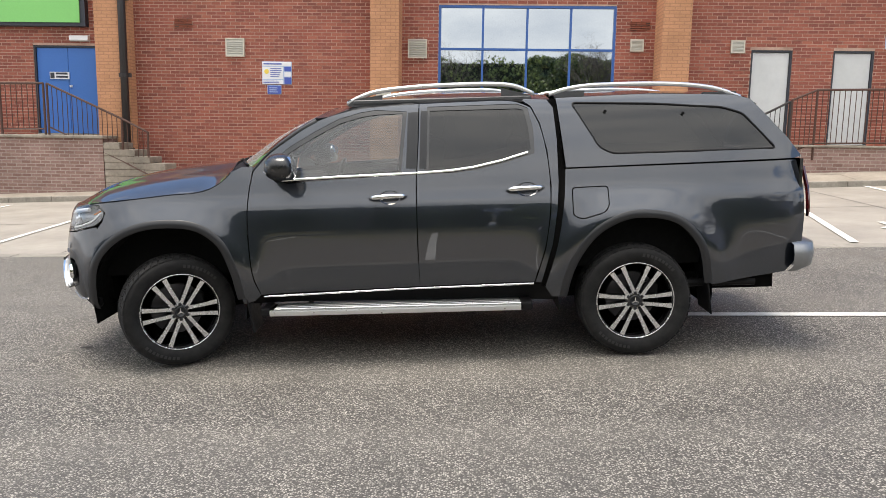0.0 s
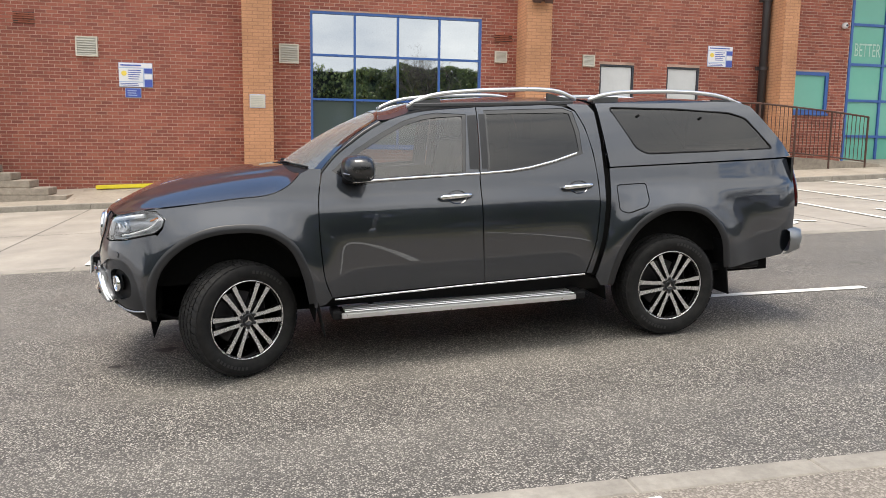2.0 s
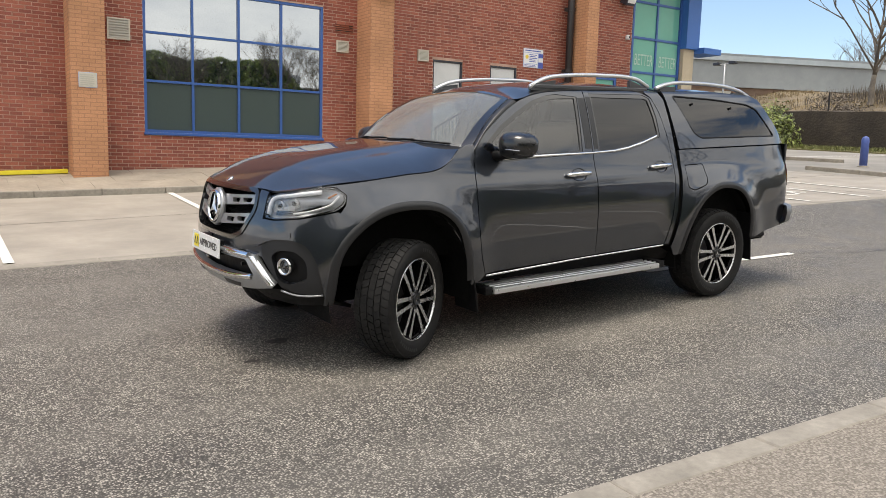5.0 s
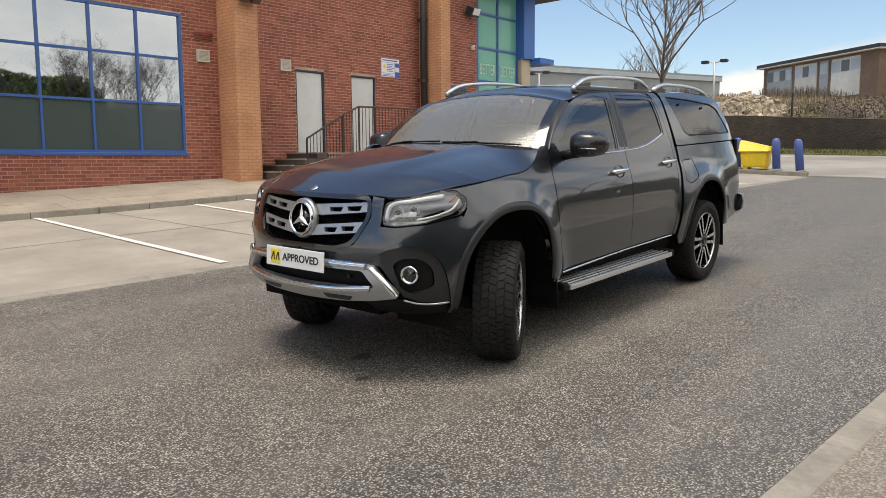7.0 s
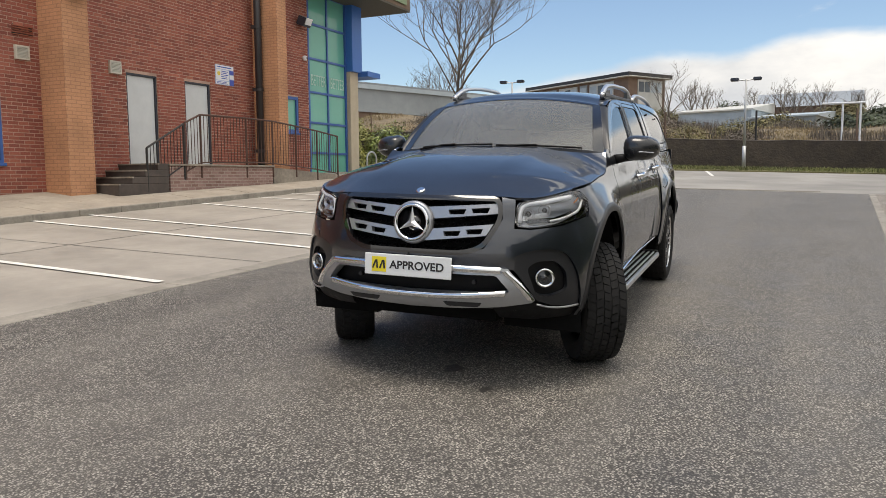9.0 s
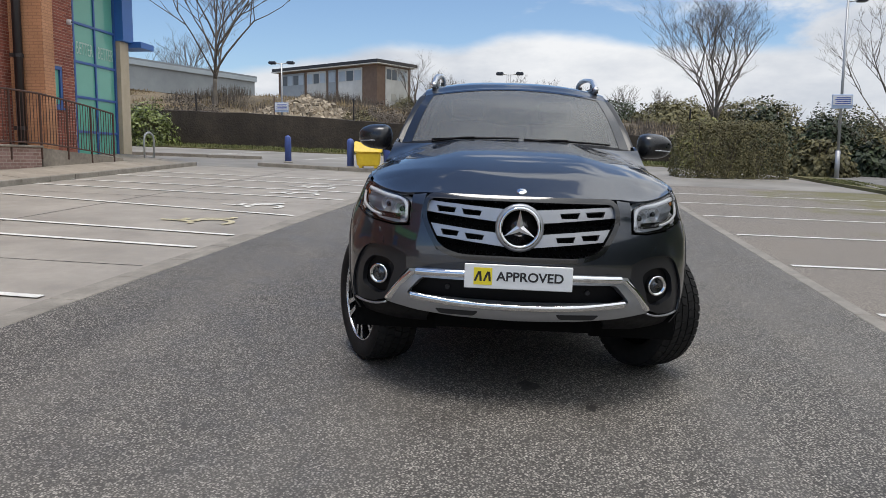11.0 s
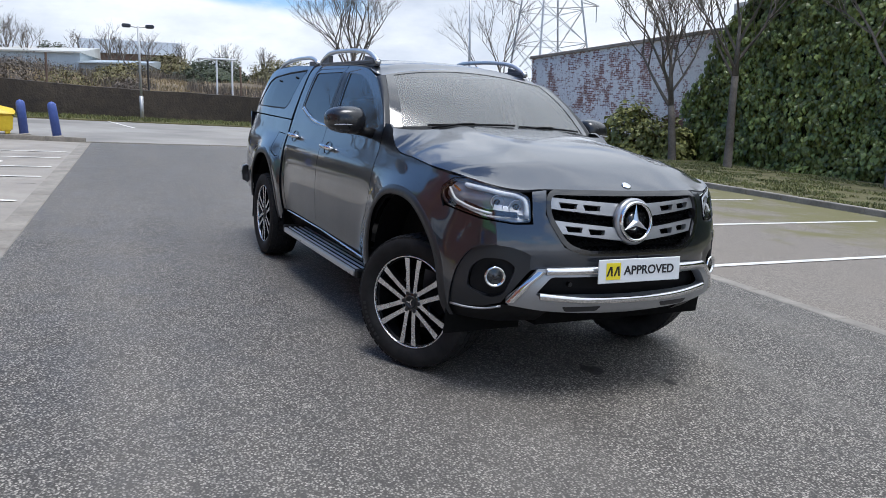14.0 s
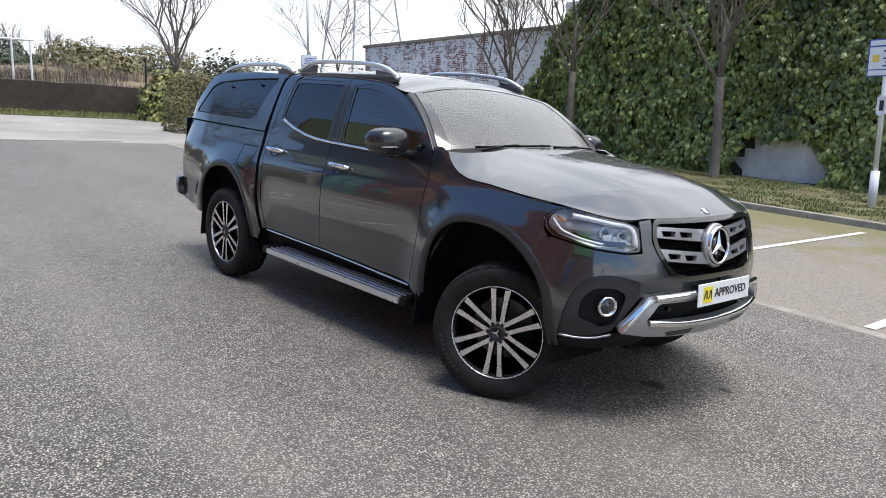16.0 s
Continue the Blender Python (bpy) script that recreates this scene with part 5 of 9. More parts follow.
R_EDGE = arc_pts([(2.485, 0.519), (2.557, 0.746), (2.592, 0.970), (2.602, 1.155), (2.585, 1.374), (2.545, 1.555), (2.49, 1.668)], 20)
FWIN = [(0.735, 1.305), (0.895, 1.425), (1.069, 1.524), (1.222, 1.598), (1.36, 1.635), (1.46, 1.648), (1.640, 1.650), (1.602, 1.272), (1.0, 1.247), (0.86, 1.240)]
RWIN = [(1.815, 1.664), (2.40, 1.664), (2.445, 1.652), (2.474, 1.519), (2.484, 1.384), (2.30, 1.335), (2.12, 1.296), (1.956, 1.277), (1.797, 1.267)]
FDOOR = F_EDGE + [p for p in DOORTOP if 0.66 < p[0] < 1.735] + SPLIT[::-1]
RDOOR = SPLIT + [p for p in DOORTOP if 1.76 < p[0]] + R_EDGE[::-1]


def inset(pts, d):
    """The outline drawn in by d."""
    P = [Vector(p) for p in pts]
    area = sum(a.x * b.y - b.x * a.y for a, b in zip(P, P[1:] + P[:1]))
    s = 1 if area > 0 else -1
    out = []
    for i, p in enumerate(P):
        a, b = P[i - 1], P[(i + 1) % len(P)]
        t = (b - a)
        t = t.normalized() if t.length > 1e-9 else Vector((1, 0))
        out.append((p.x - s * t.y * d, p.y + s * t.x * d))
    return out


def strip_along(name, pts, sg, half, off, mat, parent, thick=0.006, label=""):
    """A moulding that follows a line on the flank."""
    P = [Vector(p) for p in pts]
    bm = bmesh.new()
    rows = []
    for i, p in enumerate(P):
        t = (P[min(i + 1, len(P) - 1)] - P[max(i - 1, 0)]).normalized()
        n = Vector((-t.y, t.x))
        ring = []
        for w, o in ((-1, -0.004), (-0.8, thick), (0.8, thick), (1, -0.004)):
            q = p + n * w * half
            ring.append(bm.verts.new(skin(sg * V(q.x), q.y, off + o)))
        rows.append(ring)
    for a, b in zip(rows, rows[1:]):
        for k in range(3):
            bm.faces.new((a[k], a[k + 1], b[k + 1], b[k]))
    bmesh.ops.recalc_face_normals(bm, faces=bm.faces[:])
    return part(name, bm, mat, parent, label, True)


def round_bar(name, pts, r, mat, parent, sides=10, label=""):
    bm = bmesh.new()
    tube(bm, pts, r, sides)
    return part(name, bm, mat, parent, label, True)


def skin_fn(off=0.0):
    return lambda v, z: skin(v, z, off)


# dark shell behind the panels; its near-black stands in for shade in the gaps
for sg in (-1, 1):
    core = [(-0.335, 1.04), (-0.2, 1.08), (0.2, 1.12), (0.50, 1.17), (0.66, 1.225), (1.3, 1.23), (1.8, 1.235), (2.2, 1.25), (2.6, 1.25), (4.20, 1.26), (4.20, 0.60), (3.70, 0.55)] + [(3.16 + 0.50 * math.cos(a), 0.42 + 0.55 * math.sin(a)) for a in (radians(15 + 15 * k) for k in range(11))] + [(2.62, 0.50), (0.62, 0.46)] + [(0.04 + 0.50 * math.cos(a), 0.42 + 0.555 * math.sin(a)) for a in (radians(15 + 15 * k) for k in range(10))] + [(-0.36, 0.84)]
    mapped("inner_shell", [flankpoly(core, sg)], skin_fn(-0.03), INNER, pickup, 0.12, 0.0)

# fenders
for sg in (-1, 1):
    poly = [(-0.395, 0.955), (-0.36, 1.00), (-0.345, 1.055), (-0.40, 1.10), (-0.48, 1.107)] + [p for p in SEAM if p[0] > -0.47] + [(0.560, 1.330), (0.640, 1.328)] + F_EDGE[::-1][1:] + [(0.62, 0.44), (0.545, 0.42)] + [p for p in ARCH_F[::-1] if p[1] > 0.44 and p[0] > -0.36]
    mapped("front_fender", [inset(flankpoly(poly, sg), G_)], skin_fn(), PAINT, pickup, 0.04)
    # arch edges painted dark for the flare's shaded, ground-facing face; dark wheel wells
    strip_along("arch_shade_band", [p for p in ARCH_F if p[1] > 0.40], sg, 0.028, 0.000, SATIN, pickup, 0.003, "wheel arch edge band, painted dark for the flare's shaded face")
    strip_along("arch_shade_band", ARCH_R, sg, 0.028, 0.000, SATIN, pickup, 0.003, "wheel arch edge band, painted dark for the flare's shaded face")
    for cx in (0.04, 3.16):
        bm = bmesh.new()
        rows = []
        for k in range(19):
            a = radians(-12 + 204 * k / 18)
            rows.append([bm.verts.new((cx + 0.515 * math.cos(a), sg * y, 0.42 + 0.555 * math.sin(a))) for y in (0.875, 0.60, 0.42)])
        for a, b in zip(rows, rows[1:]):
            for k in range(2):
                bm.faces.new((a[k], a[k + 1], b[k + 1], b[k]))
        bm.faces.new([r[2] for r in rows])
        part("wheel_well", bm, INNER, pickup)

# doors
def door(name, poly, win, sg, glass, handle_x, label):
    d = mapped(name, [inset(flankpoly(poly, sg), G_), flankpoly(inset(win, -0.028), sg)], skin_fn(), PAINT, pickup, 0.04, label=label)
    mapped("window_surround", [flankpoly(inset(win, -0.030), sg), flankpoly(inset(win, 0.004), sg)], skin_fn(-0.004), GLOSSBLACK, d, 0.06, 0.012)
    w = mapped("window", [flankpoly(win, sg)], skin_fn(-0.010), glass, d, 0.08, 0.0)
    w.visible_shadow = False
    # handle: a bar on two feet over a scooped cup
    z = 1.112 + 0.030 * (handle_x - 1.53) / 0.9
    v = sg * V(handle_x)
    hd = new("handle")
    hd.parent = d
    pts = []
    for k in range(9):
        f = k / 8
        x = handle_x - 0.122 + 0.244 * f
        pts.append(skin(sg * V(x), z + 0.010 * (f - 0.5) + 0.004 * math.sin(math.pi * f), 0.010 + 0.036 * math.sin(math.pi * f) ** 0.5))
    bm = bmesh.new()
    tube(bm, pts, [0.010] + [0.0165] * 7 + [0.010], 10)
    for vv in bm.verts:
        vv.co.z = z + (vv.co.z - z) * 1.05
    part("grip", bm, CHROME, hd, "chrome door handle", True)
    bm = bmesh.new()
    rings = []
    for r, o in ((0.062, 0.002), (0.054, -0.004), (0.040, -0.022), (0.0, -0.028)):
        rings.append([bm.verts.new(skin(sg * V(handle_x + 0.012 + r * 1.15 * math.cos(a)), z - 0.006 + r * 0.72 * math.sin(a), o + 0.0035)) for a in (2 * math.pi * k / 20 for k in range(20))])
    for a, b in zip(rings, rings[1:]):
        for k in range(20):
            if len({a[k], a[(k + 1) % 20], b[k]}) == 3:
                try:
                    bm.faces.new((a[k], a[(k + 1) % 20], b[(k + 1) % 20], b[k]))
                except ValueError:
                    pass
    part("cup", bm, GLOSSBLACK, hd, "", True)
    return d


for sg in (-1, 1):
    side = "grey front door with clear window and chrome handle"
    door("front_door", FDOOR, FWIN, sg, CLEARGLASS, 1.530, side)
    door("rear_door", RDOOR, RWIN, sg, DARKGLASS, 2.434, "grey rear door with dark privacy glass")
    strip_along("belt_trim", [(0.80, 1.233), (1.2, 1.246), (1.72, 1.257)], sg, 0.008, 0.0, CHROME, pickup, 0.008, "chrome window strip")
    strip_along("belt_trim", [(1.727, 1.257), (1.95, 1.267), (2.10, 1.285), (2.28, 1.322), (2.46, 1.372)], sg, 0.008, 0.0, CHROME, pickup, 0.008, "chrome window strip")
    for pl in ([(1.652, 1.290), (1.722, 1.284), (1.740, 1.655), (1.672, 1.652)], [(1.740, 1.284), (1.786, 1.286), (1.803, 1.660), (1.757, 1.662)]):
        mapped("pillar_trim", [flankpoly(pl, sg)], skin_fn(0.002), SATIN, pickup, 0.06, 0.004)
    strip_along("sill_trim", [(0.68, 0.466), (1.6, 0.490), (2.48, 0.508)], sg, 0.007, -0.004, CHROME, pickup, 0.006, "thin chrome sill strip")
    mapped("sill", [flankpoly([(0.56, 0.40), (0.56, 0.455), (2.50, 0.498), (2.56, 0.47), (2.66, 0.42), (2.64, 0.37)], sg)], skin_fn(-0.10), BLACKPLASTIC, pickup, 0.08, 0.04)

# bed sides, canopy sides
BEDFRONT = arc_pts([(2.556, 0.490), (2.640, 0.781), (2.690, 1.079), (2.704, 1.258)], 14)
for sg in (-1, 1):
    back = [(4.245, 1.276), (4.285, 1.10), (4.290, 0.92), (4.275, 0.70), (4.225, 0.600), (4.165, 0.540), (3.66, 0.480)]
    poly = BEDFRONT + back + ARCH_R[::-1] + [(2.60, 0.42)]
    FLAP = rounded([(2.742, 1.136), (2.742, 0.960), (2.800, 0.936), (2.945, 0.978), (2.976, 1.020), (2.976, 1.142)], 0.022, 3)
    holes = [flankpoly(inset(FLAP, -0.0035), sg)]
    b = mapped("bed_side", [flankpoly(poly, sg)] + holes, skin_fn(), PAINT, pickup, 0.04, label="grey pickup bed side panel")
    mapped("fuel_flap", [flankpoly(inset(FLAP, 0.0035), sg)], skin_fn(-0.001), PAINT, b, 0.05, 0.008)
    # near-black sheet in the slot between cab and bed, painted as its shade
    mapped("cab_gap", [flankpoly([(2.50, 0.50), (2.57, 0.75), (2.605, 0.97), (2.615, 1.16), (2.60, 1.37), (2.60, 1.72), (2.69, 1.72), (2.71, 1.25), (2.695, 1.08), (2.645, 0.78), (2.56, 0.49)], sg)], skin_fn(-0.045), INNER, pickup, 0.08, 0.0)
    mapped("cab_rear_pillar", [flankpoly([(2.495, 1.672), (2.551, 1.556), (2.591, 1.374), (2.608, 1.155), (2.598, 0.970), (2.563, 0.746), (2.492, 0.519), (2.530, 0.519), (2.605, 0.78), (2.640, 1.0), (2.655, 1.18), (2.655, 1.45), (2.640, 1.660), (2.60, 1.715), (2.45, 1.722), (2.44, 1.712)], sg)], skin_fn(-0.001), PAINT, pickup, 0.05)

canopy = new("canopy")
canopy.parent = pickup
tagged(canopy, "grey painted hard canopy with dark side windows")
CWIN = rounded([(2.760, 1.690), (3.30, 1.670), (3.762, 1.634), (3.90, 1.590), (4.108, 1.356), (3.55, 1.352), (3.02, 1.350), (2.935, 1.392)], 0.035, 4)
for sg in (-1, 1):
    poly = [(2.708, 1.268), (2.664, 1.722), (3.30, 1.735), (3.86, 1.712), (3.965, 1.680), (4.20, 1.415), (4.290, 1.298), (4.235, 1.288)]
    mapped("canopy_side", [flankpoly(poly, sg), flankpoly(inset(CWIN, -0.004), sg)], skin_fn(0.002), PAINT, canopy, 0.05)
    w = mapped("canopy_window", [flankpoly(CWIN, sg)], skin_fn(-0.003), DARKGLASS, canopy, 0.08, 0.0, "dark tinted canopy window")
    strip_along("window_seal", [*CWIN, CWIN[0]], sg, 0.007, -0.001, BLACKPLASTIC, canopy, 0.004)
    for x, z in ((2.985, 1.626), (3.50, 1.598)):
        bm = bmesh.new()
        p = skin(sg * V(x), z, 0.0)
        tube(bm, [p, p + Vector((0, sg * 0.012, 0))], 0.010, 10)
        part("bolt", bm, BLACKPLASTIC, canopy)


def canopy_roof(a, b):
    x = 2.664 + (3.965 - 2.664) * a
    zs = float(np.interp(x, [2.664, 3.30, 3.86, 3.965], [1.724, 1.737, 1.714, 1.682]))
    y = skin(V(x), zs, 0.002).y
    t = 2 * b - 1
    return Vector((x, y * t, zs + (0.045 - 0.02 * a) * (1 - abs(t) ** 2.6)))


patch("canopy_roof", canopy_roof, 24, 24, PAINT, canopy, 0.01)


def canopy_back(a, b):
    t = 2 * b - 1
    x, z = 3.965 + 0.33 * a, 1.682 - 0.386 * a
    y = skin(V(min(x, 4.28)), z, 0.0).y
    return Vector((x + 0.04 * (1 - t * t), y * t, z + 0.02 * (1 - abs(t) ** 2.6) * (1 - a)))


patch("canopy_door", canopy_back, 14, 18, DARKGLASS, canopy, 0.01, "dark glass canopy rear door")
patch("canopy_front", lambda a, b: Vector((2.664 + 0.03 * a, (2 * b - 1) * skin(V(2.68), 1.72 - 0.45 * a, -0.01).y, 1.722 - 0.45 * a)), 4, 8, BLACKPLASTIC, canopy)
patch("spoiler", lambda a, b: Vector((3.93 + 0.09 * a, (2 * b - 1) * 0.62, 1.70 - 0.05 * a + 0.028 * (1 - (2 * b - 1) ** 4))), 4, 12, GLOSSBLACK, canopy, 0.02)

# roof, pillars, windscreen
roof_mid = curve((0.95, 1.63), (1.08, 1.700), (1.20, 1.728), (1.35, 1.752), (1.6, 1.778), (2.0, 1.792), (2.4, 1.784), (2.62, 1.765))
door_top = curve(*[(p[0], p[1]) for p in DOORTOP[::3]] + [(2.62, 1.66)])


def roof_edge(x):
    z = max(door_top(min(x, 2.40)) + 0.008, 0)
    if x > 2.40:
        z = 1.714
    return skin(V(x), z, 0.0)


def screen_top(t):
    """The windscreen's upper edge, t from -1 to 1."""
    return Vector((1.13 - 0.085 * t * t, 0.638 * t, 1.705 - 0.070 * t * t))


def screen_foot(t):
    return Vector((0.42 + 0.21 * t * t, 0.762 * t, 1.335 - 0.035 * t * t))


def windscreen(a, b):
    t = 2 * b - 1
    p = screen_foot(t).lerp(screen_top(t), a)
    bow = 0.030 * math.sin(math.pi * a)
    return p + Vector((-0.5, 0, 0.86)) * bow


def roof(a, b):
    t = 2 * b - 1
    x0 = screen_top(t).x
    x = x0 + (2.62 - x0) * a
    e = roof_edge(x)
    k = abs(t) ** 2.8
    top = roof_mid(x)
    z = top + (e.z - top) * k
    # the front edge meets the screen
    f = smooth01(0.14, 0.0, a)
    st = screen_top(t)
    y = e.y * t
    return Vector((x, y + (st.y - y) * f, z + (st.z - z) * f))


patch("roof", roof, 36, 30, PAINT, pickup, 0.012, "grey roof")
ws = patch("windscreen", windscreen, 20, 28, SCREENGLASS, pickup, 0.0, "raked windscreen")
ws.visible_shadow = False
for sg in (-1, 1):
    def pillar(a, b, sg=sg):
        q = windscreen(a, 1.0 if sg > 0 else 0.0)
        xd = 0.640 + (1.07 - 0.640) * a
        d = skin(sg * V(xd), door_top(xd) - 0.004, 0.003)
        m = q.lerp(d, b)
        return m + Vector((-0.25, sg * 0.75, 0.2)) * 0.022 * math.sin(math.pi * b)
    # dark satin instead of body paint; its darker reflection is put into the colour
    patch("windscreen_pillar", pillar, 18, 8, SATIN, pickup, 0.0)
# dark band round the screen and the cowl under it
bm = bmesh.new()
rows = []
for k in range(25):
    t = -1 + 2 * k / 24
    f = screen_foot(t)
    rows.append([bm.verts.new(f + Vector(o)) for o in ((0.05, 0, 0.022), (-0.005, 0, 0.002), (-0.075, 0, -0.012), (-0.10, 0, -0.05))])
for a, b in zip(rows, rows[1:]):
    for k in range(3):
        bm.faces.new((a[k], a[k + 1], b[k + 1], b[k]))
bmesh.ops.recalc_face_normals(bm, faces=bm.faces[:])
part("cowl", bm, BLACKPLASTIC, pickup, "", True)
for y0, y1 in ((-0.62, -0.05), (-0.02, 0.55)):
    wp = new("wiper")
    wp.parent = pickup
    pts = []
    for k in range(7):
        f = k / 6
        y = y0 + (y1 - y0) * f
        q = windscreen(0.012 + 0.012 * (1 - f), (y / 0.757 + 1) / 2)
        pts.append(q + Vector((-0.008, 0, 0.010)))
    round_bar("blade", pts, 0.007, BLACKPLASTIC, wp, 6)
    round_bar("arm", [screen_foot(y1 / 0.762) + Vector((-0.06, 0.0, 0.0)), pts[4] + Vector((-0.010, 0, 0.004)), pts[3] + Vector((-0.006, 0, 0.006))], 0.007, BLACKPLASTIC, wp, 6)
# mirror foot, camera pod behind the screen
bm = bmesh.new()
box(bm, -0.03, 0.03, -0.11, 0.11, -0.03, 0.03, Matrix.Translation((1.12, 0.0, 1.585)))
bmesh.ops.bevel(bm, geom=bm.edges[:], offset=0.02, segments=2, affect="EDGES")
part("rear_view_mirror", bm, BLACKPLASTIC, pickup)

# bonnet
def bonnet_mid(x):
    """Height of the bonnet along its middle."""
    return 1.29012 + 0.11065 * x - 0.07472 * x**2 + 0.10409 * x**3 - 0.06174 * x**4 - 0.30 * max(0.0, -0.72 - x) ** 1.5


seam_z = curve(*SEAM[::2])


def bonnet(a, b):
    t = 2 * b - 1
    at = abs(t)
    yf = 0.80 * at
    x0 = float(np.interp(yf, [p[1] for p in _samples], [p[0] for p in _samples])) + 0.085 + 0.02 * at
    x1 = 0.40 + 0.10 * at * at
    x = x0 + (x1 - x0) * a
    xs = max(x, -0.50)
    zs = seam_z(xs) + 0.004
    ys = skin(V(xs), zs, 0.0).y
    w = ys if x > -0.5 else ys - 0.10 * (-0.5 - x)
    y = w * t if a > 0.35 else (yf * (1 if t >= 0 else -1)) * (1 - a / 0.35) + w * t * (a / 0.35)
    mid = bonnet_mid(x)
    k = at**3.2
    z = mid + (min(zs, mid) - mid) * k
    # power dome: a raised middle between two soft creases
    z += 0.016 * smooth01(0.62, 0.40, at) * smooth01(-0.75, -0.2, x)
    return Vector((x, y, z))


bonnet_lip = curve((0, 1.082), (0.5, 1.081), (0.56, 1.079), (0.634, 1.073), (0.70, 1.074), (0.86, 1.090), (1.03, 1.113))


def bonnet_closed(a, b):
    """The bonnet, its front edge brought down on to grille and lamps."""
    p, t = bonnet(a, b), 2 * b - 1
    f = 1 - smooth01(0.0, 0.22, a)
    if f > 0:
        v = 1.03 * t
        p = p + (skin(v, bonnet_lip(abs(v)), 0.0) - bonnet(0.0, b)) * f
    return p


patch("bonnet", bonnet_closed, 60, 60, PAINT, pickup, 0.014, "grey bonnet with soft creases")
bm = bmesh.new()
lathe(bm, [(0.026, 0.0), (0.026, 0.003), (0.020, 0.006), (0.0, 0.007)], 20, Matrix.Translation(bonnet_closed(0.030, 0.5) + Vector((0, 0, 0.001))) @ Matrix.Rotation(radians(-32), 4, "Y"))
part("badge", bm, CHROME, pickup, "small round chrome badge", True)

# front bumper skin, grille opening cut out
GRILLE = rounded([(VY(-0.495), 1.070), (VY(0.495), 1.070), (VY(0.500), 0.965), (VY(0.405), 0.815), (VY(0.30), 0.780), (VY(-0.30), 0.780), (VY(-0.405), 0.815), (VY(-0.500), 0.965)], 0.05, 5)
LAMP = [(0.606, 1.040), (0.68, 1.060), (0.86, 1.082), (V(-0.48), 1.107), (V(-0.40), 1.098), (V(-0.345), 1.055), (V(-0.362), 1.005), (V(-0.41), 0.970), (0.884, 0.930), (0.68, 0.914), (0.594, 0.922)]
LAMP = rounded(LAMP, 0.022, 3)
up = [(V(-0.40), 0.952), (V(-0.345), 0.925)]
FOGZONE = arc_pts([(1.022, 0.484), (1.004, 0.58), (0.978, 0.68), (0.915, 0.768), (0.84, 0.796), (0.73, 0.800), (0.64, 0.785), (0.56, 0.752)], 24)
for sg in (-1, 1):
    # cheek: between grille, headlamp, arch and the lower mouldings
    arch = [(sg * V(p[0]), p[1]) for p in ARCH_F if p[0] < -0.30 and p[1] < 0.86 and p[1] > 0.50]
    cheek = [(sg * VY(0.30), 0.772), (sg * VY(0.415), 0.806), (sg * VY(0.512), 0.962), (sg * VY(0.507), 1.076), (sg * 0.594, 1.066), (sg * 0.582, 0.912), (sg * 0.68, 0.906), (sg * 0.884, 0.922), (sg * V(-0.405), 0.962), (sg * V(-0.355), 0.93), (sg * V(-0.335), 0.845)]
    cheek += arch[::-1][1:] + [(sg * V(-0.455), 0.462), (sg * 1.026, 0.458)] + [(sg * a, z) for a, z in FOGZONE] + [(sg * VY(0.50), 0.735), (sg * VY(0.42), 0.715), (sg * VY(0.30), 0.708), (sg * VY(0.02), 0.706), (sg * VY(0.02), 0.772)]
    mapped("bumper_skin", [cheek], skin_fn(), PAINT, pickup, 0.03, 0.02, "grey front bumper skin")
    # arch-shaped satin cheek round the fog lamp, set back
    zone = [(sg * a, z) for a, z in FOGZONE] + [(sg * VY(0.535), 0.72), (sg * VY(0.585), 0.67), (sg * VY(0.690), 0.515), (sg * VY(0.76), 0.488), (sg * 0.99, 0.478)]
    pocket = rounded([(sg * 0.655, 0.700), (sg * 0.72, 0.735), (sg * 0.84, 0.735), (sg * 0.915, 0.68), (sg * 0.925, 0.575), (sg * 0.80, 0.535), (sg * 0.715, 0.552)], 0.035, 4)
    mapped("fog_pocket", [[(1.0 * a, z) for a, z in pocket]], skin_fn(-0.044), BLACKPLASTIC, pickup, 0.05, 0.0)
    mapped("fog_surround", [zone, pocket], skin_fn(-0.014), SATIN, pickup, 0.03, 0.03, "satin dark fog lamp surround")
    # fog lamp
    fv = sg * VY(0.722)
    c, n = skin(fv, 0.645, -0.016), (skin(fv, 0.645, 0.05) - skin(fv, 0.645, 0.0)).normalized()
    aim = Matrix.Translation(c) @ (n * 0.6 + Vector((-0.5, 0, 0))).to_track_quat("Z", "Y").to_matrix().to_4x4()
    fl = new("fog_light")
    fl.parent = pickup
    bm = bmesh.new()
    lathe(bm, [(0.040, 0.004), (0.043, 0.016), (0.050, 0.018), (0.053, 0.010), (0.054, -0.02)], 28, aim)
    part("ring", bm, CHROME, fl, "chrome fog lamp ring", True)
    bm = bmesh.new()
    lathe(bm, [(0.0, -0.02), (0.022, -0.012), (0.041, 0.006)], 24, aim)
    part("reflector", bm, FOGBOWL, fl, "", True)
    bm = bmesh.new()
    lathe(bm, [(0.0, 0.010), (0.016, 0.008), (0.020, -0.01)], 16, aim)
    part("bulb_cap", bm, GLOSSBLACK, fl, "", True)
    # headlamp: dark box, reflector bowls, light strip, clear lens
    hl = new("headlight")
    hl.parent = pickup
    tagged(hl, "clear headlamp with a white light strip")
    lp = [(sg * a, z) for a, z in LAMP]
    mapped("housing", [lp], lambda v, z: skin(v, z, -0.050 - 0.012 * math.sin(z * 60)), LAMPBACK, hl, 0.03, 0.0)
    lens = mapped("lens", [inset(lp, 0.003)], skin_fn(0.004), LENS, hl, 0.03, 0.012)
    lens.visible_shadow = False
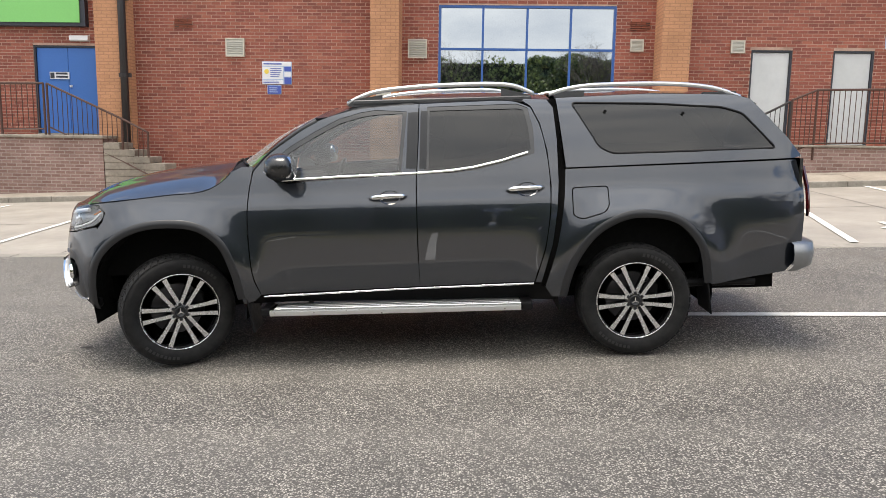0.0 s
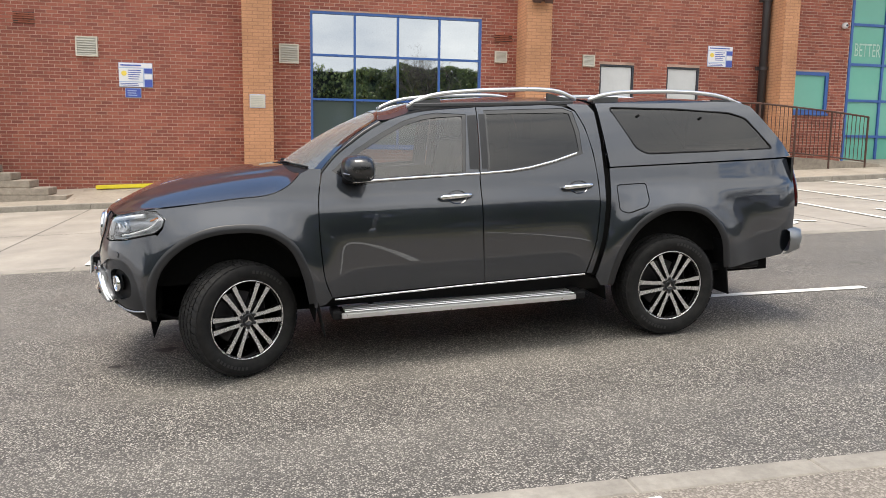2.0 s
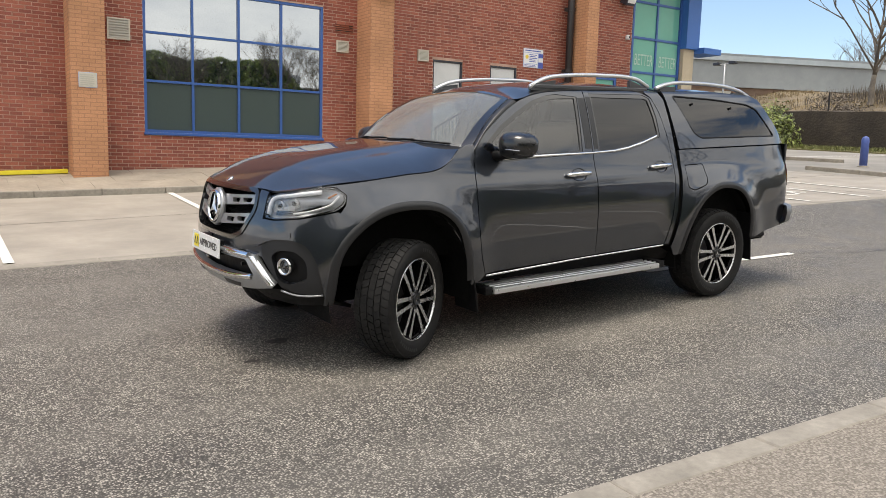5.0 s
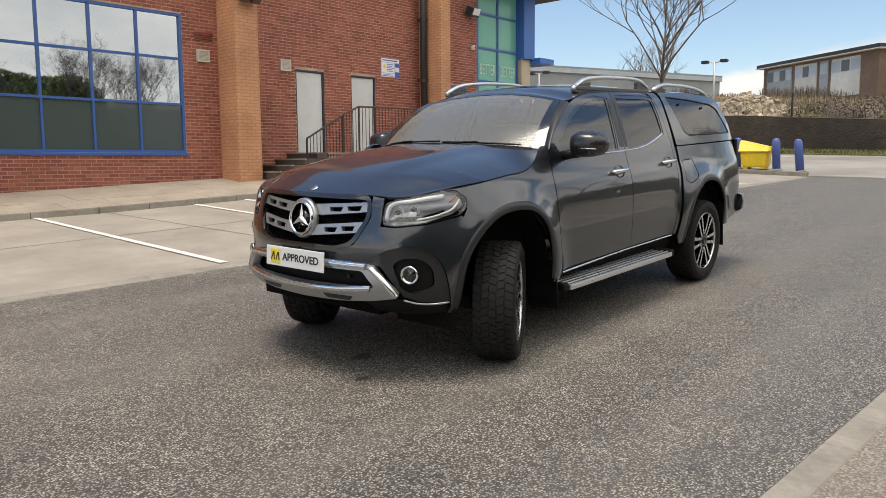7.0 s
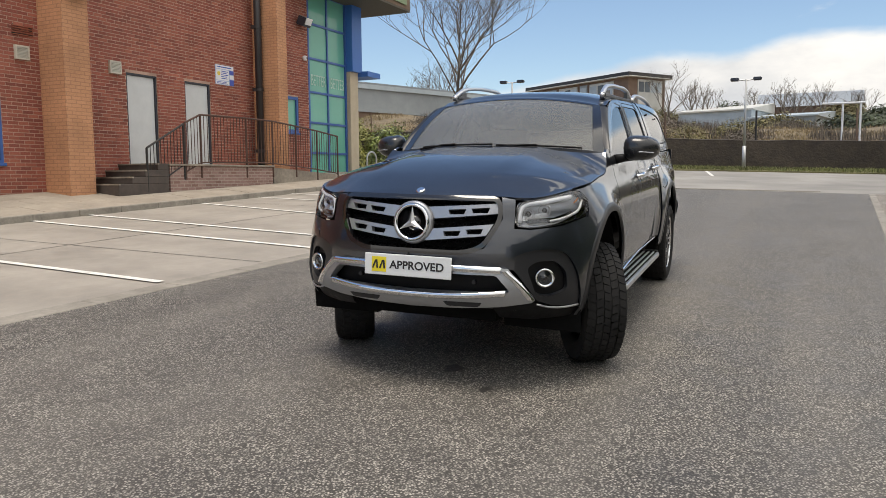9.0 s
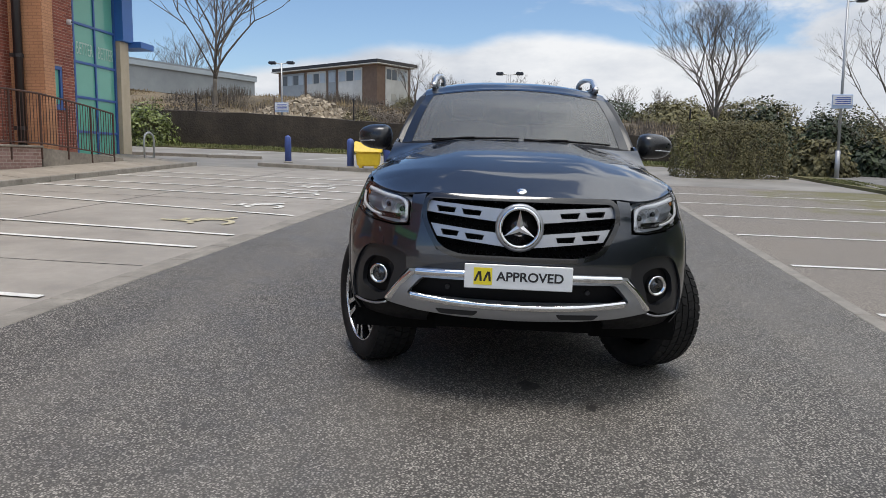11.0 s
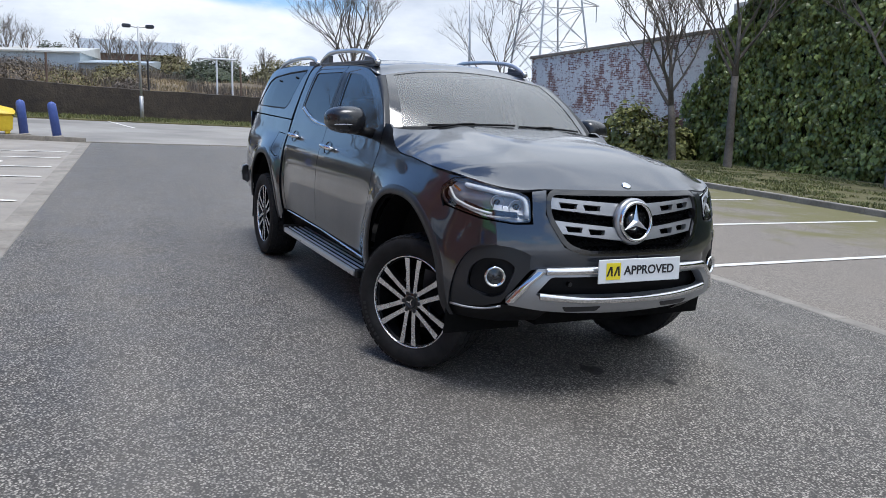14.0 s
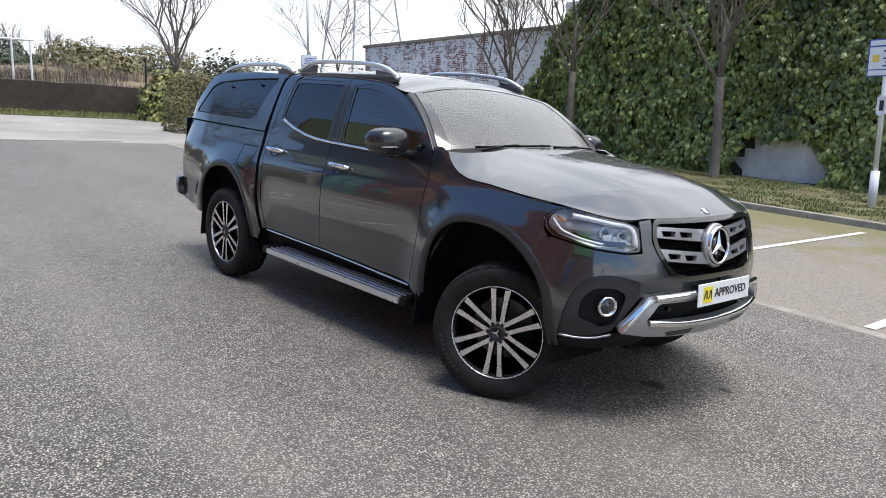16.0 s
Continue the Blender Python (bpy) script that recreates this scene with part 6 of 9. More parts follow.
    mapped("rim", [lp, inset(lp, 0.006)], skin_fn(0.001), GLOSSBLACK, hl, 0.04, 0.02)
    bm = bmesh.new()
    line = arc_pts([(0.616, 0.938), (0.620, 0.99), (0.640, 1.026), (0.78, 1.050), (0.90, 1.064), (1.03, 1.074)], 24)
    tube(bm, [skin(sg * a, z, -0.016) for a, z in line], 0.014, 8)
    part("light_strip", bm, LAMPWHITE, hl, "white daytime light strip", True)
    for yy, zz, r in ((0.655, 0.983, 0.036), (0.745, 1.003, 0.033)):
        q = skin(sg * VY(yy), zz, -0.045)
        bm = bmesh.new()
        lathe(bm, [(0.0, -0.02), (r * 0.6, -0.012), (r, 0.012), (r * 1.08, 0.012), (r * 1.1, -0.02)], 20, Matrix.Translation(q) @ Vector((-1, sg * 0.35, 0)).to_track_quat("Z", "Y").to_matrix().to_4x4())
        part("reflector", bm, LAMPCHROME, hl, "", True)
        bm = bmesh.new()
        lathe(bm, [(r * 0.52, -0.012), (r * 0.45, 0.004), (r * 0.25, 0.012), (0.0, 0.014)], 16, Matrix.Translation(q) @ Vector((-1, sg * 0.35, 0)).to_track_quat("Z", "Y").to_matrix().to_4x4())
        part("projector", bm, GLOSSBLACK, hl, "dark projector lens", True)
    bm = bmesh.new()
    for k in range(4):
        yk = 0.600 + 0.040 * k
        a0, a1 = sg * VY(yk), sg * VY(yk + 0.036)
        q = [skin(a0, 0.946 + 0.006 * k, -0.03), skin(a1, 0.949 + 0.006 * k, -0.03), skin(a1, 0.975 + 0.006 * k, -0.042), skin(a0, 0.972 + 0.006 * k, -0.042)]
        bm.faces.new([bm.verts.new(p) for p in q])
    part("led_step", bm, LAMPCHROME, hl)
    bm = bmesh.new()
    line = arc_pts([(0.82, 0.948), (0.93, 0.962), (1.02, 0.982), (1.08, 1.000), (1.14, 1.050)], 14)
    tube(bm, [skin(sg * a, z, -0.016) for a, z in line], 0.0075, 6)
    part("light_strip", bm, LAMPWHITE, hl, "white daytime light strip", True)
    bm = bmesh.new()
    line = arc_pts([(1.075, 1.040), (1.10, 1.050), (1.13, 1.062)], 8)
    tube(bm, [skin(sg * a, z, -0.030) for a, z in line], 0.0055, 6)
    part("side_marker", bm, LAMPAMBER, hl, "amber side marker", True)
    mapped("bezel", [[(sg * a, z) for a, z in ((0.668, 0.934), (0.86, 0.940), (1.04, 0.978), (1.02, 0.998), (0.86, 0.966), (0.672, 0.962))]], skin_fn(-0.026), GLOSSBLACK, hl, 0.04, 0.0)
    # washer cover
    wc = [(sg * VY(0.752), 0.846), (sg * VY(0.700), 0.846), (sg * VY(0.700), 0.806), (sg * VY(0.752), 0.812)]
    mapped("washer_cover", [rounded(wc, 0.008, 2)], skin_fn(0.0035), PAINT, pickup, 0.05, 0.006)
    # lower lip under the cheek
    lip = [(sg * VY(0.68), 0.500), (sg * VY(0.76), 0.484), (sg * 1.02, 0.474), (sg * V(-0.44), 0.47), (sg * V(-0.455), 0.41), (sg * VY(0.70), 0.385), (sg * VY(0.50), 0.40), (sg * VY(0.46), 0.47)]
    mapped("lower_lip", [lip], skin_fn(-0.03), BLACKPLASTIC, pickup, 0.05, 0.03)
    bm = bmesh.new()
    tube(bm, [skin(sg * a, z, -0.008) for a, z in arc_pts([(0.725, 0.496), (0.80, 0.478), (0.90, 0.472), (1.018, 0.480)], 10)], 0.006, 6)
    part("lip_trim", bm, SILVERPLASTIC, pickup, "thin silver lip trim", True)

# grille
grille = new("grille")
grille.parent = pickup
tagged(grille, "black grille with two silver slatted bars")
mapped("mesh_backing", [GRILLE], skin_fn(-0.065), INNER, grille, 0.08, 0.0)
mapped("surround", [inset(GRILLE, -0.014), inset(GRILLE, 0.012)], skin_fn(0.006), GLOSSBLACK, grille, 0.05, 0.06)
bm = bmesh.new()
for i in range(9):
    z = 0.80 + 0.032 * i
    half = float(np.interp(z, [0.78, 0.815, 0.965, 1.07], [0.28, 0.40, 0.49, 0.49]))
    n = int(half * 2 / 0.034)
    for k in range(n):
        y = -half + 0.034 * (k + (0.5 if i % 2 else 0.0))
        p = skin(VY(y), z, -0.045)
        bmesh.ops.create_cone(bm, segments=6, radius1=0.011, radius2=0.006, depth=0.02, matrix=Matrix.Translation(p) @ Matrix.Rotation(radians(90), 4, "Y"))
tagged(part("honeycomb", bm, BLACKPLASTIC, grille), kind="stuff")
for sg in (-1, 1):
    for z0, z1, z2, z3, ya, yb in ((1.032, 0.972, 1.030, 0.968, 0.07, 0.486), (0.925, 0.862, 0.898, 0.848, 0.07, 0.462)):
        if z0 > 1:
            outer = [(sg * VY(ya), 1.018), (sg * VY(yb), 1.044), (sg * VY(yb + 0.002), 0.990), (sg * VY(ya), 0.952)]
            slots = ((0.20, 0.305, 0.994), (0.335, 0.44, 1.003))
        else:
            outer = [(sg * VY(ya), 0.898), (sg * VY(yb), 0.934), (sg * VY(yb - 0.040), 0.872), (sg * VY(ya), 0.836)]
            slots = ((0.18, 0.28, 0.877), (0.31, 0.405, 0.890))
        holes = []
        for a, b, zc in slots:
            holes.append([(sg * VY(a), zc + 0.012), (sg * VY(b), zc + 0.019), (sg * VY(b - 0.012), zc - 0.010), (sg * VY(a + 0.008), zc - 0.013)])
        mapped("bar", [outer] + holes, skin_fn(-0.012), SILVERPLASTIC, grille, 0.04, 0.03, "silver slotted grille bar")
emblem = new("emblem")
emblem.parent = pickup
tagged(emblem, "chrome ring with three plain spokes")
aim = Matrix.Translation((-0.836, 0.004, 0.934)) @ Matrix.Rotation(radians(-90 + 7), 4, "Y") @ Matrix.Diagonal((0.88, 0.88, 0.7, 1.0))
bm = bmesh.new()
lathe(bm, [(0.098, 0.0), (0.101, 0.014), (0.110, 0.018), (0.118, 0.012), (0.119, -0.055), (0.098, -0.055)], 48, aim, True)
part("ring", bm, CHROME, emblem, "", True)
bm = bmesh.new()
lathe(bm, [(0.116, -0.004), (0.128, -0.008), (0.136, -0.020), (0.138, -0.05), (0.116, -0.05)], 48, aim, True)
part("collar", bm, SILVERPLASTIC, emblem, "silver collar joining the grille bars", True)
bm = bmesh.new()
lathe(bm, [(0.0, -0.008), (0.099, -0.012)], 40, aim)
part("dish", bm, GLOSSBLACK, emblem, "", True)
for k in range(3):
    bm = bmesh.new()
    a = radians(120 * k)
    up_, si = Vector((math.cos(a), math.sin(a), 0)), Vector((-math.sin(a), math.cos(a), 0))
    tip, l, r, b_ = up_ * 0.100, si * 0.021 + up_ * 0.004, -si * 0.021 + up_ * 0.004, -up_ * 0.02
    hi = Vector((0, 0, 0.020))
    vs = [bm.verts.new(aim @ p) for p in (tip + Vector((0, 0, 0.002)), l, r, hi)]
    for f in ((0, 1, 3), (0, 3, 2)):
        bm.faces.new([vs[i] for i in f])
    bmesh.ops.recalc_face_normals(bm, faces=bm.faces[:])
    part("spoke", bm, SATINALU, emblem)

# chrome guard and skid plate
guard = new("bumper_guard")
guard.parent = pickup
tagged(guard, "chrome bumper guard over a silver skid plate")
OUT = [(VY(-0.541), 0.700), (VY(-0.402), 0.712), (VY(0), 0.716), (VY(0.402), 0.712), (VY(0.541), 0.700), (VY(0.575), 0.655), (VY(0.671), 0.528), (VY(0.656), 0.512), (VY(0.498), 0.486), (VY(0.30), 0.470), (VY(0), 0.462), (VY(-0.30), 0.470), (VY(-0.498), 0.486), (VY(-0.656), 0.512), (VY(-0.671), 0.528), (VY(-0.575), 0.655)]
INN = rounded([(VY(-0.479), 0.664), (VY(0), 0.668), (VY(0.479), 0.664), (VY(0.551), 0.575), (VY(0.498), 0.556), (VY(0), 0.546), (VY(-0.498), 0.556), (VY(-0.551), 0.575)], 0.02, 3)
mapped("frame", [OUT, INN], lambda v, z: skin(v, z, 0.012 + 0.016 * math.sin(min(1, max(0, (z - 0.46) / 0.26)) * math.pi)), SILVERPLASTIC, guard, 0.03, 0.05, "silver guard frame")
for pts in ([(VY(-0.503), 0.690), (VY(0), 0.700), (VY(0.503), 0.690)], [(VY(-0.527), 0.566), (VY(-0.3), 0.545), (VY(0), 0.538), (VY(0.3), 0.545), (VY(0.527), 0.566)]):
    bm = bmesh.new()
    rows = []
    for v, z in arc_pts(pts, 40):
        rows.append([bm.verts.new(skin(v, z + dz, o)) for dz, o in ((-0.019, 0.020), (-0.012, 0.036), (0.012, 0.038), (0.019, 0.022))])
    for a, b in zip(rows, rows[1:]):
        for k in range(3):
            bm.faces.new((a[k], a[k + 1], b[k + 1], b[k]))
    bmesh.ops.recalc_face_normals(bm, faces=bm.faces[:])
    part("chrome_bar", bm, CHROME, guard, "bright chrome bar", True)
for sg in (-1, 1):
    bm = bmesh.new()
    rows = []
    for v, z in arc_pts([(sg * VY(0.522), 0.690), (sg * VY(0.575), 0.640), (sg * VY(0.656), 0.530)], 10):
        rows.append([bm.verts.new(skin(v + sg * dv, z, o)) for dv, o in ((-0.030, 0.020), (-0.018, 0.036), (0.010, 0.034), (0.022, 0.010))])
    for a, b in zip(rows, rows[1:]):
        for k in range(3):
            bm.faces.new((a[k], a[k + 1], b[k + 1], b[k]))
    bmesh.ops.recalc_face_normals(bm, faces=bm.faces[:])
    part("chrome_corner", bm, CHROME, guard, "bright chrome corner", True)
mapped("lower_grille", [[(p[0] * 1.02, p[1]) for p in INN]], skin_fn(-0.05), BLACKPLASTIC, guard, 0.08, 0.0)
for y in (-0.36, 0.36):
    bm = bmesh.new()
    p = skin(VY(y), 0.615, -0.045)
    tube(bm, [p, p + Vector((-0.016, 0, 0))], 0.012, 10)
    part("parking_sensor", bm, SATIN, guard)
for y in (-0.30, 0.30):
    rec = [(VY(y - 0.11), 0.510), (VY(y + 0.11), 0.510), (VY(y + 0.085), 0.482), (VY(y - 0.085), 0.482)]
    mapped("recess", [rounded(rec, 0.01, 2)], lambda v, z: skin(v, z, 0.022), SATIN, guard, 0.06, 0.0)
mapped("upper_band", [[(VY(-0.575), 0.756), (VY(-0.50), 0.772), (VY(0.50), 0.772), (VY(0.575), 0.756), (VY(0.575), 0.690), (VY(-0.575), 0.690)]], skin_fn(-0.012), PAINT, pickup, 0.06, 0.0)
patch("undertray", lambda a, b: Vector((-0.70 + 0.46 * a, (2 * b - 1) * (0.56 + 0.14 * a), 0.455 - 0.12 * a)), 6, 8, BLACKPLASTIC, pickup, 0.02)

# plate
plate = new("number_plate")
plate.parent = pickup
tagged(plate, "white show plate with black lettering and a yellow square")
PM = Matrix.Translation((-0.902, 0.002, 0.698)) @ Matrix.Rotation(radians(-90), 4, "Z") @ Matrix.Rotation(radians(90 - 4), 4, "X")
bm = boxed(-0.264, 0.264, -0.060, 0.060, -0.004, 0.004, bevel=0.003)
bmesh.ops.transform(bm, matrix=PM, verts=bm.verts[:])
part("panel", bm, PLATEWHITE, plate)
bm = boxed(-0.20, 0.20, -0.045, 0.045, -0.05, -0.006)
bmesh.ops.transform(bm, matrix=PM, verts=bm.verts[:])
part("holder", bm, BLACKPLASTIC, plate)
bm = boxed(-0.218, -0.128, -0.042, 0.042, 0.004, 0.0055)
bmesh.ops.transform(bm, matrix=PM, verts=bm.verts[:])
part("yellow_square", bm, PLATEYELLOW, plate)
bm = bmesh.new()
for cx in (-0.194, -0.150):
    for lean_ in (-1, 1):
        a, b = Vector((cx + lean_ * 0.0145 - 0.003, -0.024, 0.0062)), Vector((cx + lean_ * 0.002 + 0.004, 0.024, 0.0062))
        w = Vector((0.0055, 0, 0))
        bm.faces.new([bm.verts.new(PM @ p) for p in (a - w, a + w, b + w, b - w)])
bmesh.ops.recalc_face_normals(bm, faces=bm.faces[:])
part("mark", bm, PLATEBLACK, plate, "two plain black peaked shapes")
cu = bpy.data.curves.new("lettering", "FONT")
cu.body, cu.size, cu.align_x, cu.align_y, cu.offset, cu.extrude = "APPROVED", 0.078, "LEFT", "CENTER", 0.0018, 0.0006
tmp = bpy.data.objects.new("lettering", cu)
scene.collection.objects.link(tmp)
me = bpy.data.meshes.new_from_object(tmp.evaluated_get(bpy.context.evaluated_depsgraph_get()))
bpy.data.objects.remove(tmp)
wide = max(v.co.x for v in me.vertices) - min(v.co.x for v in me.vertices)
me.transform(PM @ Matrix.Translation((-0.106, 0.0, 0.0052)) @ Matrix.Diagonal((0.328 / wide, 0.80, 1, 1)))
me.materials.append(PLATEBLACK)
ob = new("lettering", me)
ob.parent = plate
tagged(ob, "black letters reading APPROVED")

# door mirrors
for sg in (-1, 1):
    mi = new("door_mirror")
    mi.parent = pickup
    bm = bmesh.new()
    bmesh.ops.create_uvsphere(bm, u_segments=24, v_segments=14, radius=1.0)
    for v in bm.verts:
        x, y, z = v.co
        sx = 0.120 if x < 0 else 0.068
        q = Vector((sx * math.copysign(abs(x) ** 0.8, x), 0.122 * math.copysign(abs(y) ** 0.72, y), (0.086 - 0.016 * (y * sg)) * math.copysign(abs(z) ** 0.72, z)))
        v.co = Vector((0.875, sg * 0.978, 1.330)) + q + Vector((q.y * sg * 0.18, 0, -0.10 * q.y * sg * 0))
    part("cap", bm, plain("dark_mirror_cap", (0.018, 0.019, 0.022), 0.28, 0.2, 0.5) if sg < 0 else bpy.data.materials["dark_mirror_cap"], mi, "dark mirror cap", True)
    bm = bmesh.new()
    bmesh.ops.create_uvsphere(bm, u_segments=20, v_segments=10, radius=1.0)
    for v in bm.verts:
        x, y, z = v.co
        v.co = Vector((0.915, sg * 0.978, 1.327)) + Vector((0.045 * x, 0.108 * math.copysign(abs(y) ** 0.7, y), 0.078 * math.copysign(abs(z) ** 0.7, z)))
    part("glass", bm, CHROME, mi, "mirror glass", True)
    bm = bmesh.new()
    tube(bm, [(0.80, sg * 0.80, 1.250), (0.83, sg * 0.86, 1.262), (0.87, sg * 0.93, 1.268)], [0.036, 0.030, 0.026], 10)
    part("foot", bm, BLACKPLASTIC, mi, "", True)
    bm = bmesh.new()
    tube(bm, [(0.786, sg * 1.070, 1.300), (0.758, sg * 1.01, 1.304), (0.760, sg * 0.93, 1.306)], 0.004, 6)
    part("repeater", bm, SILVERPLASTIC, mi)

# roof rails
RAILGREY = plain("dark_grey_rail_foot", (0.07, 0.072, 0.078), 0.4)


def rail(parent, pts, sg, label):
    r = new("roof_rail")
    r.parent = parent
    tagged(r, label)
    bm = bmesh.new()
    line = arc_pts(pts, 40)
    rows = []
    for k, (x, z) in enumerate(line):
        y = sg * (0.605 - 0.02 * math.sin(math.pi * k / 40))
        rows.append([bm.verts.new((x, y + sg * dy, z + dz)) for dy, dz in ((0.016, -0.018), (0.020, 0.0), (0.010, 0.011), (-0.010, 0.011), (-0.018, 0.0), (-0.014, -0.018))])
    for a, b in zip(rows, rows[1:]):
        for k in range(6):
            bm.faces.new((a[k], a[(k + 1) % 6], b[(k + 1) % 6], b[k]))
    bm.faces.new(rows[0])
    bm.faces.new(rows[-1])
    bmesh.ops.recalc_face_normals(bm, faces=bm.faces[:])
    part("rail", bm, SATINALU, r, "", True)
    return r


for sg in (-1, 1):
    r = rail(pickup, [(1.262, 1.728), (1.34, 1.765), (1.44, 1.797), (1.668, 1.822), (1.972, 1.832), (2.276, 1.829), (2.40, 1.812), (2.522, 1.760)], sg, "satin silver roof rail")
    for x0, x1 in ((1.27, 1.50), (2.30, 2.50)):
        bm = bmesh.new()
        vs, _ = box(bm, x0, x1, sg * 0.605 - 0.016, sg * 0.605 + 0.016, 1.70, 1.80 if x0 > 2 else 1.775)
        for v in vs:
            if v.co.z > 1.74 and ((x0 < 2 and v.co.x < 1.3) or (x0 > 2 and v.co.x > 2.45)):
                v.co.z = 1.745
        part("foot", bm, RAILGREY, r)
    part("rail_base", boxed(1.30, 2.50, sg * 0.605 - 0.022, sg * 0.605 + 0.022, 1.715, 1.744, bevel=0.006), RAILGREY, r)
    c = rail(canopy, [(2.625, 1.752), (2.70, 1.775), (2.78, 1.791), (2.963, 1.806), (3.305, 1.805), (3.60, 1.786), (3.76, 1.757), (3.915, 1.700)], sg, "satin silver canopy rail")
    bm = bmesh.new()
    box(bm, 2.66, 2.86, sg * 0.60 - 0.016, sg * 0.60 + 0.016, 1.72, 1.765)
    part("foot", bm, RAILGREY, c)
    bm = bmesh.new()
    box(bm, 3.66, 3.88, sg * 0.60 - 0.016, sg * 0.60 + 0.016, 1.69, 1.735)
    part("foot", bm, RAILGREY, c)

# running boards
for sg in (-1, 1):
    st = new("running_board")
    st.parent = pickup
    tagged(st, "silver running board with black ribbed tread")
    y0, y1 = sg * 0.72, sg * 0.925
    ya, yb = min(y0, y1), max(y0, y1)
    part("tread", boxed(0.70, 2.42, ya, yb, 0.348, 0.374, bevel=0.008), INNER, st)
    for k in range(4):
        y = sg * (0.760 + 0.044 * k)
        part("rib", boxed(0.74, 2.40, y - 0.0080, y + 0.0080, 0.372, 0.384, bevel=0.003), SATINALU, st)
    yo = sg * 0.934
    bm = boxed(0.715, 2.392, min(yo - sg * 0.022, yo + sg * 0.006), max(yo - sg * 0.022, yo + sg * 0.006), 0.340, 0.380, bevel=0.010, seg=2)
    part("edge_trim", bm, SATINALU, st, "bright aluminium edge")
    for xa, xb in ((0.655, 0.714), (2.393, 2.470)):
        part("end_cap", boxed(xa, xb, ya, yb + (0.006 if sg > 0 else 0) - (0.006 if sg < 0 else 0), 0.335, 0.392, bevel=0.014, seg=2), BLACKPLASTIC, st)
    for x in (0.95, 1.6, 2.25):
        bm = bmesh.new()
        tube(bm, [(x, sg * 0.55, 0.46), (x, sg * 0.70, 0.35), (x, sg * 0.80, 0.345)], 0.02, 8)
        part("bracket", bm, BLACKPLASTIC, st)
    # mud flaps
    for x, top, bot, lean_ in ((3.600, 0.70, 0.272, 0.055), (0.545, 0.56, 0.225, 0.05)):
        bm = bmesh.new()
        vs, _ = box(bm, x, x + 0.012, sg * 0.66 if sg > 0 else -0.915, 0.915 if sg > 0 else -0.66, bot, top)
        for v in vs:
            v.co.x += lean_ * (1 - (v.co.z - bot) / (top - bot))
        bmesh.ops.bevel(bm, geom=bm.edges[:], offset=0.004, segments=1, affect="EDGES")
        part("mud_flap", bm, BLACKPLASTIC, pickup)

# tail
patch("tailgate", lambda a, b: Vector((4.272 + 0.022 * (1 - (2 * b - 1) ** 2), (2 * b - 1) * 0.80, 1.285 - 0.62 * a)), 8, 12, PAINT, pickup, 0.02)
for sg in (-1, 1):
    mapped("tail_light", [flankpoly([(4.298, 1.235), (4.315, 1.23), (4.335, 1.10), (4.335, 0.93), (4.322, 0.90), (4.320, 1.10)], sg)], skin_fn(0.004), TAILRED, pickup, 0.05, 0.02, "red tail lamp")
bm = bmesh.new()
rows = []
plan = arc_pts([(4.20, -0.905), (4.25, -0.903), (4.33, -0.87), (4.395, -0.76), (4.42, -0.4), (4.425, 0.0), (4.42, 0.4), (4.395, 0.76), (4.33, 0.87), (4.25, 0.903), (4.20, 0.905)], 40)
for k, (x, y) in enumerate(plan):
    (xa, ya), (xb, yb) = plan[max(k - 1, 0)], plan[min(k + 1, 40)]
    n = Vector((yb - ya, xa - xb, 0)).normalized()
    rows.append([bm.verts.new((x + n.x * o, y + n.y * o, z)) for o, z in ((-0.08, 0.742), (-0.012, 0.722), (0.0, 0.66), (-0.014, 0.575), (-0.09, 0.53))])
for a, b in zip(rows, rows[1:]):
    for k in range(4):
        bm.faces.new((a[k], a[k + 1], b[k + 1], b[k]))
bmesh.ops.recalc_face_normals(bm, faces=bm.faces[:])
part("rear_bumper", bm, RIBALU, pickup, "bright silver rear bumper", True)
part("tow_bar", boxed(4.05, 4.22, -0.5, 0.5, 0.44, 0.50, bevel=0.01), BLACKPLASTIC, pickup)

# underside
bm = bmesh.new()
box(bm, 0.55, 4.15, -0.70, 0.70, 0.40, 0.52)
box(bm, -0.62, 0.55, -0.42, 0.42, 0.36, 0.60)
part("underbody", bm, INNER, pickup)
part("front_axle", boxed(-0.05, 0.05, -0.66, 0.66, 0.32, 0.40), BLACKPLASTIC, pickup)
bm = bmesh.new()
tube(bm, [(3.15, -0.72, 0.372), (3.15, 0.72, 0.372)], 0.05, 10)
part("rear_axle", bm, BLACKPLASTIC, pickup)
bm = bmesh.new()
tube(bm, [(3.42, -0.80, 0.47), (3.98, -0.80, 0.47)], 0.03, 8)
part("exhaust", bm, BLACKPLASTIC, pickup)
for sg in (-1, 1):
    bm = bmesh.new()
    box(bm, -0.60, -0.44, min(sg * 0.30, sg * 0.64), max(sg * 0.30, sg * 0.64), 0.42, 0.90)
    part("bumper_liner", bm, INNER, pickup)
    # dark ceramic band round the screen
    def band(a, b, sg=sg):
        t0, t1 = (1.0, 0.955) if sg > 0 else (0.0, 0.045)
        return windscreen(a, t0 + (t1 - t0) * b) + Vector((-0.003, 0, 0.003))
    patch("screen_band", band, 16, 2, GLOSSBLACK, pickup)
patch("screen_band", lambda a, b: windscreen(0.955 + 0.045 * a, b) + Vector((-0.003, 0, 0.003)), 2, 24, GLOSSBLACK, pickup)
# engine bay and load floor closed off
bm = bmesh.new()
box(bm, -0.55, 0.50, -0.70, 0.70, 0.60, 1.04)
part("engine_cover", bm, INNER, pickup)
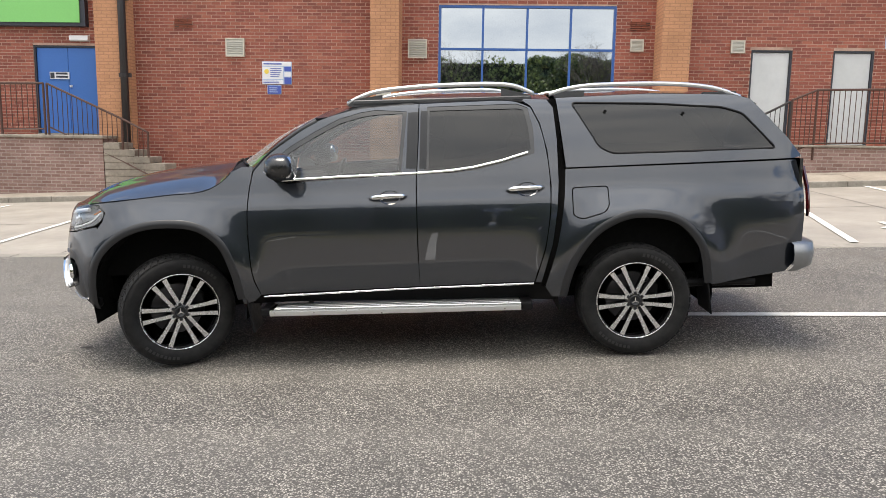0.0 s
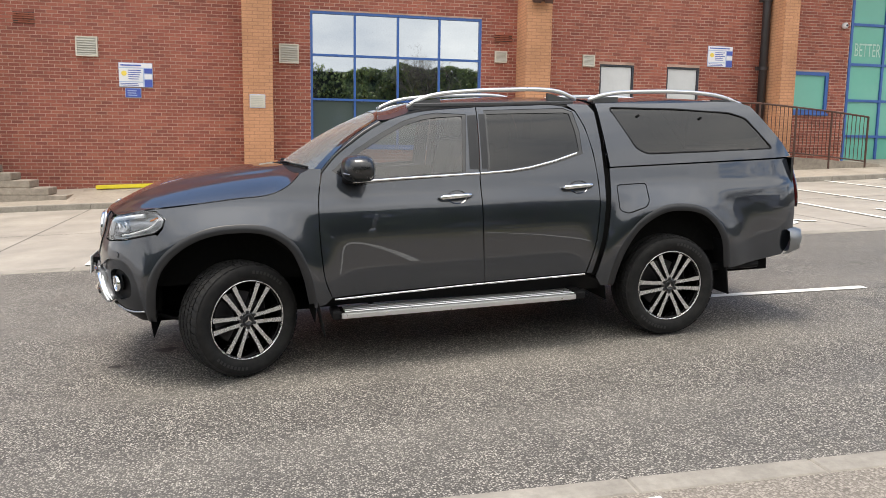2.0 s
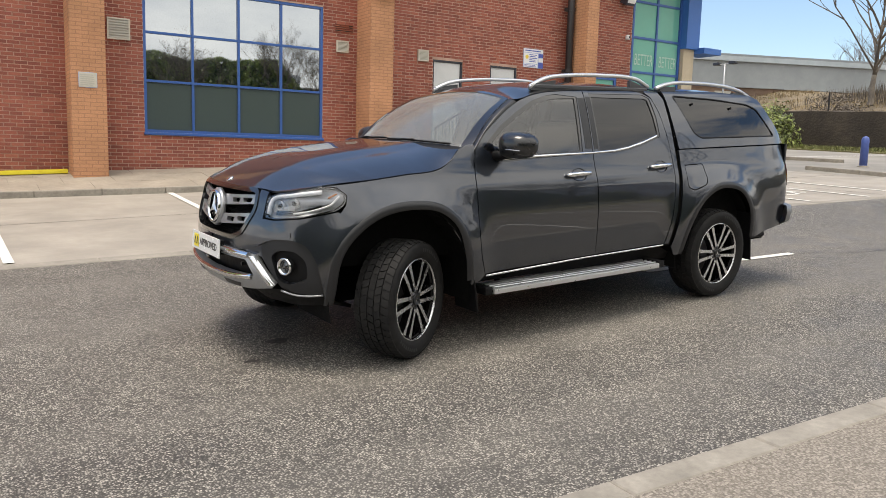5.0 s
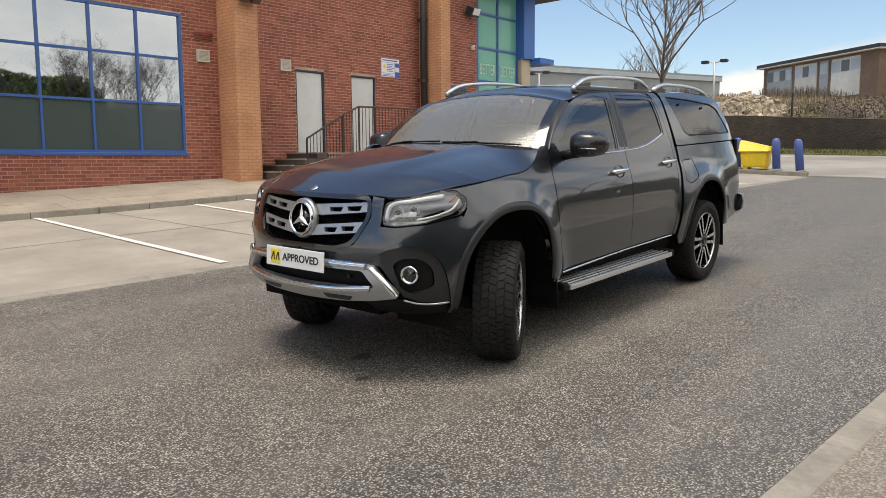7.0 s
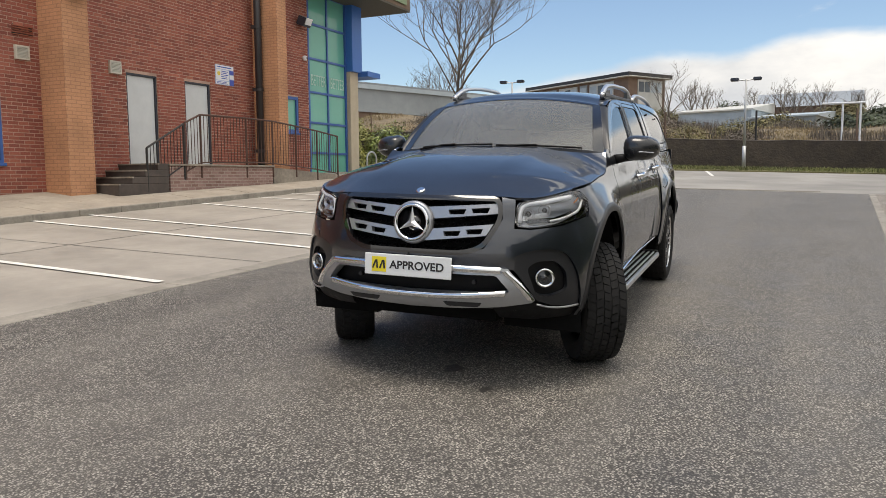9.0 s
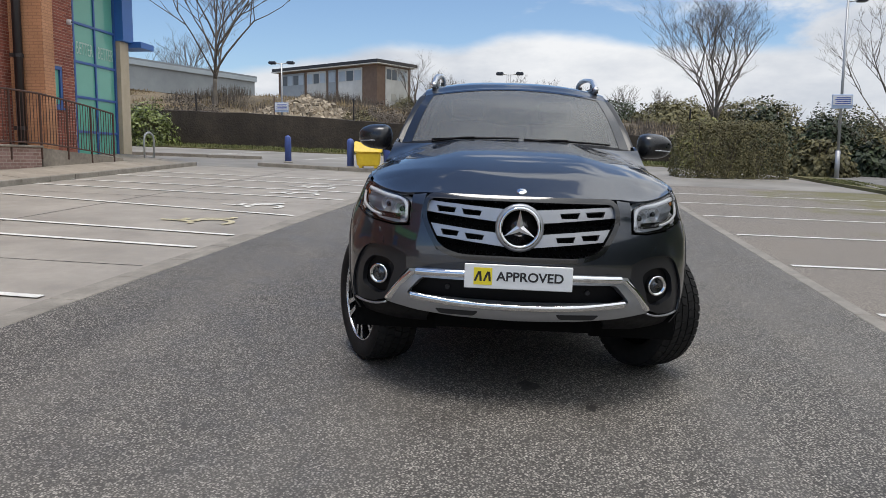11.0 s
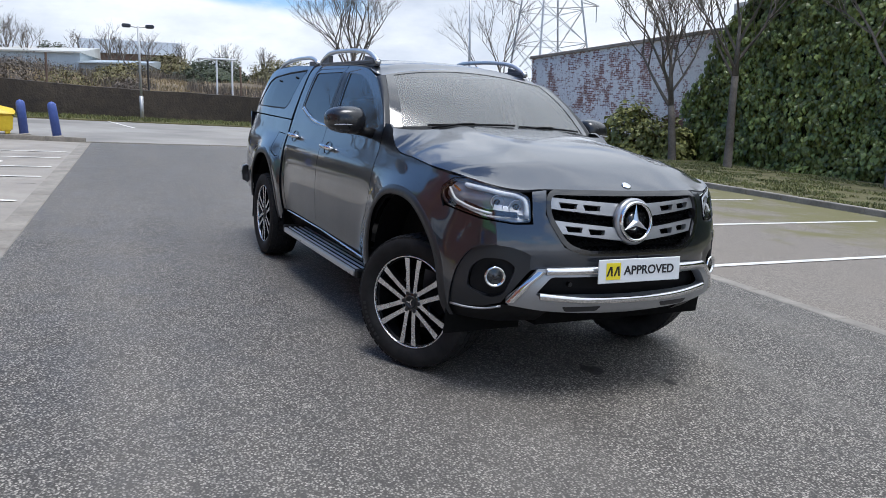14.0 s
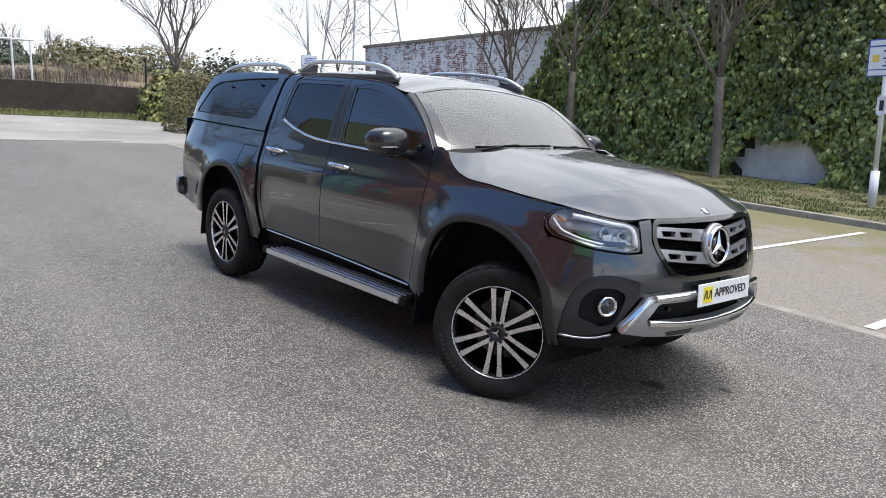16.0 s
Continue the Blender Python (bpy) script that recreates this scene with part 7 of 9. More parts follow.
part("load_floor", boxed(2.68, 4.2, -0.78, 0.78, 0.60, 1.10), INNER, pickup)

# cabin
def soft_box(x0, x1, y0, y1, z0, z1, r, m=None):
    bm = bmesh.new()
    box(bm, x0, x1, y0, y1, z0, z1)
    bmesh.ops.bevel(bm, geom=bm.edges[:], offset=r, segments=3, affect="EDGES", profile=0.5)
    if m is not None:
        bmesh.ops.transform(bm, matrix=m, verts=bm.verts[:])
    return bm


part("cabin_floor", boxed(0.55, 2.58, -0.72, 0.72, 0.52, 0.58), SEATCLOTH, pickup)
part("dashboard", soft_box(0.42, 0.92, -0.70, 0.70, 0.85, 1.20, 0.07), SEATCLOTH, pickup)
part("rear_bulkhead", boxed(2.55, 2.60, -0.70, 0.70, 0.55, 1.30), SEATCLOTH, pickup)
part("parcel_ledge", boxed(0.50, 0.62, -0.66, 0.66, 1.16, 1.22), SEATCLOTH, pickup)
for y in (-0.36, 0.36):
    s = new("seat")
    s.parent = pickup
    part("cushion", soft_box(1.18, 1.70, y - 0.25, y + 0.25, 0.78, 0.94, 0.05), SEATCLOTH, s)
    part("backrest", soft_box(-0.07, 0.07, y - 0.24, y + 0.24, 0.0, 0.58, 0.05, Matrix.Translation((1.72, 0, 0.90)) @ Matrix.Rotation(radians(14), 4, "Y")), SEATCLOTH, s)
    part("headrest", soft_box(-0.05, 0.05, y - 0.13, y + 0.13, 0.60, 0.76, 0.04, Matrix.Translation((1.72, 0, 0.90)) @ Matrix.Rotation(radians(12), 4, "Y")), SEATCLOTH, s)
s = new("rear_seat")
s.parent = pickup
part("cushion", soft_box(2.02, 2.45, -0.66, 0.66, 0.80, 0.94, 0.05), SEATCLOTH, s)
part("backrest", soft_box(2.44, 2.54, -0.66, 0.66, 0.90, 1.45, 0.05), SEATCLOTH, s)
sw = new("steering_wheel")
sw.parent = pickup
SM = Matrix.Translation((1.02, 0.37, 1.13)) @ Matrix.Rotation(radians(-66), 4, "Y")
bm = bmesh.new()
lathe(bm, [(0.185 + 0.016 * math.cos(a), 0.016 * math.sin(a)) for a in (2 * math.pi * k / 8 for k in range(8))], 32, SM, True)
part("rim", bm, BLACKPLASTIC, sw, "", True)
bm = bmesh.new()
lathe(bm, [(0.0, 0.02), (0.06, 0.012), (0.07, -0.02)], 16, SM)
for a in (90, 210, 330):
    tube(bm, [SM @ Vector((0.05 * math.cos(radians(a)), 0.05 * math.sin(radians(a)), 0)), SM @ Vector((0.18 * math.cos(radians(a)), 0.18 * math.sin(radians(a)), 0))], 0.014, 6)
part("hub", bm, BLACKPLASTIC, sw, "", True)


# wheels: built once facing -y, then copied
def wheel(m):
    w = new("wheel")
    w.parent = pickup
    w.matrix_local = m
    tagged(w, "black and machined six twin-spoke alloy wheel")
    T = Matrix.Rotation(radians(90), 4, "X")  # lathe height runs to -y, outwards
    bm = bmesh.new()
    lathe(bm, [(0.2500, 0.105), (0.2608, 0.118), (0.2815, 0.128), (0.3130, 0.132), (0.3355, 0.126), (0.3499, 0.112), (0.3544, 0.095), (0.3553, 0.0), (0.3544, -0.095), (0.3499, -0.112), (0.3355, -0.126), (0.3130, -0.132), (0.2815, -0.128), (0.2608, -0.118), (0.2500, -0.105), (0.2380, -0.09), (0.2380, 0.09)], 64, T, True)
    bm.normal_update()
    tyre = part("tyre", bm, RUBBER, w, "black road tyre", True)
    # tread blocks between grooves
    bm = bmesh.new()
    n = 48
    for k in range(n):
        a = 2 * math.pi * k / n
        for j, (ya, yb) in enumerate(((-0.118, -0.074), (-0.065, -0.027), (-0.018, 0.018), (0.027, 0.065), (0.074, 0.118))):
            sh = (0.0, 0.35, 0.1, 0.6, 0.2)[j] * 2 * math.pi / n
            da = 2 * math.pi / n * (0.40 if j in (0, 4) else 0.435)
            edge_ = j in (0, 4)
            vs = []
            for r in (0.3505, 0.363):
                for y in (ya, yb):
                    rr = r - (0.010 if edge_ and abs(y) > 0.1 else 0.0)
                    sk = (0.035 if j % 2 else -0.035) * (y - ya) / 0.04
                    for s in (-1, 1):
                        t = a + sh + s * da + sk
                        vs.append(bm.verts.new((rr * math.cos(t), y, rr * math.sin(t))))
            for f in ((4, 5, 7, 6), (0, 4, 6, 2), (1, 3, 7, 5), (0, 1, 5, 4), (2, 6, 7, 3)):
                bm.faces.new([vs[i] for i in f])
    bmesh.ops.recalc_face_normals(bm, faces=bm.faces[:])
    tagged(part("tread", bm, RUBBER, tyre), kind="stuff")
    # raised lettering on the sidewall becomes plain bars
    bm = bmesh.new()
    for a0 in (40, 220):
        for k in range(9):
            a = radians(a0 + k * 5)
            q = [(r * math.cos(t), -0.1335, r * math.sin(t)) for r, t in ((0.295, a), (0.295, a + 0.055), (0.315, a + 0.055), (0.315, a))]
            bm.faces.new([bm.verts.new(p) for p in q])
    part("sidewall_lettering", bm, plain("raised_rubber", (0.022, 0.022, 0.022), 0.7) if "raised_rubber" not in bpy.data.materials else bpy.data.materials["raised_rubber"], tyre)["kind"] = "stuff"
    bm = bmesh.new()
    lathe(bm, [(0.252, 0.112), (0.2485, 0.1155), (0.245, 0.112), (0.243, 0.100)], 64, T)
    for f in [f for f in bm.faces if len(f.verts) > 8]:
        bm.faces.remove(f)
    rim = part("rim", bm, ALLOYFACE, w, "machined rim edge", True)
    bm = bmesh.new()
    lathe(bm, [(0.243, 0.101), (0.228, 0.04), (0.215, -0.10)], 48, T)
    for f in [f for f in bm.faces if len(f.verts) > 8]:
        bm.faces.remove(f)
    part("barrel", bm, GLOSSBLACK, rim, "", True)
    bm = bmesh.new()
    lathe(bm, [(0.0, -0.02), (0.165, -0.02), (0.170, -0.035)], 40, T)
    part("brake_disc", bm, plain("brake_steel", (0.10, 0.10, 0.11), 0.35, 0.8) if "brake_steel" not in bpy.data.materials else bpy.data.materials["brake_steel"], w)
    bm = bmesh.new()
    lathe(bm, [(0.0, -0.06), (0.235, -0.06)], 32, T)
    part("backing", bm, INNER, w)
    part("caliper", boxed(0.07, 0.17, -0.03, 0.055, -0.07, 0.10, bevel=0.012), BLACKPLASTIC, w)
    for k in range(6):
        for s in (-1, 1):
            R = Matrix.Rotation(radians(60 * k + 30), 4, "Y")
            bm = bmesh.new()
            hubx, rimx = 0.024 * s, 0.040 * s
            prof = ((0.045, 0.102, 0.014, hubx * 0.9), (0.10, 0.106, 0.0125, hubx * 1.05), (0.17, 0.108, 0.0135, (hubx + rimx) / 2), (0.236, 0.109, 0.017, rimx))
            rows = []
            for r, d, hw, cx in prof:
                rows.append([bm.verts.new(R @ Vector(p)) for p in ((cx - hw * 1.15, -(d - 0.045), r), (cx - hw, -d, r), (cx + hw, -d, r), (cx + hw * 1.15, -(d - 0.045), r))])
            for a, b in zip(rows, rows[1:]):
                for q in range(3):
                    bm.faces.new((a[q], a[q + 1], b[q + 1], b[q]))
            bm.faces.new(rows[0])
            bmesh.ops.recalc_face_normals(bm, faces=bm.faces[:])
            sp = part("spoke", bm, GLOSSBLACK, w, "black spoke with a machined face")
            bm = bmesh.new()
            rows = []
            for r, d, hw, cx in prof:
                rows.append([bm.verts.new(R @ Vector(p)) for p in ((cx - hw * 0.90, -(d + 0.0015), r), (cx + hw * 0.90, -(d + 0.0015), r))])
            for a, b in zip(rows, rows[1:]):
                bm.faces.new((a[0], a[1], b[1], b[0]))
            bmesh.ops.recalc_face_normals(bm, faces=bm.faces[:])
            part("machined_face", bm, ALLOYFACE, sp)
    bm = bmesh.new()
    lathe(bm, [(0.058, 0.050), (0.060, 0.098), (0.040, 0.105)], 28, T)
    part("hub", bm, GLOSSBLACK, w, "", True)
    bm = bmesh.new()
    lathe(bm, [(0.037, 0.104), (0.036, 0.112), (0.028, 0.114), (0.027, 0.108), (0.0, 0.108)], 24, T)
    part("centre_cap", bm, SATIN, w, "", True)
    bm = bmesh.new()
    for k in range(3):
        a = radians(90 + 120 * k)
        d, n_ = Vector((math.cos(a), 0, math.sin(a))), Vector((-math.sin(a), 0, math.cos(a)))
        q = [d * 0.028 + Vector((0, -0.113, 0)), n_ * 0.005 + Vector((0, -0.114, 0)), -n_ * 0.005 + Vector((0, -0.114, 0))]
        bm.faces.new([bm.verts.new(p) for p in q])
    bmesh.ops.recalc_face_normals(bm, faces=bm.faces[:])
    part("cap_mark", bm, CHROME, w)
    me = None
    for k in range(6):
        a = radians(60 * k)
        if me is None:
            bm = bmesh.new()
            lathe(bm, [(0.012, 0.0), (0.011, 0.022), (0.0, 0.024)], 8, T)
            nut = part("wheel_nut", bm, SATIN, w)
            me = nut.data
        else:
            nut = new("wheel_nut", me)
            nut.parent = w
        nut.location = (0.050 * math.sin(a), -0.086, 0.050 * math.cos(a))
    return w


STEER, KING, OFFS = 28.5, 0.692, 0.247 - 0.113
HZ = 0.381
BIG = Matrix.Diagonal((1.03, 1.0, 1.03, 1.0))
w0 = wheel(Matrix.Translation((3.15, -0.928 + 0.113, HZ)) @ BIG)


def wheel_copy(m):
    w = copy_thing(w0, Matrix())
    w.matrix_local = m
    return w


wheel_copy(Matrix.Translation((3.15, 0.928 - 0.113, HZ)) @ Matrix.Rotation(radians(180), 4, "Z") @ Matrix.Rotation(radians(30), 4, "Y") @ BIG)
wheel_copy(Matrix.Translation((0, -KING, HZ)) @ Matrix.Rotation(radians(STEER), 4, "Z") @ Matrix.Translation((0, -OFFS, 0)) @ BIG)
wheel_copy(Matrix.Translation((0, KING, HZ)) @ Matrix.Rotation(radians(STEER), 4, "Z") @ Matrix.Translation((0, OFFS, 0)) @ Matrix.Rotation(radians(180), 4, "Z") @ Matrix.Rotation(radians(31), 4, "Y") @ BIG)

# ---- planting and distance ----
def leaf_cloud(name, spots, mat, size, label, category, droop=0.6, kind="stuff", parent=None):
    """Many small folded leaves; spots are (place, outward way)."""
    vs, fs = [], []
    for p, n in spots:
        s = size * rnd.uniform(0.6, 1.35)
        n = Vector(n) + Vector((rnd.uniform(-0.7, 0.7), rnd.uniform(-0.7, 0.7), rnd.uniform(-0.5, 0.5)))
        n.normalize()
        d = Vector((rnd.uniform(-0.7, 0.7), rnd.uniform(-0.7, 0.7), -droop)).normalized()
        d = (d - n * d.dot(n) * 0.75).normalized()
        w = n.cross(d).normalized() * s * 0.36
        p = Vector(p)
        i = len(vs)
        mid = p + d * s * 0.5 + n * s * 0.10
        vs += [p, mid - w + n * s * 0.05, mid + w + n * s * 0.05, p + d * s, mid]
        fs += [(i, i + 1, i + 4), (i + 1, i + 3, i + 4), (i, i + 4, i + 2), (i + 4, i + 3, i + 2)]
    me = bpy.data.meshes.new(name)
    me.from_pydata([tuple(v) for v in vs], [], fs)
    me.materials.append(mat)
    ob = new(name, me)
    if parent is not None:
        ob.parent = parent
        return tagged(ob, kind="stuff")
    return tagged(ob, label, category, "", kind)


def bare_tree(x, y, h, seed, label, r0=0.12, fork=0.33, spread_=0.5, levels=5, lean=(0, 0), many=4, z0=None, twigs=1.0):
    """A leafless tree: one tapered trunk, limbs that fork again and again into fine twigs."""
    R = random.Random(seed)
    z0 = ground_z(x, y) - 0.05 if z0 is None else z0
    t = thing("bare_tree", Matrix.Translation((x, y, z0)), label, "tree")
    trunk, crown = bmesh.new(), ([], [])
    top = Vector((lean[0], lean[1], h * fork))
    pts = [Vector((0, 0, 0)), Vector((lean[0] * 0.2 + R.uniform(-0.03, 0.03), lean[1] * 0.2, h * fork * 0.35)), Vector((lean[0] * 0.55, lean[1] * 0.55 + R.uniform(-0.04, 0.04), h * fork * 0.7)), top]
    tube(trunk, [pts[0] - Vector((0, 0, 0.0)), pts[0] + Vector((0, 0, 0.15)), *pts[1:]], [r0 * 1.5, r0 * 1.1, r0, r0 * 0.92, r0 * 0.85], 10)
    lead = ((top - pts[2]).normalized() + Vector((0, 0, 0.6))).normalized() * h * (1 - fork) * 0.37
    tube(trunk, [top - lead * 0.02, top + lead * 0.5, top + lead], [r0 * 0.80, r0 * 0.55, r0 * 0.26], 8)
    part("trunk", trunk, BARK, t, "", True)

    def limb(p, d, ln, r, lv):
        n = 3 if lv < 4 else 2
        side, q, path = 4 if lv < 2 else 3, p.copy(), [p.copy()]
        for k in range(n):
            d = (d + Vector((R.uniform(-0.16, 0.16), R.uniform(-0.16, 0.16), R.uniform(-0.02, 0.14)))).normalized()
            q = q + d * ln / n
            path.append(q.copy())
        rr = [r * (1 - 0.5 * k / n) for k in range(n + 1)]
        up = Vector((0, 0, 1)) if abs(d.z) < 0.9 else Vector((1, 0, 0))
        base = len(crown[0])
        s1 = d.cross(up).normalized()
        s2 = d.cross(s1)
        for c, rad in zip(path, rr):
            for k in range(side):
                a = 2 * math.pi * k / side
                crown[0].append(tuple(c + rad * (math.cos(a) * s1 + math.sin(a) * s2)))
        for k in range(n):
            for m in range(side):
                a, b = base + k * side + m, base + k * side + (m + 1) % side
                crown[1].append((a, b, b + side, a + side))
        if lv >= levels:
            return
        kids = R.randint(3, 4) if lv < 4 else 3
        for k in range(kids):
            at_ = path[-1] if k < 1 else path[n - 1].lerp(path[n], R.random()) if k < 3 else path[1]
            az = R.uniform(0, 2 * math.pi)
            out = Vector((math.cos(az), math.sin(az), R.uniform(0.0, 0.5)))
            nd = (d * (1.0 - 0.1 * lv) + out * spread_ * R.uniform(0.6, 1.2)).normalized()
            limb(at_, nd, ln * R.uniform(0.52, 0.80), max(r * R.uniform(0.42, 0.60), 0.0042), lv + 1)

    up0 = ((top - pts[2]).normalized() + Vector((0, 0, 0.6))).normalized()
    for k in range(many):
        az = 2.4 * k + R.uniform(-0.4, 0.4)
        q = k / max(1, many - 1)
        d = (up0 + Vector((math.cos(az), math.sin(az), 0)) * spread_ * (1.45 - 0.95 * q) * R.uniform(0.8, 1.1)).normalized()
        limb(top + up0 * (q * 0.34 * h * (1 - fork) - 0.05 * h * fork), d, h * (1 - fork) * (0.42 - 0.14 * q) * R.uniform(0.85, 1.12), r0 * (0.52 - 0.14 * q) * R.uniform(0.85, 1.1), 1)
    me = bpy.data.meshes.new("crown")
    me.from_pydata(crown[0], [], crown[1])
    me.materials.append(TWIG)
    c = new("crown", me)
    c.parent = t
    return t


# painted brick wall and the ivy beside it
bm = bmesh.new()
box(bm, 14.5, 27.6, -11.45, -11.0, -0.6, 4.72)
pw = structure("wall_painted", bm, PAINTEDBRICK, "old brick wall with flaking white paint", "wall")
structure("wall_coping", boxed(14.4, 27.75, -11.55, -10.92, 4.722, 4.86, bevel=0.02), STEPSTONE, "weathered concrete coping on the painted wall", "coping")
bm = bmesh.new()
box(bm, 27.0, 27.6, -20.0, -11.46, -0.6, 4.70)
structure("wall_painted_return", bm, PAINTEDBRICK, "return of the flaking white painted wall", "wall")
structure("wall_ivy", boxed(-40.0, 14.45, -11.6, -11.05, -1.5, 5.6), surface("stained_white_render", (0.60, 0.58, 0.54), (0.86, 0.84, 0.81), 3.2, (0.7, 0.9), bump=0.4, bscale=30.0, big=0.3, world=True), "old white rendered wall under thick ivy", "wall")


def bare_patch(x, z):
    return ((x - 5.9) / 1.35) ** 2 + ((z - 0.35 - 0.12 * math.sin(x * 5)) / 0.80) ** 2 < 1 + 0.5 * noise.noise((x * 2, z * 2, 3))


ivy = []
for _ in range(64000):
    x, z = rnd.uniform(-34, 3) if rnd.random() < 0.30 else rnd.uniform(2.5, 16.3), rnd.uniform(-0.3, 6.6)
    g = ground_z(x, -10.8) + 0.1
    lim = 6.4 + 0.5 * noise.noise((x * 0.6, 0, 0)) if x < 13.2 else 6.4 - (x - 13.2) * 1.35 + 0.8 * noise.noise((x, 1, 0))
    if z < g or z > lim or bare_patch(x, z):
        continue
    lump = noise.noise((x * 0.8, z * 0.8, 0)) * 0.28 + noise.noise((x * 2.6, z * 2.6, 5)) * 0.16
    if noise.noise((x * 3.1, z * 3.1, 9)) < -0.30 and rnd.random() < 0.8:
        continue
    ivy.append(((x, -10.72 + lump + rnd.uniform(-0.13, 0.10) - (0.10 if z > 4.5 else 0), z), (0, 1, 0.15)))
leaf_cloud("ivy", ivy, IVYLEAF, 0.185, "thick glossy green ivy covering the wall", "ivy", 1.3)
# lumpy sheet for the woody mass; shade between leaves is put into its colour
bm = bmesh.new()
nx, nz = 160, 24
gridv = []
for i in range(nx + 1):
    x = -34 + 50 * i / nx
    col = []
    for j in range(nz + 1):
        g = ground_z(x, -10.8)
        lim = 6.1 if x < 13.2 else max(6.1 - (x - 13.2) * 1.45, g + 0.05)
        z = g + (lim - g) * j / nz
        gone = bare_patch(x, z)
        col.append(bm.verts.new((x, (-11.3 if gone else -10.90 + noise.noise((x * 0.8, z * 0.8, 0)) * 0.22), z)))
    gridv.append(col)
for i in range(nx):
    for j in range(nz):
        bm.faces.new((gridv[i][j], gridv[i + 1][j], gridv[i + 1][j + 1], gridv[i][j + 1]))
tagged(link("ivy_shade_sheet", bm, IVYSHADE, True), "dark lumpy backing sheet painted as the shade behind the ivy leaves", "ivy", "", "stuff")

# row of bare street trees in front of the wall
bare_tree(15.1, -9.35, 7.4, 11, "slender bare tree in front of the painted wall", 0.13, 0.27, 0.62, 6, (0.1, 0.1), 8)
bare_tree(12.45, -9.3, 7.8, 12, "grey-barked bare tree in front of the ivy", 0.125, 0.38, 0.60, 6, (-0.1, 0.05), 7)
bare_tree(6.95, -9.3, 7.2, 13, "leaning bare tree by the pale patch of wall", 0.13, 0.40, 0.75, 6, (0.10, -0.1), 7)
bare_tree(-1.5, -9.4, 7.5, 14, "bare tree in front of the ivy", 0.13, 0.38, 0.6, 5, (0.1, 0), 5)
bare_tree(-8.5, -9.4, 8.0, 18, "bare tree in front of the ivy", 0.13, 0.34, 0.65, 5, (0.1, 0), 5)
bare_tree(-15.5, -9.3, 8.4, 19, "bare tree in front of the ivy", 0.14, 0.33, 0.65, 5, (-0.1, 0), 6)
bare_tree(-23.0, -9.4, 8.6, 20, "bare tree in front of the ivy", 0.14, 0.36, 0.6, 5, (0.1, 0), 5)
bare_tree(25.8, -8.9, 7.2, 15, "leaning bare tree beside the white wall", 0.10, 0.22, 0.62, 5, (-0.5, 0.6), 4)
bare_tree(30.3, -2.6, 7.8, 16, "bushy bare tree behind the hedge", 0.15, 0.24, 0.62, 6, (0, 0), 9)

# shrubs
def shrub(x, y, rx, ry, h, n, mat, size, label, seed, category="shrub", z0=None, boxy=0.0):
    s = thing("shrub", Matrix.Translation((x, y, ground_z(x, y) if z0 is None else z0)), label, category)
    R = random.Random(seed)
    bm = bmesh.new()
    for _ in range(9):
        az, q = R.uniform(0, 6.28), R.uniform(0.3, 0.85)
        tube(bm, [(0, 0, 0), (rx * q * 0.5 * math.cos(az), ry * q * 0.5 * math.sin(az), h * 0.45), (rx * q * math.cos(az), ry * q * math.sin(az), h * R.uniform(0.6, 0.9))], [0.03, 0.02, 0.006], 5)
    tagged(part("stem", bm, TWIG, s), kind="stuff")
    spots = []
    for _ in range(n):
        az, el = R.uniform(0, 6.28), math.asin(R.uniform(-0.1, 1))
        d = Vector((math.cos(az) * math.cos(el), math.sin(az) * math.cos(el), math.sin(el)))
        k = R.uniform(0.55, 1.0) ** 0.4 * (0.80 + 0.35 * noise.noise(d * 2.3 + Vector((seed, 0, 0))) + 0.18 * noise.noise(d * 6.0))
        if boxy:
            k = k * (1 - boxy) + boxy * min(1.25, 1 / max(abs(d.x), abs(d.y), abs(d.z))) * R.uniform(0.82, 1.0)
        spots.append(((d.x * rx * k, d.y * ry * k, max(0.03, 0.12 + d.z * h * k)), (d.x, d.y, d.z + 0.3)))
    leaf_cloud("foliage", spots, mat, size, "", "", 0.5, parent=s)
    return s


shrub(17.6, -9.5, 1.5, 1.1, 2.3, 2600, BUSHLEAF, 0.20, "yellow-green laurel shrub by the painted wall", 21)
shrub(16.0, -9.9, 1.1, 0.9, 1.7, 1800, BUSHLEAF, 0.18, "green laurel shrub at the foot of the wall", 22)
for i, (x, y, rx, h) in enumerate(((21.3, 0.1, 1.0, 2.05), (21.8, -1.0, 1.0, 2.1), (22.3, -2.2, 1.05, 2.1))):
    shrub(x, y, rx, rx, h, 9000, HEDGELEAF, 0.065, "clipped brownish hedge plant along the car park edge", 30 + i, "hedge", boxy=0.75)
for i, (x, y, rx, h, m) in enumerate(((27.0, -3.6, 1.7, 3.2, DARKLEAF), (27.6, -6.4, 1.4, 2.7, DARKLEAF), (25.4, -7.4, 1.2, 1.5, DARKLEAF), (28.8, -1.6, 1.6, 2.4, BUSHLEAF), (24.0, -5.0, 1.4, 1.8, HEDGELEAF), (33.5, -6.0, 2.2, 3.6, DARKLEAF))):
    shrub(x, y, rx, rx, h, 1900, m, 0.22, "dark evergreen shrub behind the hedge" if m is DARKLEAF else "rough shrub at the edge of the access road", 50 + i)
for i, (x, y, rx, h) in enumerate(((22.4, 23.6, 1.4, 1.7), (24.0, 24.6, 1.6, 2.5), (26.4, 25.6, 1.5, 2.0), (20.4, 24.4, 1.3, 1.5))):
    shrub(x, y, rx, rx * 0.8, h, 2300, BUSHLEAF if i == 2 else DARKLEAF, 0.16, "dark green shrub on the bank beyond the access road", 70 + i)

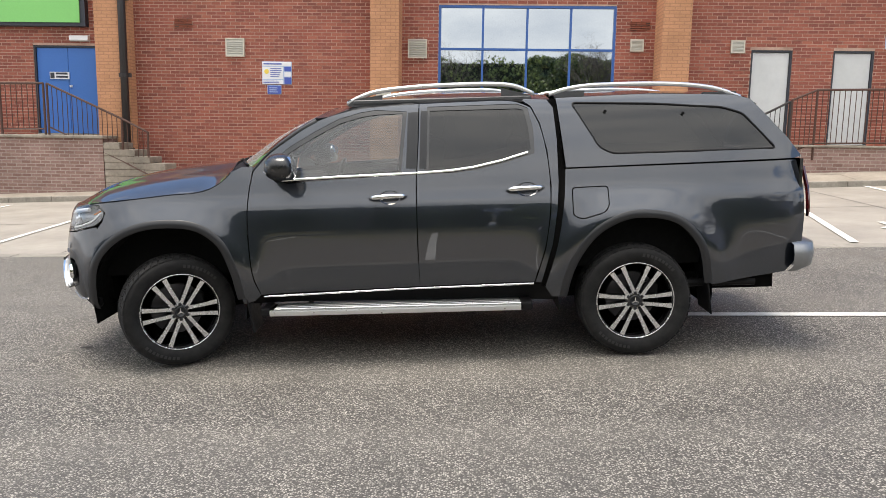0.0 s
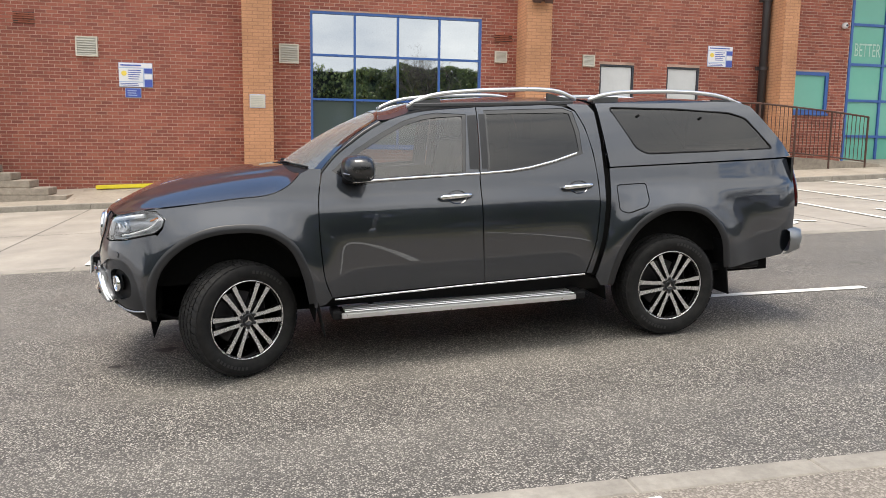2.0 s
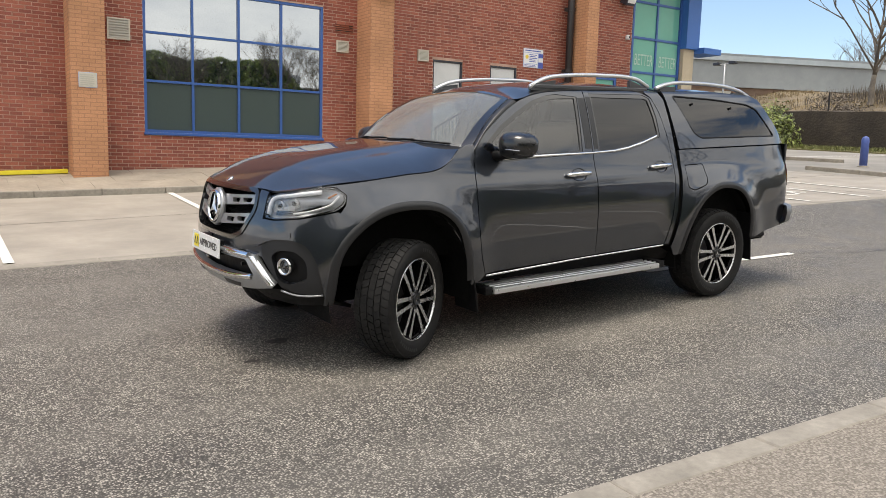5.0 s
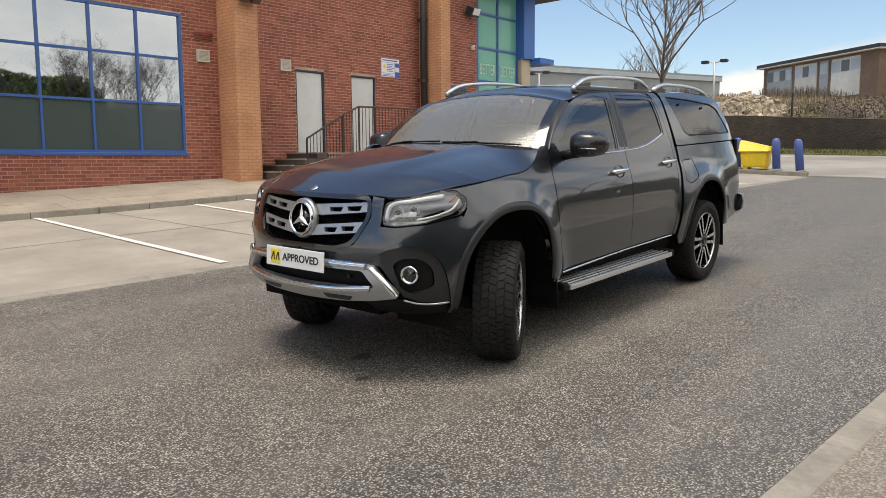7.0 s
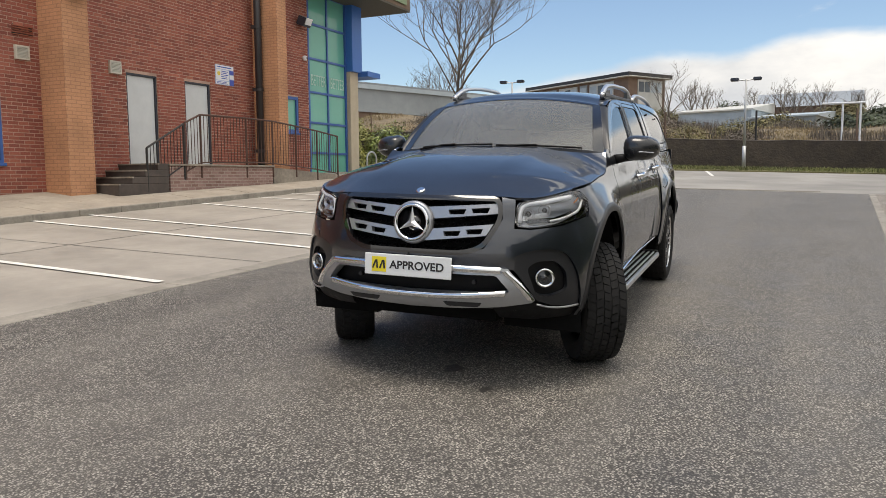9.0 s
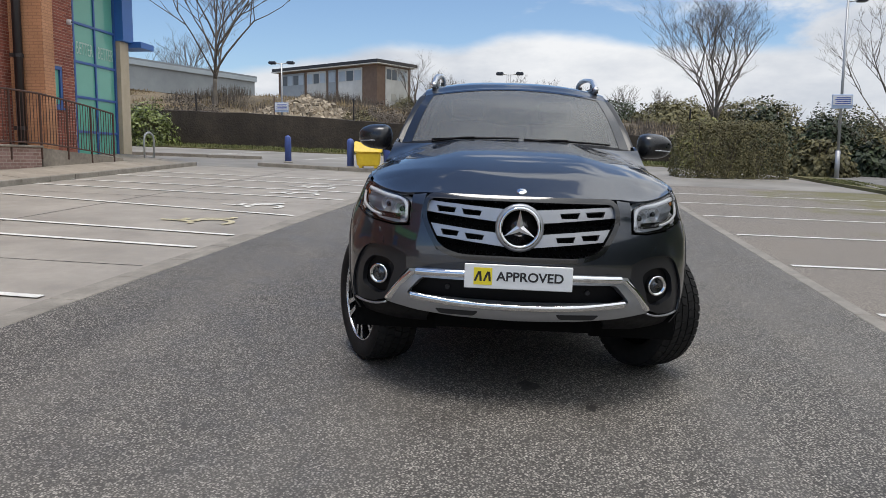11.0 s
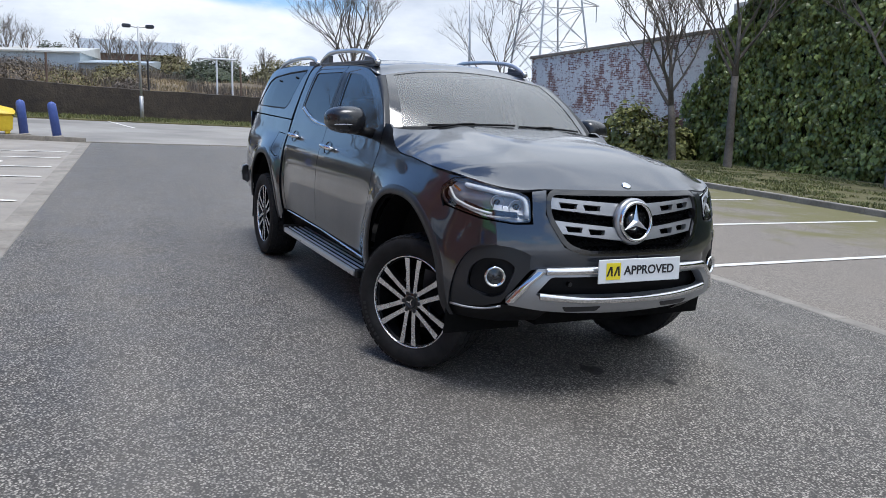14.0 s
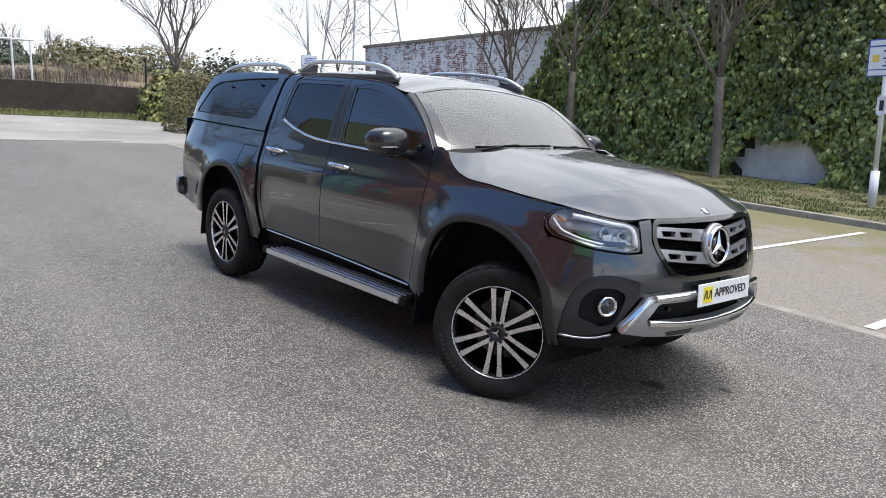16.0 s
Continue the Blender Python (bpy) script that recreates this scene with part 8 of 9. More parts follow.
# boundary wall with fence posts, grass strip and the rough bank behind it
structure("grass_strip", sheet(29.0, 31.9, -14, 45, 0.06, 3.0, 0.1), SOIL, "grass strip in front of the boundary wall", "verge")
spots = []
for _ in range(16000):
    x, y = rnd.uniform(29.05, 31.9), rnd.uniform(-8, 32)
    spots.append((x, y, ground_z(x, y) + 0.05))
tufts("grass", spots, GRASSBLADE, 0.06, 0.18, "grass strip along the boundary wall", "grass", 0.6, 0.016)


def bank_z(x, y):
    g = ground_z(x, y)
    k = smooth01(32.0, 47.0, x)
    rise = 1.0 + 1.0 * k + 1.1 * smooth01(10, 22, y) * k
    return g + rise * smooth01(31.9, 32.6, x) + 0.35 * noise.noise((x * 0.25, y * 0.25, 2)) * smooth01(32.6, 36, x) + 0.12 * noise.noise((x, y, 4)) * smooth01(32.6, 36, x)


bm = bmesh.new()
bx, by = [31.95 + 0.35 * i for i in range(4)] + [33.4 + 1.6 * i for i in range(48)], [-70 + 2.2 * j for j in range(64)]
gv = [[bm.verts.new((x, y, bank_z(x, y))) for y in by] for x in bx]
for i in range(len(bx) - 1):
    for j in range(len(by) - 1):
        bm.faces.new((gv[i][j], gv[i + 1][j], gv[i + 1][j + 1], gv[i][j + 1]))
bare_tree(40.1, 25.6, 11.9, 17, "tall spreading bare tree on the bank", 0.155, 0.15, 0.72, 6, (0.1, 0), 13, z0=bank_z(40.1, 25.6) - 0.1)
structure("bank", bm, DRYBANK, "rough bank of dry grass and scrub", "bank", True)
bm = bmesh.new()
rows = []
for j in range(61):
    y = -14 + j
    g = ground_z(32, y)
    tp = g + 1.35 + 0.45 * smooth01(6, 22, y) + 0.06 * noise.noise((y * 0.7, 0, 0))
    rows.append([bm.verts.new(p) for p in ((31.90, y, g - 0.2), (31.90 + 0.04 * noise.noise((y, 3, 0)), y, tp), (32.25, y, tp + 0.03), (32.3, y, g - 0.2))])
for a, b in zip(rows, rows[1:]):
    for k in range(3):
        bm.faces.new((a[k], a[k + 1], b[k + 1], b[k]))
bmesh.ops.recalc_face_normals(bm, faces=bm.faces[:])
structure("wall_boundary", bm, FENCEWALL, "low dark stained boundary wall", "wall")
post_me = None
fence = thing("post_fence", Matrix(), "thin dark steel fence posts along the boundary wall", "fence")
for k in range(11):
    y = -6 + 4.2 * k
    bm = bmesh.new()
    tube(bm, [(32.35, y, ground_z(32, y)), (32.35 + rnd.uniform(-0.08, 0.08), y + rnd.uniform(-0.06, 0.06), ground_z(32, y) + 2.75)], 0.045, 6)
    part("post", bm, BLACKMETAL if k % 2 else BROWNWALL, fence)
spots = []
for _ in range(46000):
    x, y = 32.4 + 20 * rnd.random() ** 1.5, rnd.uniform(-8, 36)
    if noise.noise((x * 0.3, y * 0.3, 8)) > -0.15:
        spots.append((x, y, bank_z(x, y) - 0.03))
tufts("dry_grass", spots, DRYGRASS, 0.08, 0.26, "tall straw-coloured dry grass on the bank", "grass", 0.5, 0.020)
spots = []
for _ in range(30000):
    x, y = 33 + 17 * rnd.random(), rnd.uniform(-4, 30)
    if noise.noise((x * 0.22, y * 0.22, 1)) > 0.12:
        spots.append((x, y, bank_z(x, y)))
tufts("scrub", spots, TWIG, 0.3, 0.8, "leafless brown scrub on the bank", "scrub", 0.5, 0.012)

for i, (x, y, rx, h) in enumerate(((34.4, 15.2, 1.3, 1.5), (35.6, 12.6, 1.5, 1.7), (37.0, 14.4, 1.6, 1.6), (36.4, 10.2, 1.4, 1.4), (38.6, 12.0, 1.8, 1.6), (34.2, 7.4, 1.1, 0.9), (38.5, 8.0, 1.6, 1.2), (35.0, 23.8, 1.3, 1.4), (37.4, 26.4, 1.6, 1.6), (34.6, 27.8, 1.2, 1.2))):
    shrub(x, y, rx, rx, h, 1300, TWIG if i % 3 else HEDGELEAF, 0.10, "grey-brown leafless scrub bush on the bank", 160 + i, "scrub", z0=bank_z(x, y) - 0.1)

for i, (x, y, rx, h) in enumerate(((29.8, 24.9, 1.7, 2.6), (30.2, 27.2, 1.8, 2.7), (30.4, 29.6, 1.8, 2.6), (30.6, 32.0, 1.7, 2.4))):
    shrub(x, y, rx, rx, h, 3600, (IVYLEAF, BUSHLEAF, DARKLEAF, IVYLEAF)[i % 4], 0.14, "dense green bush in front of the warehouse", 180 + i, "shrub")

# rubble heap
vs, fs = [], []
for _ in range(2600):
    a, q = rnd.uniform(0, 6.283), rnd.random() ** 0.55
    x, y = 36.0 + 3.2 * q * math.cos(a), 18.6 + 4.2 * q * math.sin(a)
    z = bank_z(x, y) + 1.5 * (1 - q) * rnd.uniform(0.6, 1.0)
    s = rnd.uniform(0.07, 0.24)
    i = len(vs)
    m = Euler((rnd.uniform(0, 6), rnd.uniform(0, 6), rnd.uniform(0, 6))).to_matrix()
    for dz in (-1, 1):
        for dx, dy in ((-1, -1), (1, -1), (1, 1), (-1, 1)):
            p = m @ Vector((dx * s * rnd.uniform(0.7, 1), dy * s * 0.6 * rnd.uniform(0.7, 1), dz * s * 0.45))
            vs.append((x + p.x, y + p.y, z + p.z))
    fs += [(i, i + 3, i + 2, i + 1), (i + 4, i + 5, i + 6, i + 7)] + [(i + k, i + (k + 1) % 4, i + 4 + (k + 1) % 4, i + 4 + k) for k in range(4)]
me = bpy.data.meshes.new("rubble")
me.from_pydata(vs, [], fs)
me.materials.append(RUBBLE)
tagged(new("rubble", me), "heap of broken stone and rubble on the bank", "rubble", "", "stuff")


for i, (x, y, rx, h) in enumerate(((29.2, -5.2, 1.9, 2.9), (30.4, -7.6, 2.2, 3.4), (29.8, -9.8, 1.9, 2.7), (32.5, -4.0, 2.4, 3.8), (33.5, -10.5, 2.6, 3.2), (27.6, -6.6, 1.2, 1.7), (28.4, -8.7, 1.2, 1.6), (29.6, -11.9, 1.5, 2.4), (33.0, -13.6, 2.2, 3.3))):
    shrub(x, y, rx, rx, h, 4200, (HEDGELEAF, DARKLEAF, HEDGELEAF)[i % 3], 0.12, "dark tangled thicket behind the footpath", 60 + i, "thicket")


# ---- far buildings ----
def along(a, b):
    """A frame at a whose x runs towards b."""
    a, b = Vector(a), Vector(b)
    return Matrix.Translation((a.x, a.y, 0)) @ Matrix.Rotation(math.atan2(b.y - a.y, b.x - a.x), 4, "Z"), (b - a).length


m, ln = along((16.0, 47.5), (60.5, 30.5))
wh = thing("warehouse", m, "long low warehouse with brown brick base and grey cladding", "warehouse")
part("wall", boxed(0, ln, 0, 18, 1.5, 6.4), BROWNWALL, wh)
part("cladding", boxed(-0.1, ln + 0.1, -0.12, 18, 6.402, 8.2), SHEDGREY, wh)
part("fascia", boxed(-0.2, ln + 0.2, -0.3, 18, 8.202, 8.55), SHEDBLUE, wh)
bm = bmesh.new()
vs, _ = box(bm, -0.2, ln + 0.2, -0.3, 14, 8.552, 8.7)
for v in vs:
    if v.co.y > 5 and v.co.z > 8.6:
        v.co.z = 10.4
part("roof", bm, SHEDROOF, wh)
for k in range(9):
    xk = 2.5 + k * 5.0
    part("window", boxed(xk, xk + 1.3, -0.04, 0.02, 5.1, 6.1), VENTGREY if k % 3 else STONECOL, wh)
bm = bmesh.new()
tube(bm, [(23.5, 1.0, 8.0), (23.5, 1.0, 11.0)], 0.18, 10)
part("flue", bm, BLACKMETAL, wh)

m, ln = along((92.0, 25.3), (102.2, 41.7))
fb = thing("office_block", m, "weathered two-storey office block on the hill", "building")
part("wall", boxed(0, ln, -6.7, 0, 5.0, 13.9), BROWNWALL, fb)
part("roof", boxed(-0.7, ln + 0.7, -7.4, 0.7, 13.902, 14.35, bevel=0.05), BLACKMETAL, fb)
part("roof_trim", boxed(-0.75, ln + 0.75, -7.45, 0.75, 13.80, 13.898), RENDERWALL, fb)
for k, (xa, xb) in enumerate(((2.6, 7.0), (7.5, 8.9), (9.4, 13.2), (13.8, 18.4))):
    part("panel", boxed(xa, xb, -0.02, 0.10, 9.0, 13.5), (RENDERWALL, SHEDGREY)[k % 2], fb)
    n_ = max(1, round((xb - xa) / 1.3))
    for q in range(n_):
        w0_, w1_ = xa + (xb - xa) * q / n_ + 0.12, xa + (xb - xa) * (q + 1) / n_ - 0.12
        part("window", boxed(w0_, w1_, 0.09, 0.13, 11.9, 13.2), FARGLASS if q % 2 else SHEDBLUE, fb)
part("panel", boxed(-0.10, 0.02, -6.1, -1.6, 7.0, 13.6), RENDERWALL, fb, "pale rendered end panel")
for k in range(4):
    part("window", boxed(-0.14, -0.09, -5.9 + k * 1.08, -5.0 + k * 1.08, 12.0, 13.3), SHEDBLUE if k < 2 else FARGLASS, fb)
for k in range(2):
    part("window", boxed(-0.14, -0.09, -5.2 + k * 1.6, -4.3 + k * 1.6, 9.2, 10.2), VENTGREY, fb)

m, ln = along((88.8, 18.6), (85.5, 3.6))
sd = thing("metal_shed", m, "low pale blue metal sheds on the hillside", "shed")
part("wall", boxed(0, ln * 0.55, 0, 8, 5.0, 8.6), SHEDBLUE, sd)
part("wall", boxed(ln * 0.56, ln, -1.0, 7, 4.6, 7.5), SHEDGREY, sd)
bm = bmesh.new()
vs, _ = box(bm, -0.3, ln * 0.55 + 0.3, -0.4, 8.4, 8.602, 8.75)
for v in vs:
    if v.co.y > 3 and v.co.z > 8.7:
        v.co.z = 9.9
part("roof", bm, RENDERWALL, sd)
bm = bmesh.new()
vs, _ = box(bm, ln * 0.56 - 0.2, ln + 0.3, -1.4, 7.4, 7.502, 7.65)
for v in vs:
    if v.co.y > 3 and v.co.z > 7.6:
        v.co.z = 8.5
part("roof", bm, SHEDBLUE, sd)
for k in range(7):
    part("post", boxed(ln * 0.58 + k * 0.9, ln * 0.58 + k * 0.9 + 0.15, -1.15, -1.02, 4.4, 6.2), BLACKMETAL, sd)

# hill behind, with its small trees
bm = bmesh.new()
hill = curve((-80, 4.0), (-40, 6.0), (-10, 8.0), (6, 9.0), (16, 10.0), (30, 9.5), (60, 9.0), (110, 8.0))
gv = [[bm.verts.new((x, y, 5.0 + (hill(y) - 5.0) * smooth01(75, 112, x) + 0.5 * noise.noise((x * 0.1, y * 0.15, 0)) + (0 if x > 78 else -1.5))) for y in range(-80, 112, 4)] for x in (74, 84, 92, 100, 108, 116, 140)]
for i in range(len(gv) - 1):
    for j in range(len(gv[0]) - 1):
        bm.faces.new((gv[i][j], gv[i + 1][j], gv[i + 1][j + 1], gv[i][j + 1]))
structure("hillside", bm, DRYBANK, "distant scrubby hillside", "hillside", True)
for i, (x, y, h) in enumerate(((92, 20.2, 6.5), (93, 17.6, 4.6), (92, 15.6, 3.8), (95, 10.5, 3.6), (94, 7.2, 4.0), (93, 5.8, 3.2), (92, 3.4, 3.6), (96, -1.0, 3.0), (98, -7.0, 3.4), (99, -12.0, 3.0), (60, 36, 5.0), (62, 38.5, 4.4))):
    bare_tree(x, y, h + 2.5, 90 + i, "small bare tree on the far hillside", 0.16, 0.2, 0.7, 4, (0, 0), 7, z0=6.2 if x > 80 else 5.5)
for i, (x, y, rx, h) in enumerate(((95, 13.5, 3.5, 3.6), (96, 22, 4.0, 3.2), (95, 1.0, 4.0, 2.6), (97, -5, 5.0, 2.8), (98, -14, 6.0, 3.0), (99, -24, 7.0, 3.2), (70, -14, 5.0, 3.4), (60, -8, 4.0, 3.2), (64, -22, 6.0, 3.6), (55, 1.0, 4.0, 2.4), (58, 7.0, 3.5, 2.2), (50, -4, 3.5, 2.6), (72, 0, 5.0, 2.8))):
    shrub(x, y, rx, rx, h, 3000, HEDGELEAF if i % 3 else DARKLEAF, 0.27, "distant dark scrub on the hillside", 120 + i, "scrub", z0=(7.2 if x > 80 else bank_z(min(x, 100), y) - 0.3))
hl_ = thing("house", Matrix.Translation((108, 4.5, 7.6)), "distant house on the ridge", "house")
part("wall", boxed(-3, 3, -6, 6, 0, 2.6), BROWNWALL, hl_)
bm = bmesh.new()
vs = [bm.verts.new(p) for p in ((-3.4, -6.4, 2.6), (3.4, -6.4, 2.6), (0, -6.4, 4.6), (-3.4, 6.4, 2.6), (3.4, 6.4, 2.6), (0, 6.4, 4.6))]
for f in ((0, 1, 2), (3, 5, 4), (0, 2, 5, 3), (1, 4, 5, 2), (0, 3, 4, 1)):
    bm.faces.new([vs[i] for i in f])
part("roof", bm, SHEDROOF, hl_)

# pylon
py = thing("pylon", Matrix.Translation((88.5, -49.7, 2.0)), "tall grey lattice electricity pylon", "pylon")


def pyw(z):
    return 4.9 - 3.6 * min(z / 32.0, 1.0)


levels_ = [0, 6, 11, 15.5, 19.5, 23, 26, 29, 32, 36, 40]
for sx, sy in ((-1, -1), (1, -1), (1, 1), (-1, 1)):
    bm = bmesh.new()
    tube(bm, [(sx * pyw(z), sy * pyw(z), z) for z in levels_], 0.16, 4)
    part("leg", bm, GREYMETAL, py)
bm = bmesh.new()
for za, zb in zip(levels_, levels_[1:]):
    wa, wb = pyw(za), pyw(zb)
    for (ax, ay), (bx_, by_) in (((-1, -1), (1, -1)), ((1, -1), (1, 1)), ((1, 1), (-1, 1)), ((-1, 1), (-1, -1))):
        tube(bm, [(ax * wa, ay * wa, za), (bx_ * wb, by_ * wb, zb)], 0.07, 3, False)
        tube(bm, [(bx_ * wa, by_ * wa, za), (ax * wb, ay * wb, zb)], 0.07, 3, False)
        tube(bm, [(ax * wb, ay * wb, zb), (bx_ * wb, by_ * wb, zb)], 0.06, 3, False)
part("lattice", bm, GREYMETAL, py)
for z in (16.5, 24.0, 31.0):
    w = pyw(z)
    for s in (-1, 1):
        tip = (0, s * (w + 5.0), z + 0.3)
        for name_, a_, b_ in (("arm_strut", (-w, s * w, z), tip), ("arm_strut", (w, s * w, z), tip), ("arm_strut", (0, s * w, z + 1.6), tip), ("insulator", (0, s * (w + 4.6), z + 0.3), (0, s * (w + 4.6), z - 2.0))):
            bm = bmesh.new()
            tube(bm, [a_, b_], 0.085, 4)
            part(name_, bm, GREYMETAL, py)

# ---- street furniture ----
def lamp_post(x, y, h, label, sign=True, sign_z=2.3, heads=2):
    p = thing("street_lamp", Matrix.Translation((x, y, ground_z(x, y))), label, "street lamp")
    bm = bmesh.new()
    tube(bm, [(0, 0, 0), (0, 0, 1.1)], 0.085, 12)
    part("base", bm, GREYMETAL, p, "", True)
    bm = bmesh.new()
    tube(bm, [(0, 0, 1.1), (0, 0, h)], [0.055, 0.042], 10)
    part("pole", bm, GREYMETAL, p, "", True)
    for s in (-1, 1)[:heads]:
        bm = bmesh.new()
        tube(bm, [(0, 0, h - 0.05), (0, s * 0.35, h)], 0.03, 6)
        part("arm", bm, GREYMETAL, p)
        bm = bmesh.new()
        box(bm, -0.16, 0.16, s * 0.30 if s > 0 else -0.66, 0.66 if s > 0 else -0.30, h - 0.06, h + 0.08)
        bmesh.ops.bevel(bm, geom=bm.edges[:], offset=0.03, segments=2, affect="EDGES")
        part("lantern", bm, DARKFRAME, p)
    if sign:
        part("sign_board", boxed(-0.10, -0.06, -0.36, 0.36, sign_z, sign_z + 0.50, bevel=0.01), SIGNPALE, p)
        part("sign_panel", boxed(-0.112, -0.099, -0.33, 0.33, sign_z + 0.12, sign_z + 0.46), SIGNWHITE, p)
        bm = bmesh.new()
        for k in range(4):
            box(bm, -0.1165, -0.1125, -0.28, 0.26 - 0.05 * (k % 2), sign_z + 0.16 + 0.07 * k, sign_z + 0.19 + 0.07 * k)
        part("print", bm, SIGNBLUE, p)
    return p


lamp_post(31.0, 7.0, 4.1, "grey street lamp with twin heads by the boundary wall", False)
lamp_post(32.1, 18.7, 4.4, "grey street lamp with twin heads and a small sign", True, 1.9)
lamp_post(22.6, -5.1, 6.4, "tall grey lamp post with a white parking sign", True, 2.6, 1)
lamp_post(29.5, 27.5, 4.2, "grey street lamp beside the access road", False)

sp = thing("sign_post", Matrix.Translation((1.6, -6.5, ground_z(1.6, -6.5) + 0.1)), "white post carrying a blue and white parking sign", "sign")
bm = bmesh.new()
tube(bm, [(0, 0, 0), (0, 0, 0.75)], 0.085, 14)
part("base", bm, SIGNWHITE, sp, "", True)
bm = bmesh.new()
tube(bm, [(0, 0, 0.75), (0.02, 0, 3.6)], 0.05, 12)
part("pole", bm, SIGNWHITE, sp, "", True)
bd_ = Matrix.Translation((0.02, 0.07, 2.62)) @ Matrix.Rotation(radians(-8), 4, "Z")
for name, a, mt in (("board", (-0.36, 0.36, -0.012, 0.012, 0, 0.72), SIGNBLUE), ("panel", (-0.33, 0.33, 0.0125, 0.018, 0.14, 0.57), SIGNWHITE), ("panel", (-0.33, 0.33, 0.0125, 0.018, 0.60, 0.70), SIGNWHITE), ("panel", (-0.33, 0.33, 0.0125, 0.018, 0.02, 0.12), SIGNWHITE), ("badge", (0.12, 0.26, 0.0185, 0.021, 0.28, 0.42), SIGNYELLOW)):
    bm = bmesh.new()
    box(bm, *a, bd_)
    part(name, bm, mt, sp)
bm = bmesh.new()
for k in range(5):
    box(bm, -0.28, 0.05 - 0.05 * (k % 2), 0.0185, 0.0205, 0.19 + 0.07 * k, 0.22 + 0.07 * k, bd_)
part("print", bm, SIGNBLUE, sp)
bm = bmesh.new()
box(bm, -0.09, 0.09, 0.055, 0.075, 1.85, 2.25)
bmesh.ops.bevel(bm, geom=bm.edges[:], offset=0.03, segments=2, affect="EDGES")
part("number_disc", bm, SIGNWHITE, sp)
part("print", boxed(-0.04, 0.04, 0.0755, 0.078, 1.95, 2.15), DARKFRAME, sp)


def bollard(x, y, lean_=0.0):
    b = thing("bollard", Matrix.Translation((x, y, ground_z(x, y) + 0.004)) @ Matrix.Rotation(radians(lean_), 4, "X"), "blue painted round-topped steel bollard", "bollard", "bollards on the island")
    bm = bmesh.new()
    lathe(bm, [(0.115, 0), (0.115, 0.80), (0.105, 0.88), (0.075, 0.93), (0.0, 0.955)], 18)
    part("post", bm, BOLLARDBLUE, b, "", True)
    bm = bmesh.new()
    lathe(bm, [(0.17, 0), (0.17, 0.02), (0.117, 0.04)], 18)
    part("collar", bm, KERB, b, "", True)


for x, y, l in ((19.8, 14.55, 0), (18.25, 11.95, 0), (17.95, 10.65, -3), (17.45, 9.82, -6)):
    bollard(x, y, l)

gb = thing("grit_bin", Matrix.Translation((18.05, 11.30, ground_z(18.05, 11.3) + 0.02)) @ Matrix.Rotation(radians(8), 4, "Z") @ Matrix.Diagonal((1.0, 0.80, 1.0, 1.0)), "yellow plastic grit bin with a sloping lid", "grit bin")
bm = bmesh.new()
vs, _ = box(bm, -0.36, 0.36, -0.50, 0.50, 0.06, 0.50)
for v in vs:
    if v.co.z < 0.3:
        v.co.y *= 0.88
        v.co.x *= 0.85
bmesh.ops.bevel(bm, geom=bm.edges[:], offset=0.04, segments=2, affect="EDGES")
part("tub", bm, YELLOWPLASTIC, gb, "pale yellow tub")
bm = bmesh.new()
vs, _ = box(bm, -0.42, 0.42, -0.56, 0.56, 0.50, 0.72)
for v in vs:
    if v.co.z > 0.6:
        v.co.x = v.co.x * 0.6 + 0.08
        v.co.z += 0.16 if v.co.y > 0 else -0.06
bmesh.ops.bevel(bm, geom=bm.edges[:], offset=0.04, segments=2, affect="EDGES")
part("lid", bm, YELLOWPLASTIC, gb, "bright yellow lid")
for y in (-0.3, 0.3):
    part("skid", boxed(-0.28, 0.28, y - 0.07, y + 0.07, 0.0, 0.07), YELLOWPLASTIC, gb)

rail_panel("guard_rail", [(22.0, -8.7, ground_z(22, -8.7) + 0.1), (20.4, -8.9, ground_z(20.4, -8.9) + 0.1), (18.8, -9.0, ground_z(18.8, -9) + 0.1)], [(22.0, -8.7, ground_z(22, -8.7) + 0.85), (20.4, -8.9, ground_z(20.4, -8.9) + 0.85), (18.8, -9.0, ground_z(18.8, -9) + 0.85)], 0.8, "low black tubular rail beside the painted wall", BLACKMETAL, 0.4)

gp = thing("goal_frame", Matrix.Translation((37.3, 2.4, bank_z(37.3, 2.4))), "plain white two-post frame on the bank", "frame")
for y in (-0.35, 0.45):
    bm = bmesh.new()
    tube(bm, [(0, y, 0), (0, y, 2.0)], 0.05, 8)
    part("post", bm, SIGNWHITE, gp)
bm = bmesh.new()
tube(bm, [(0, -0.55, 2.0), (0, 1.4, 2.02)], 0.05, 8)
part("crossbar", bm, SIGNWHITE, gp)

# ---- bricks of the front wall ----
BW, BH, JOINT = 0.225, 0.075, 0.0115


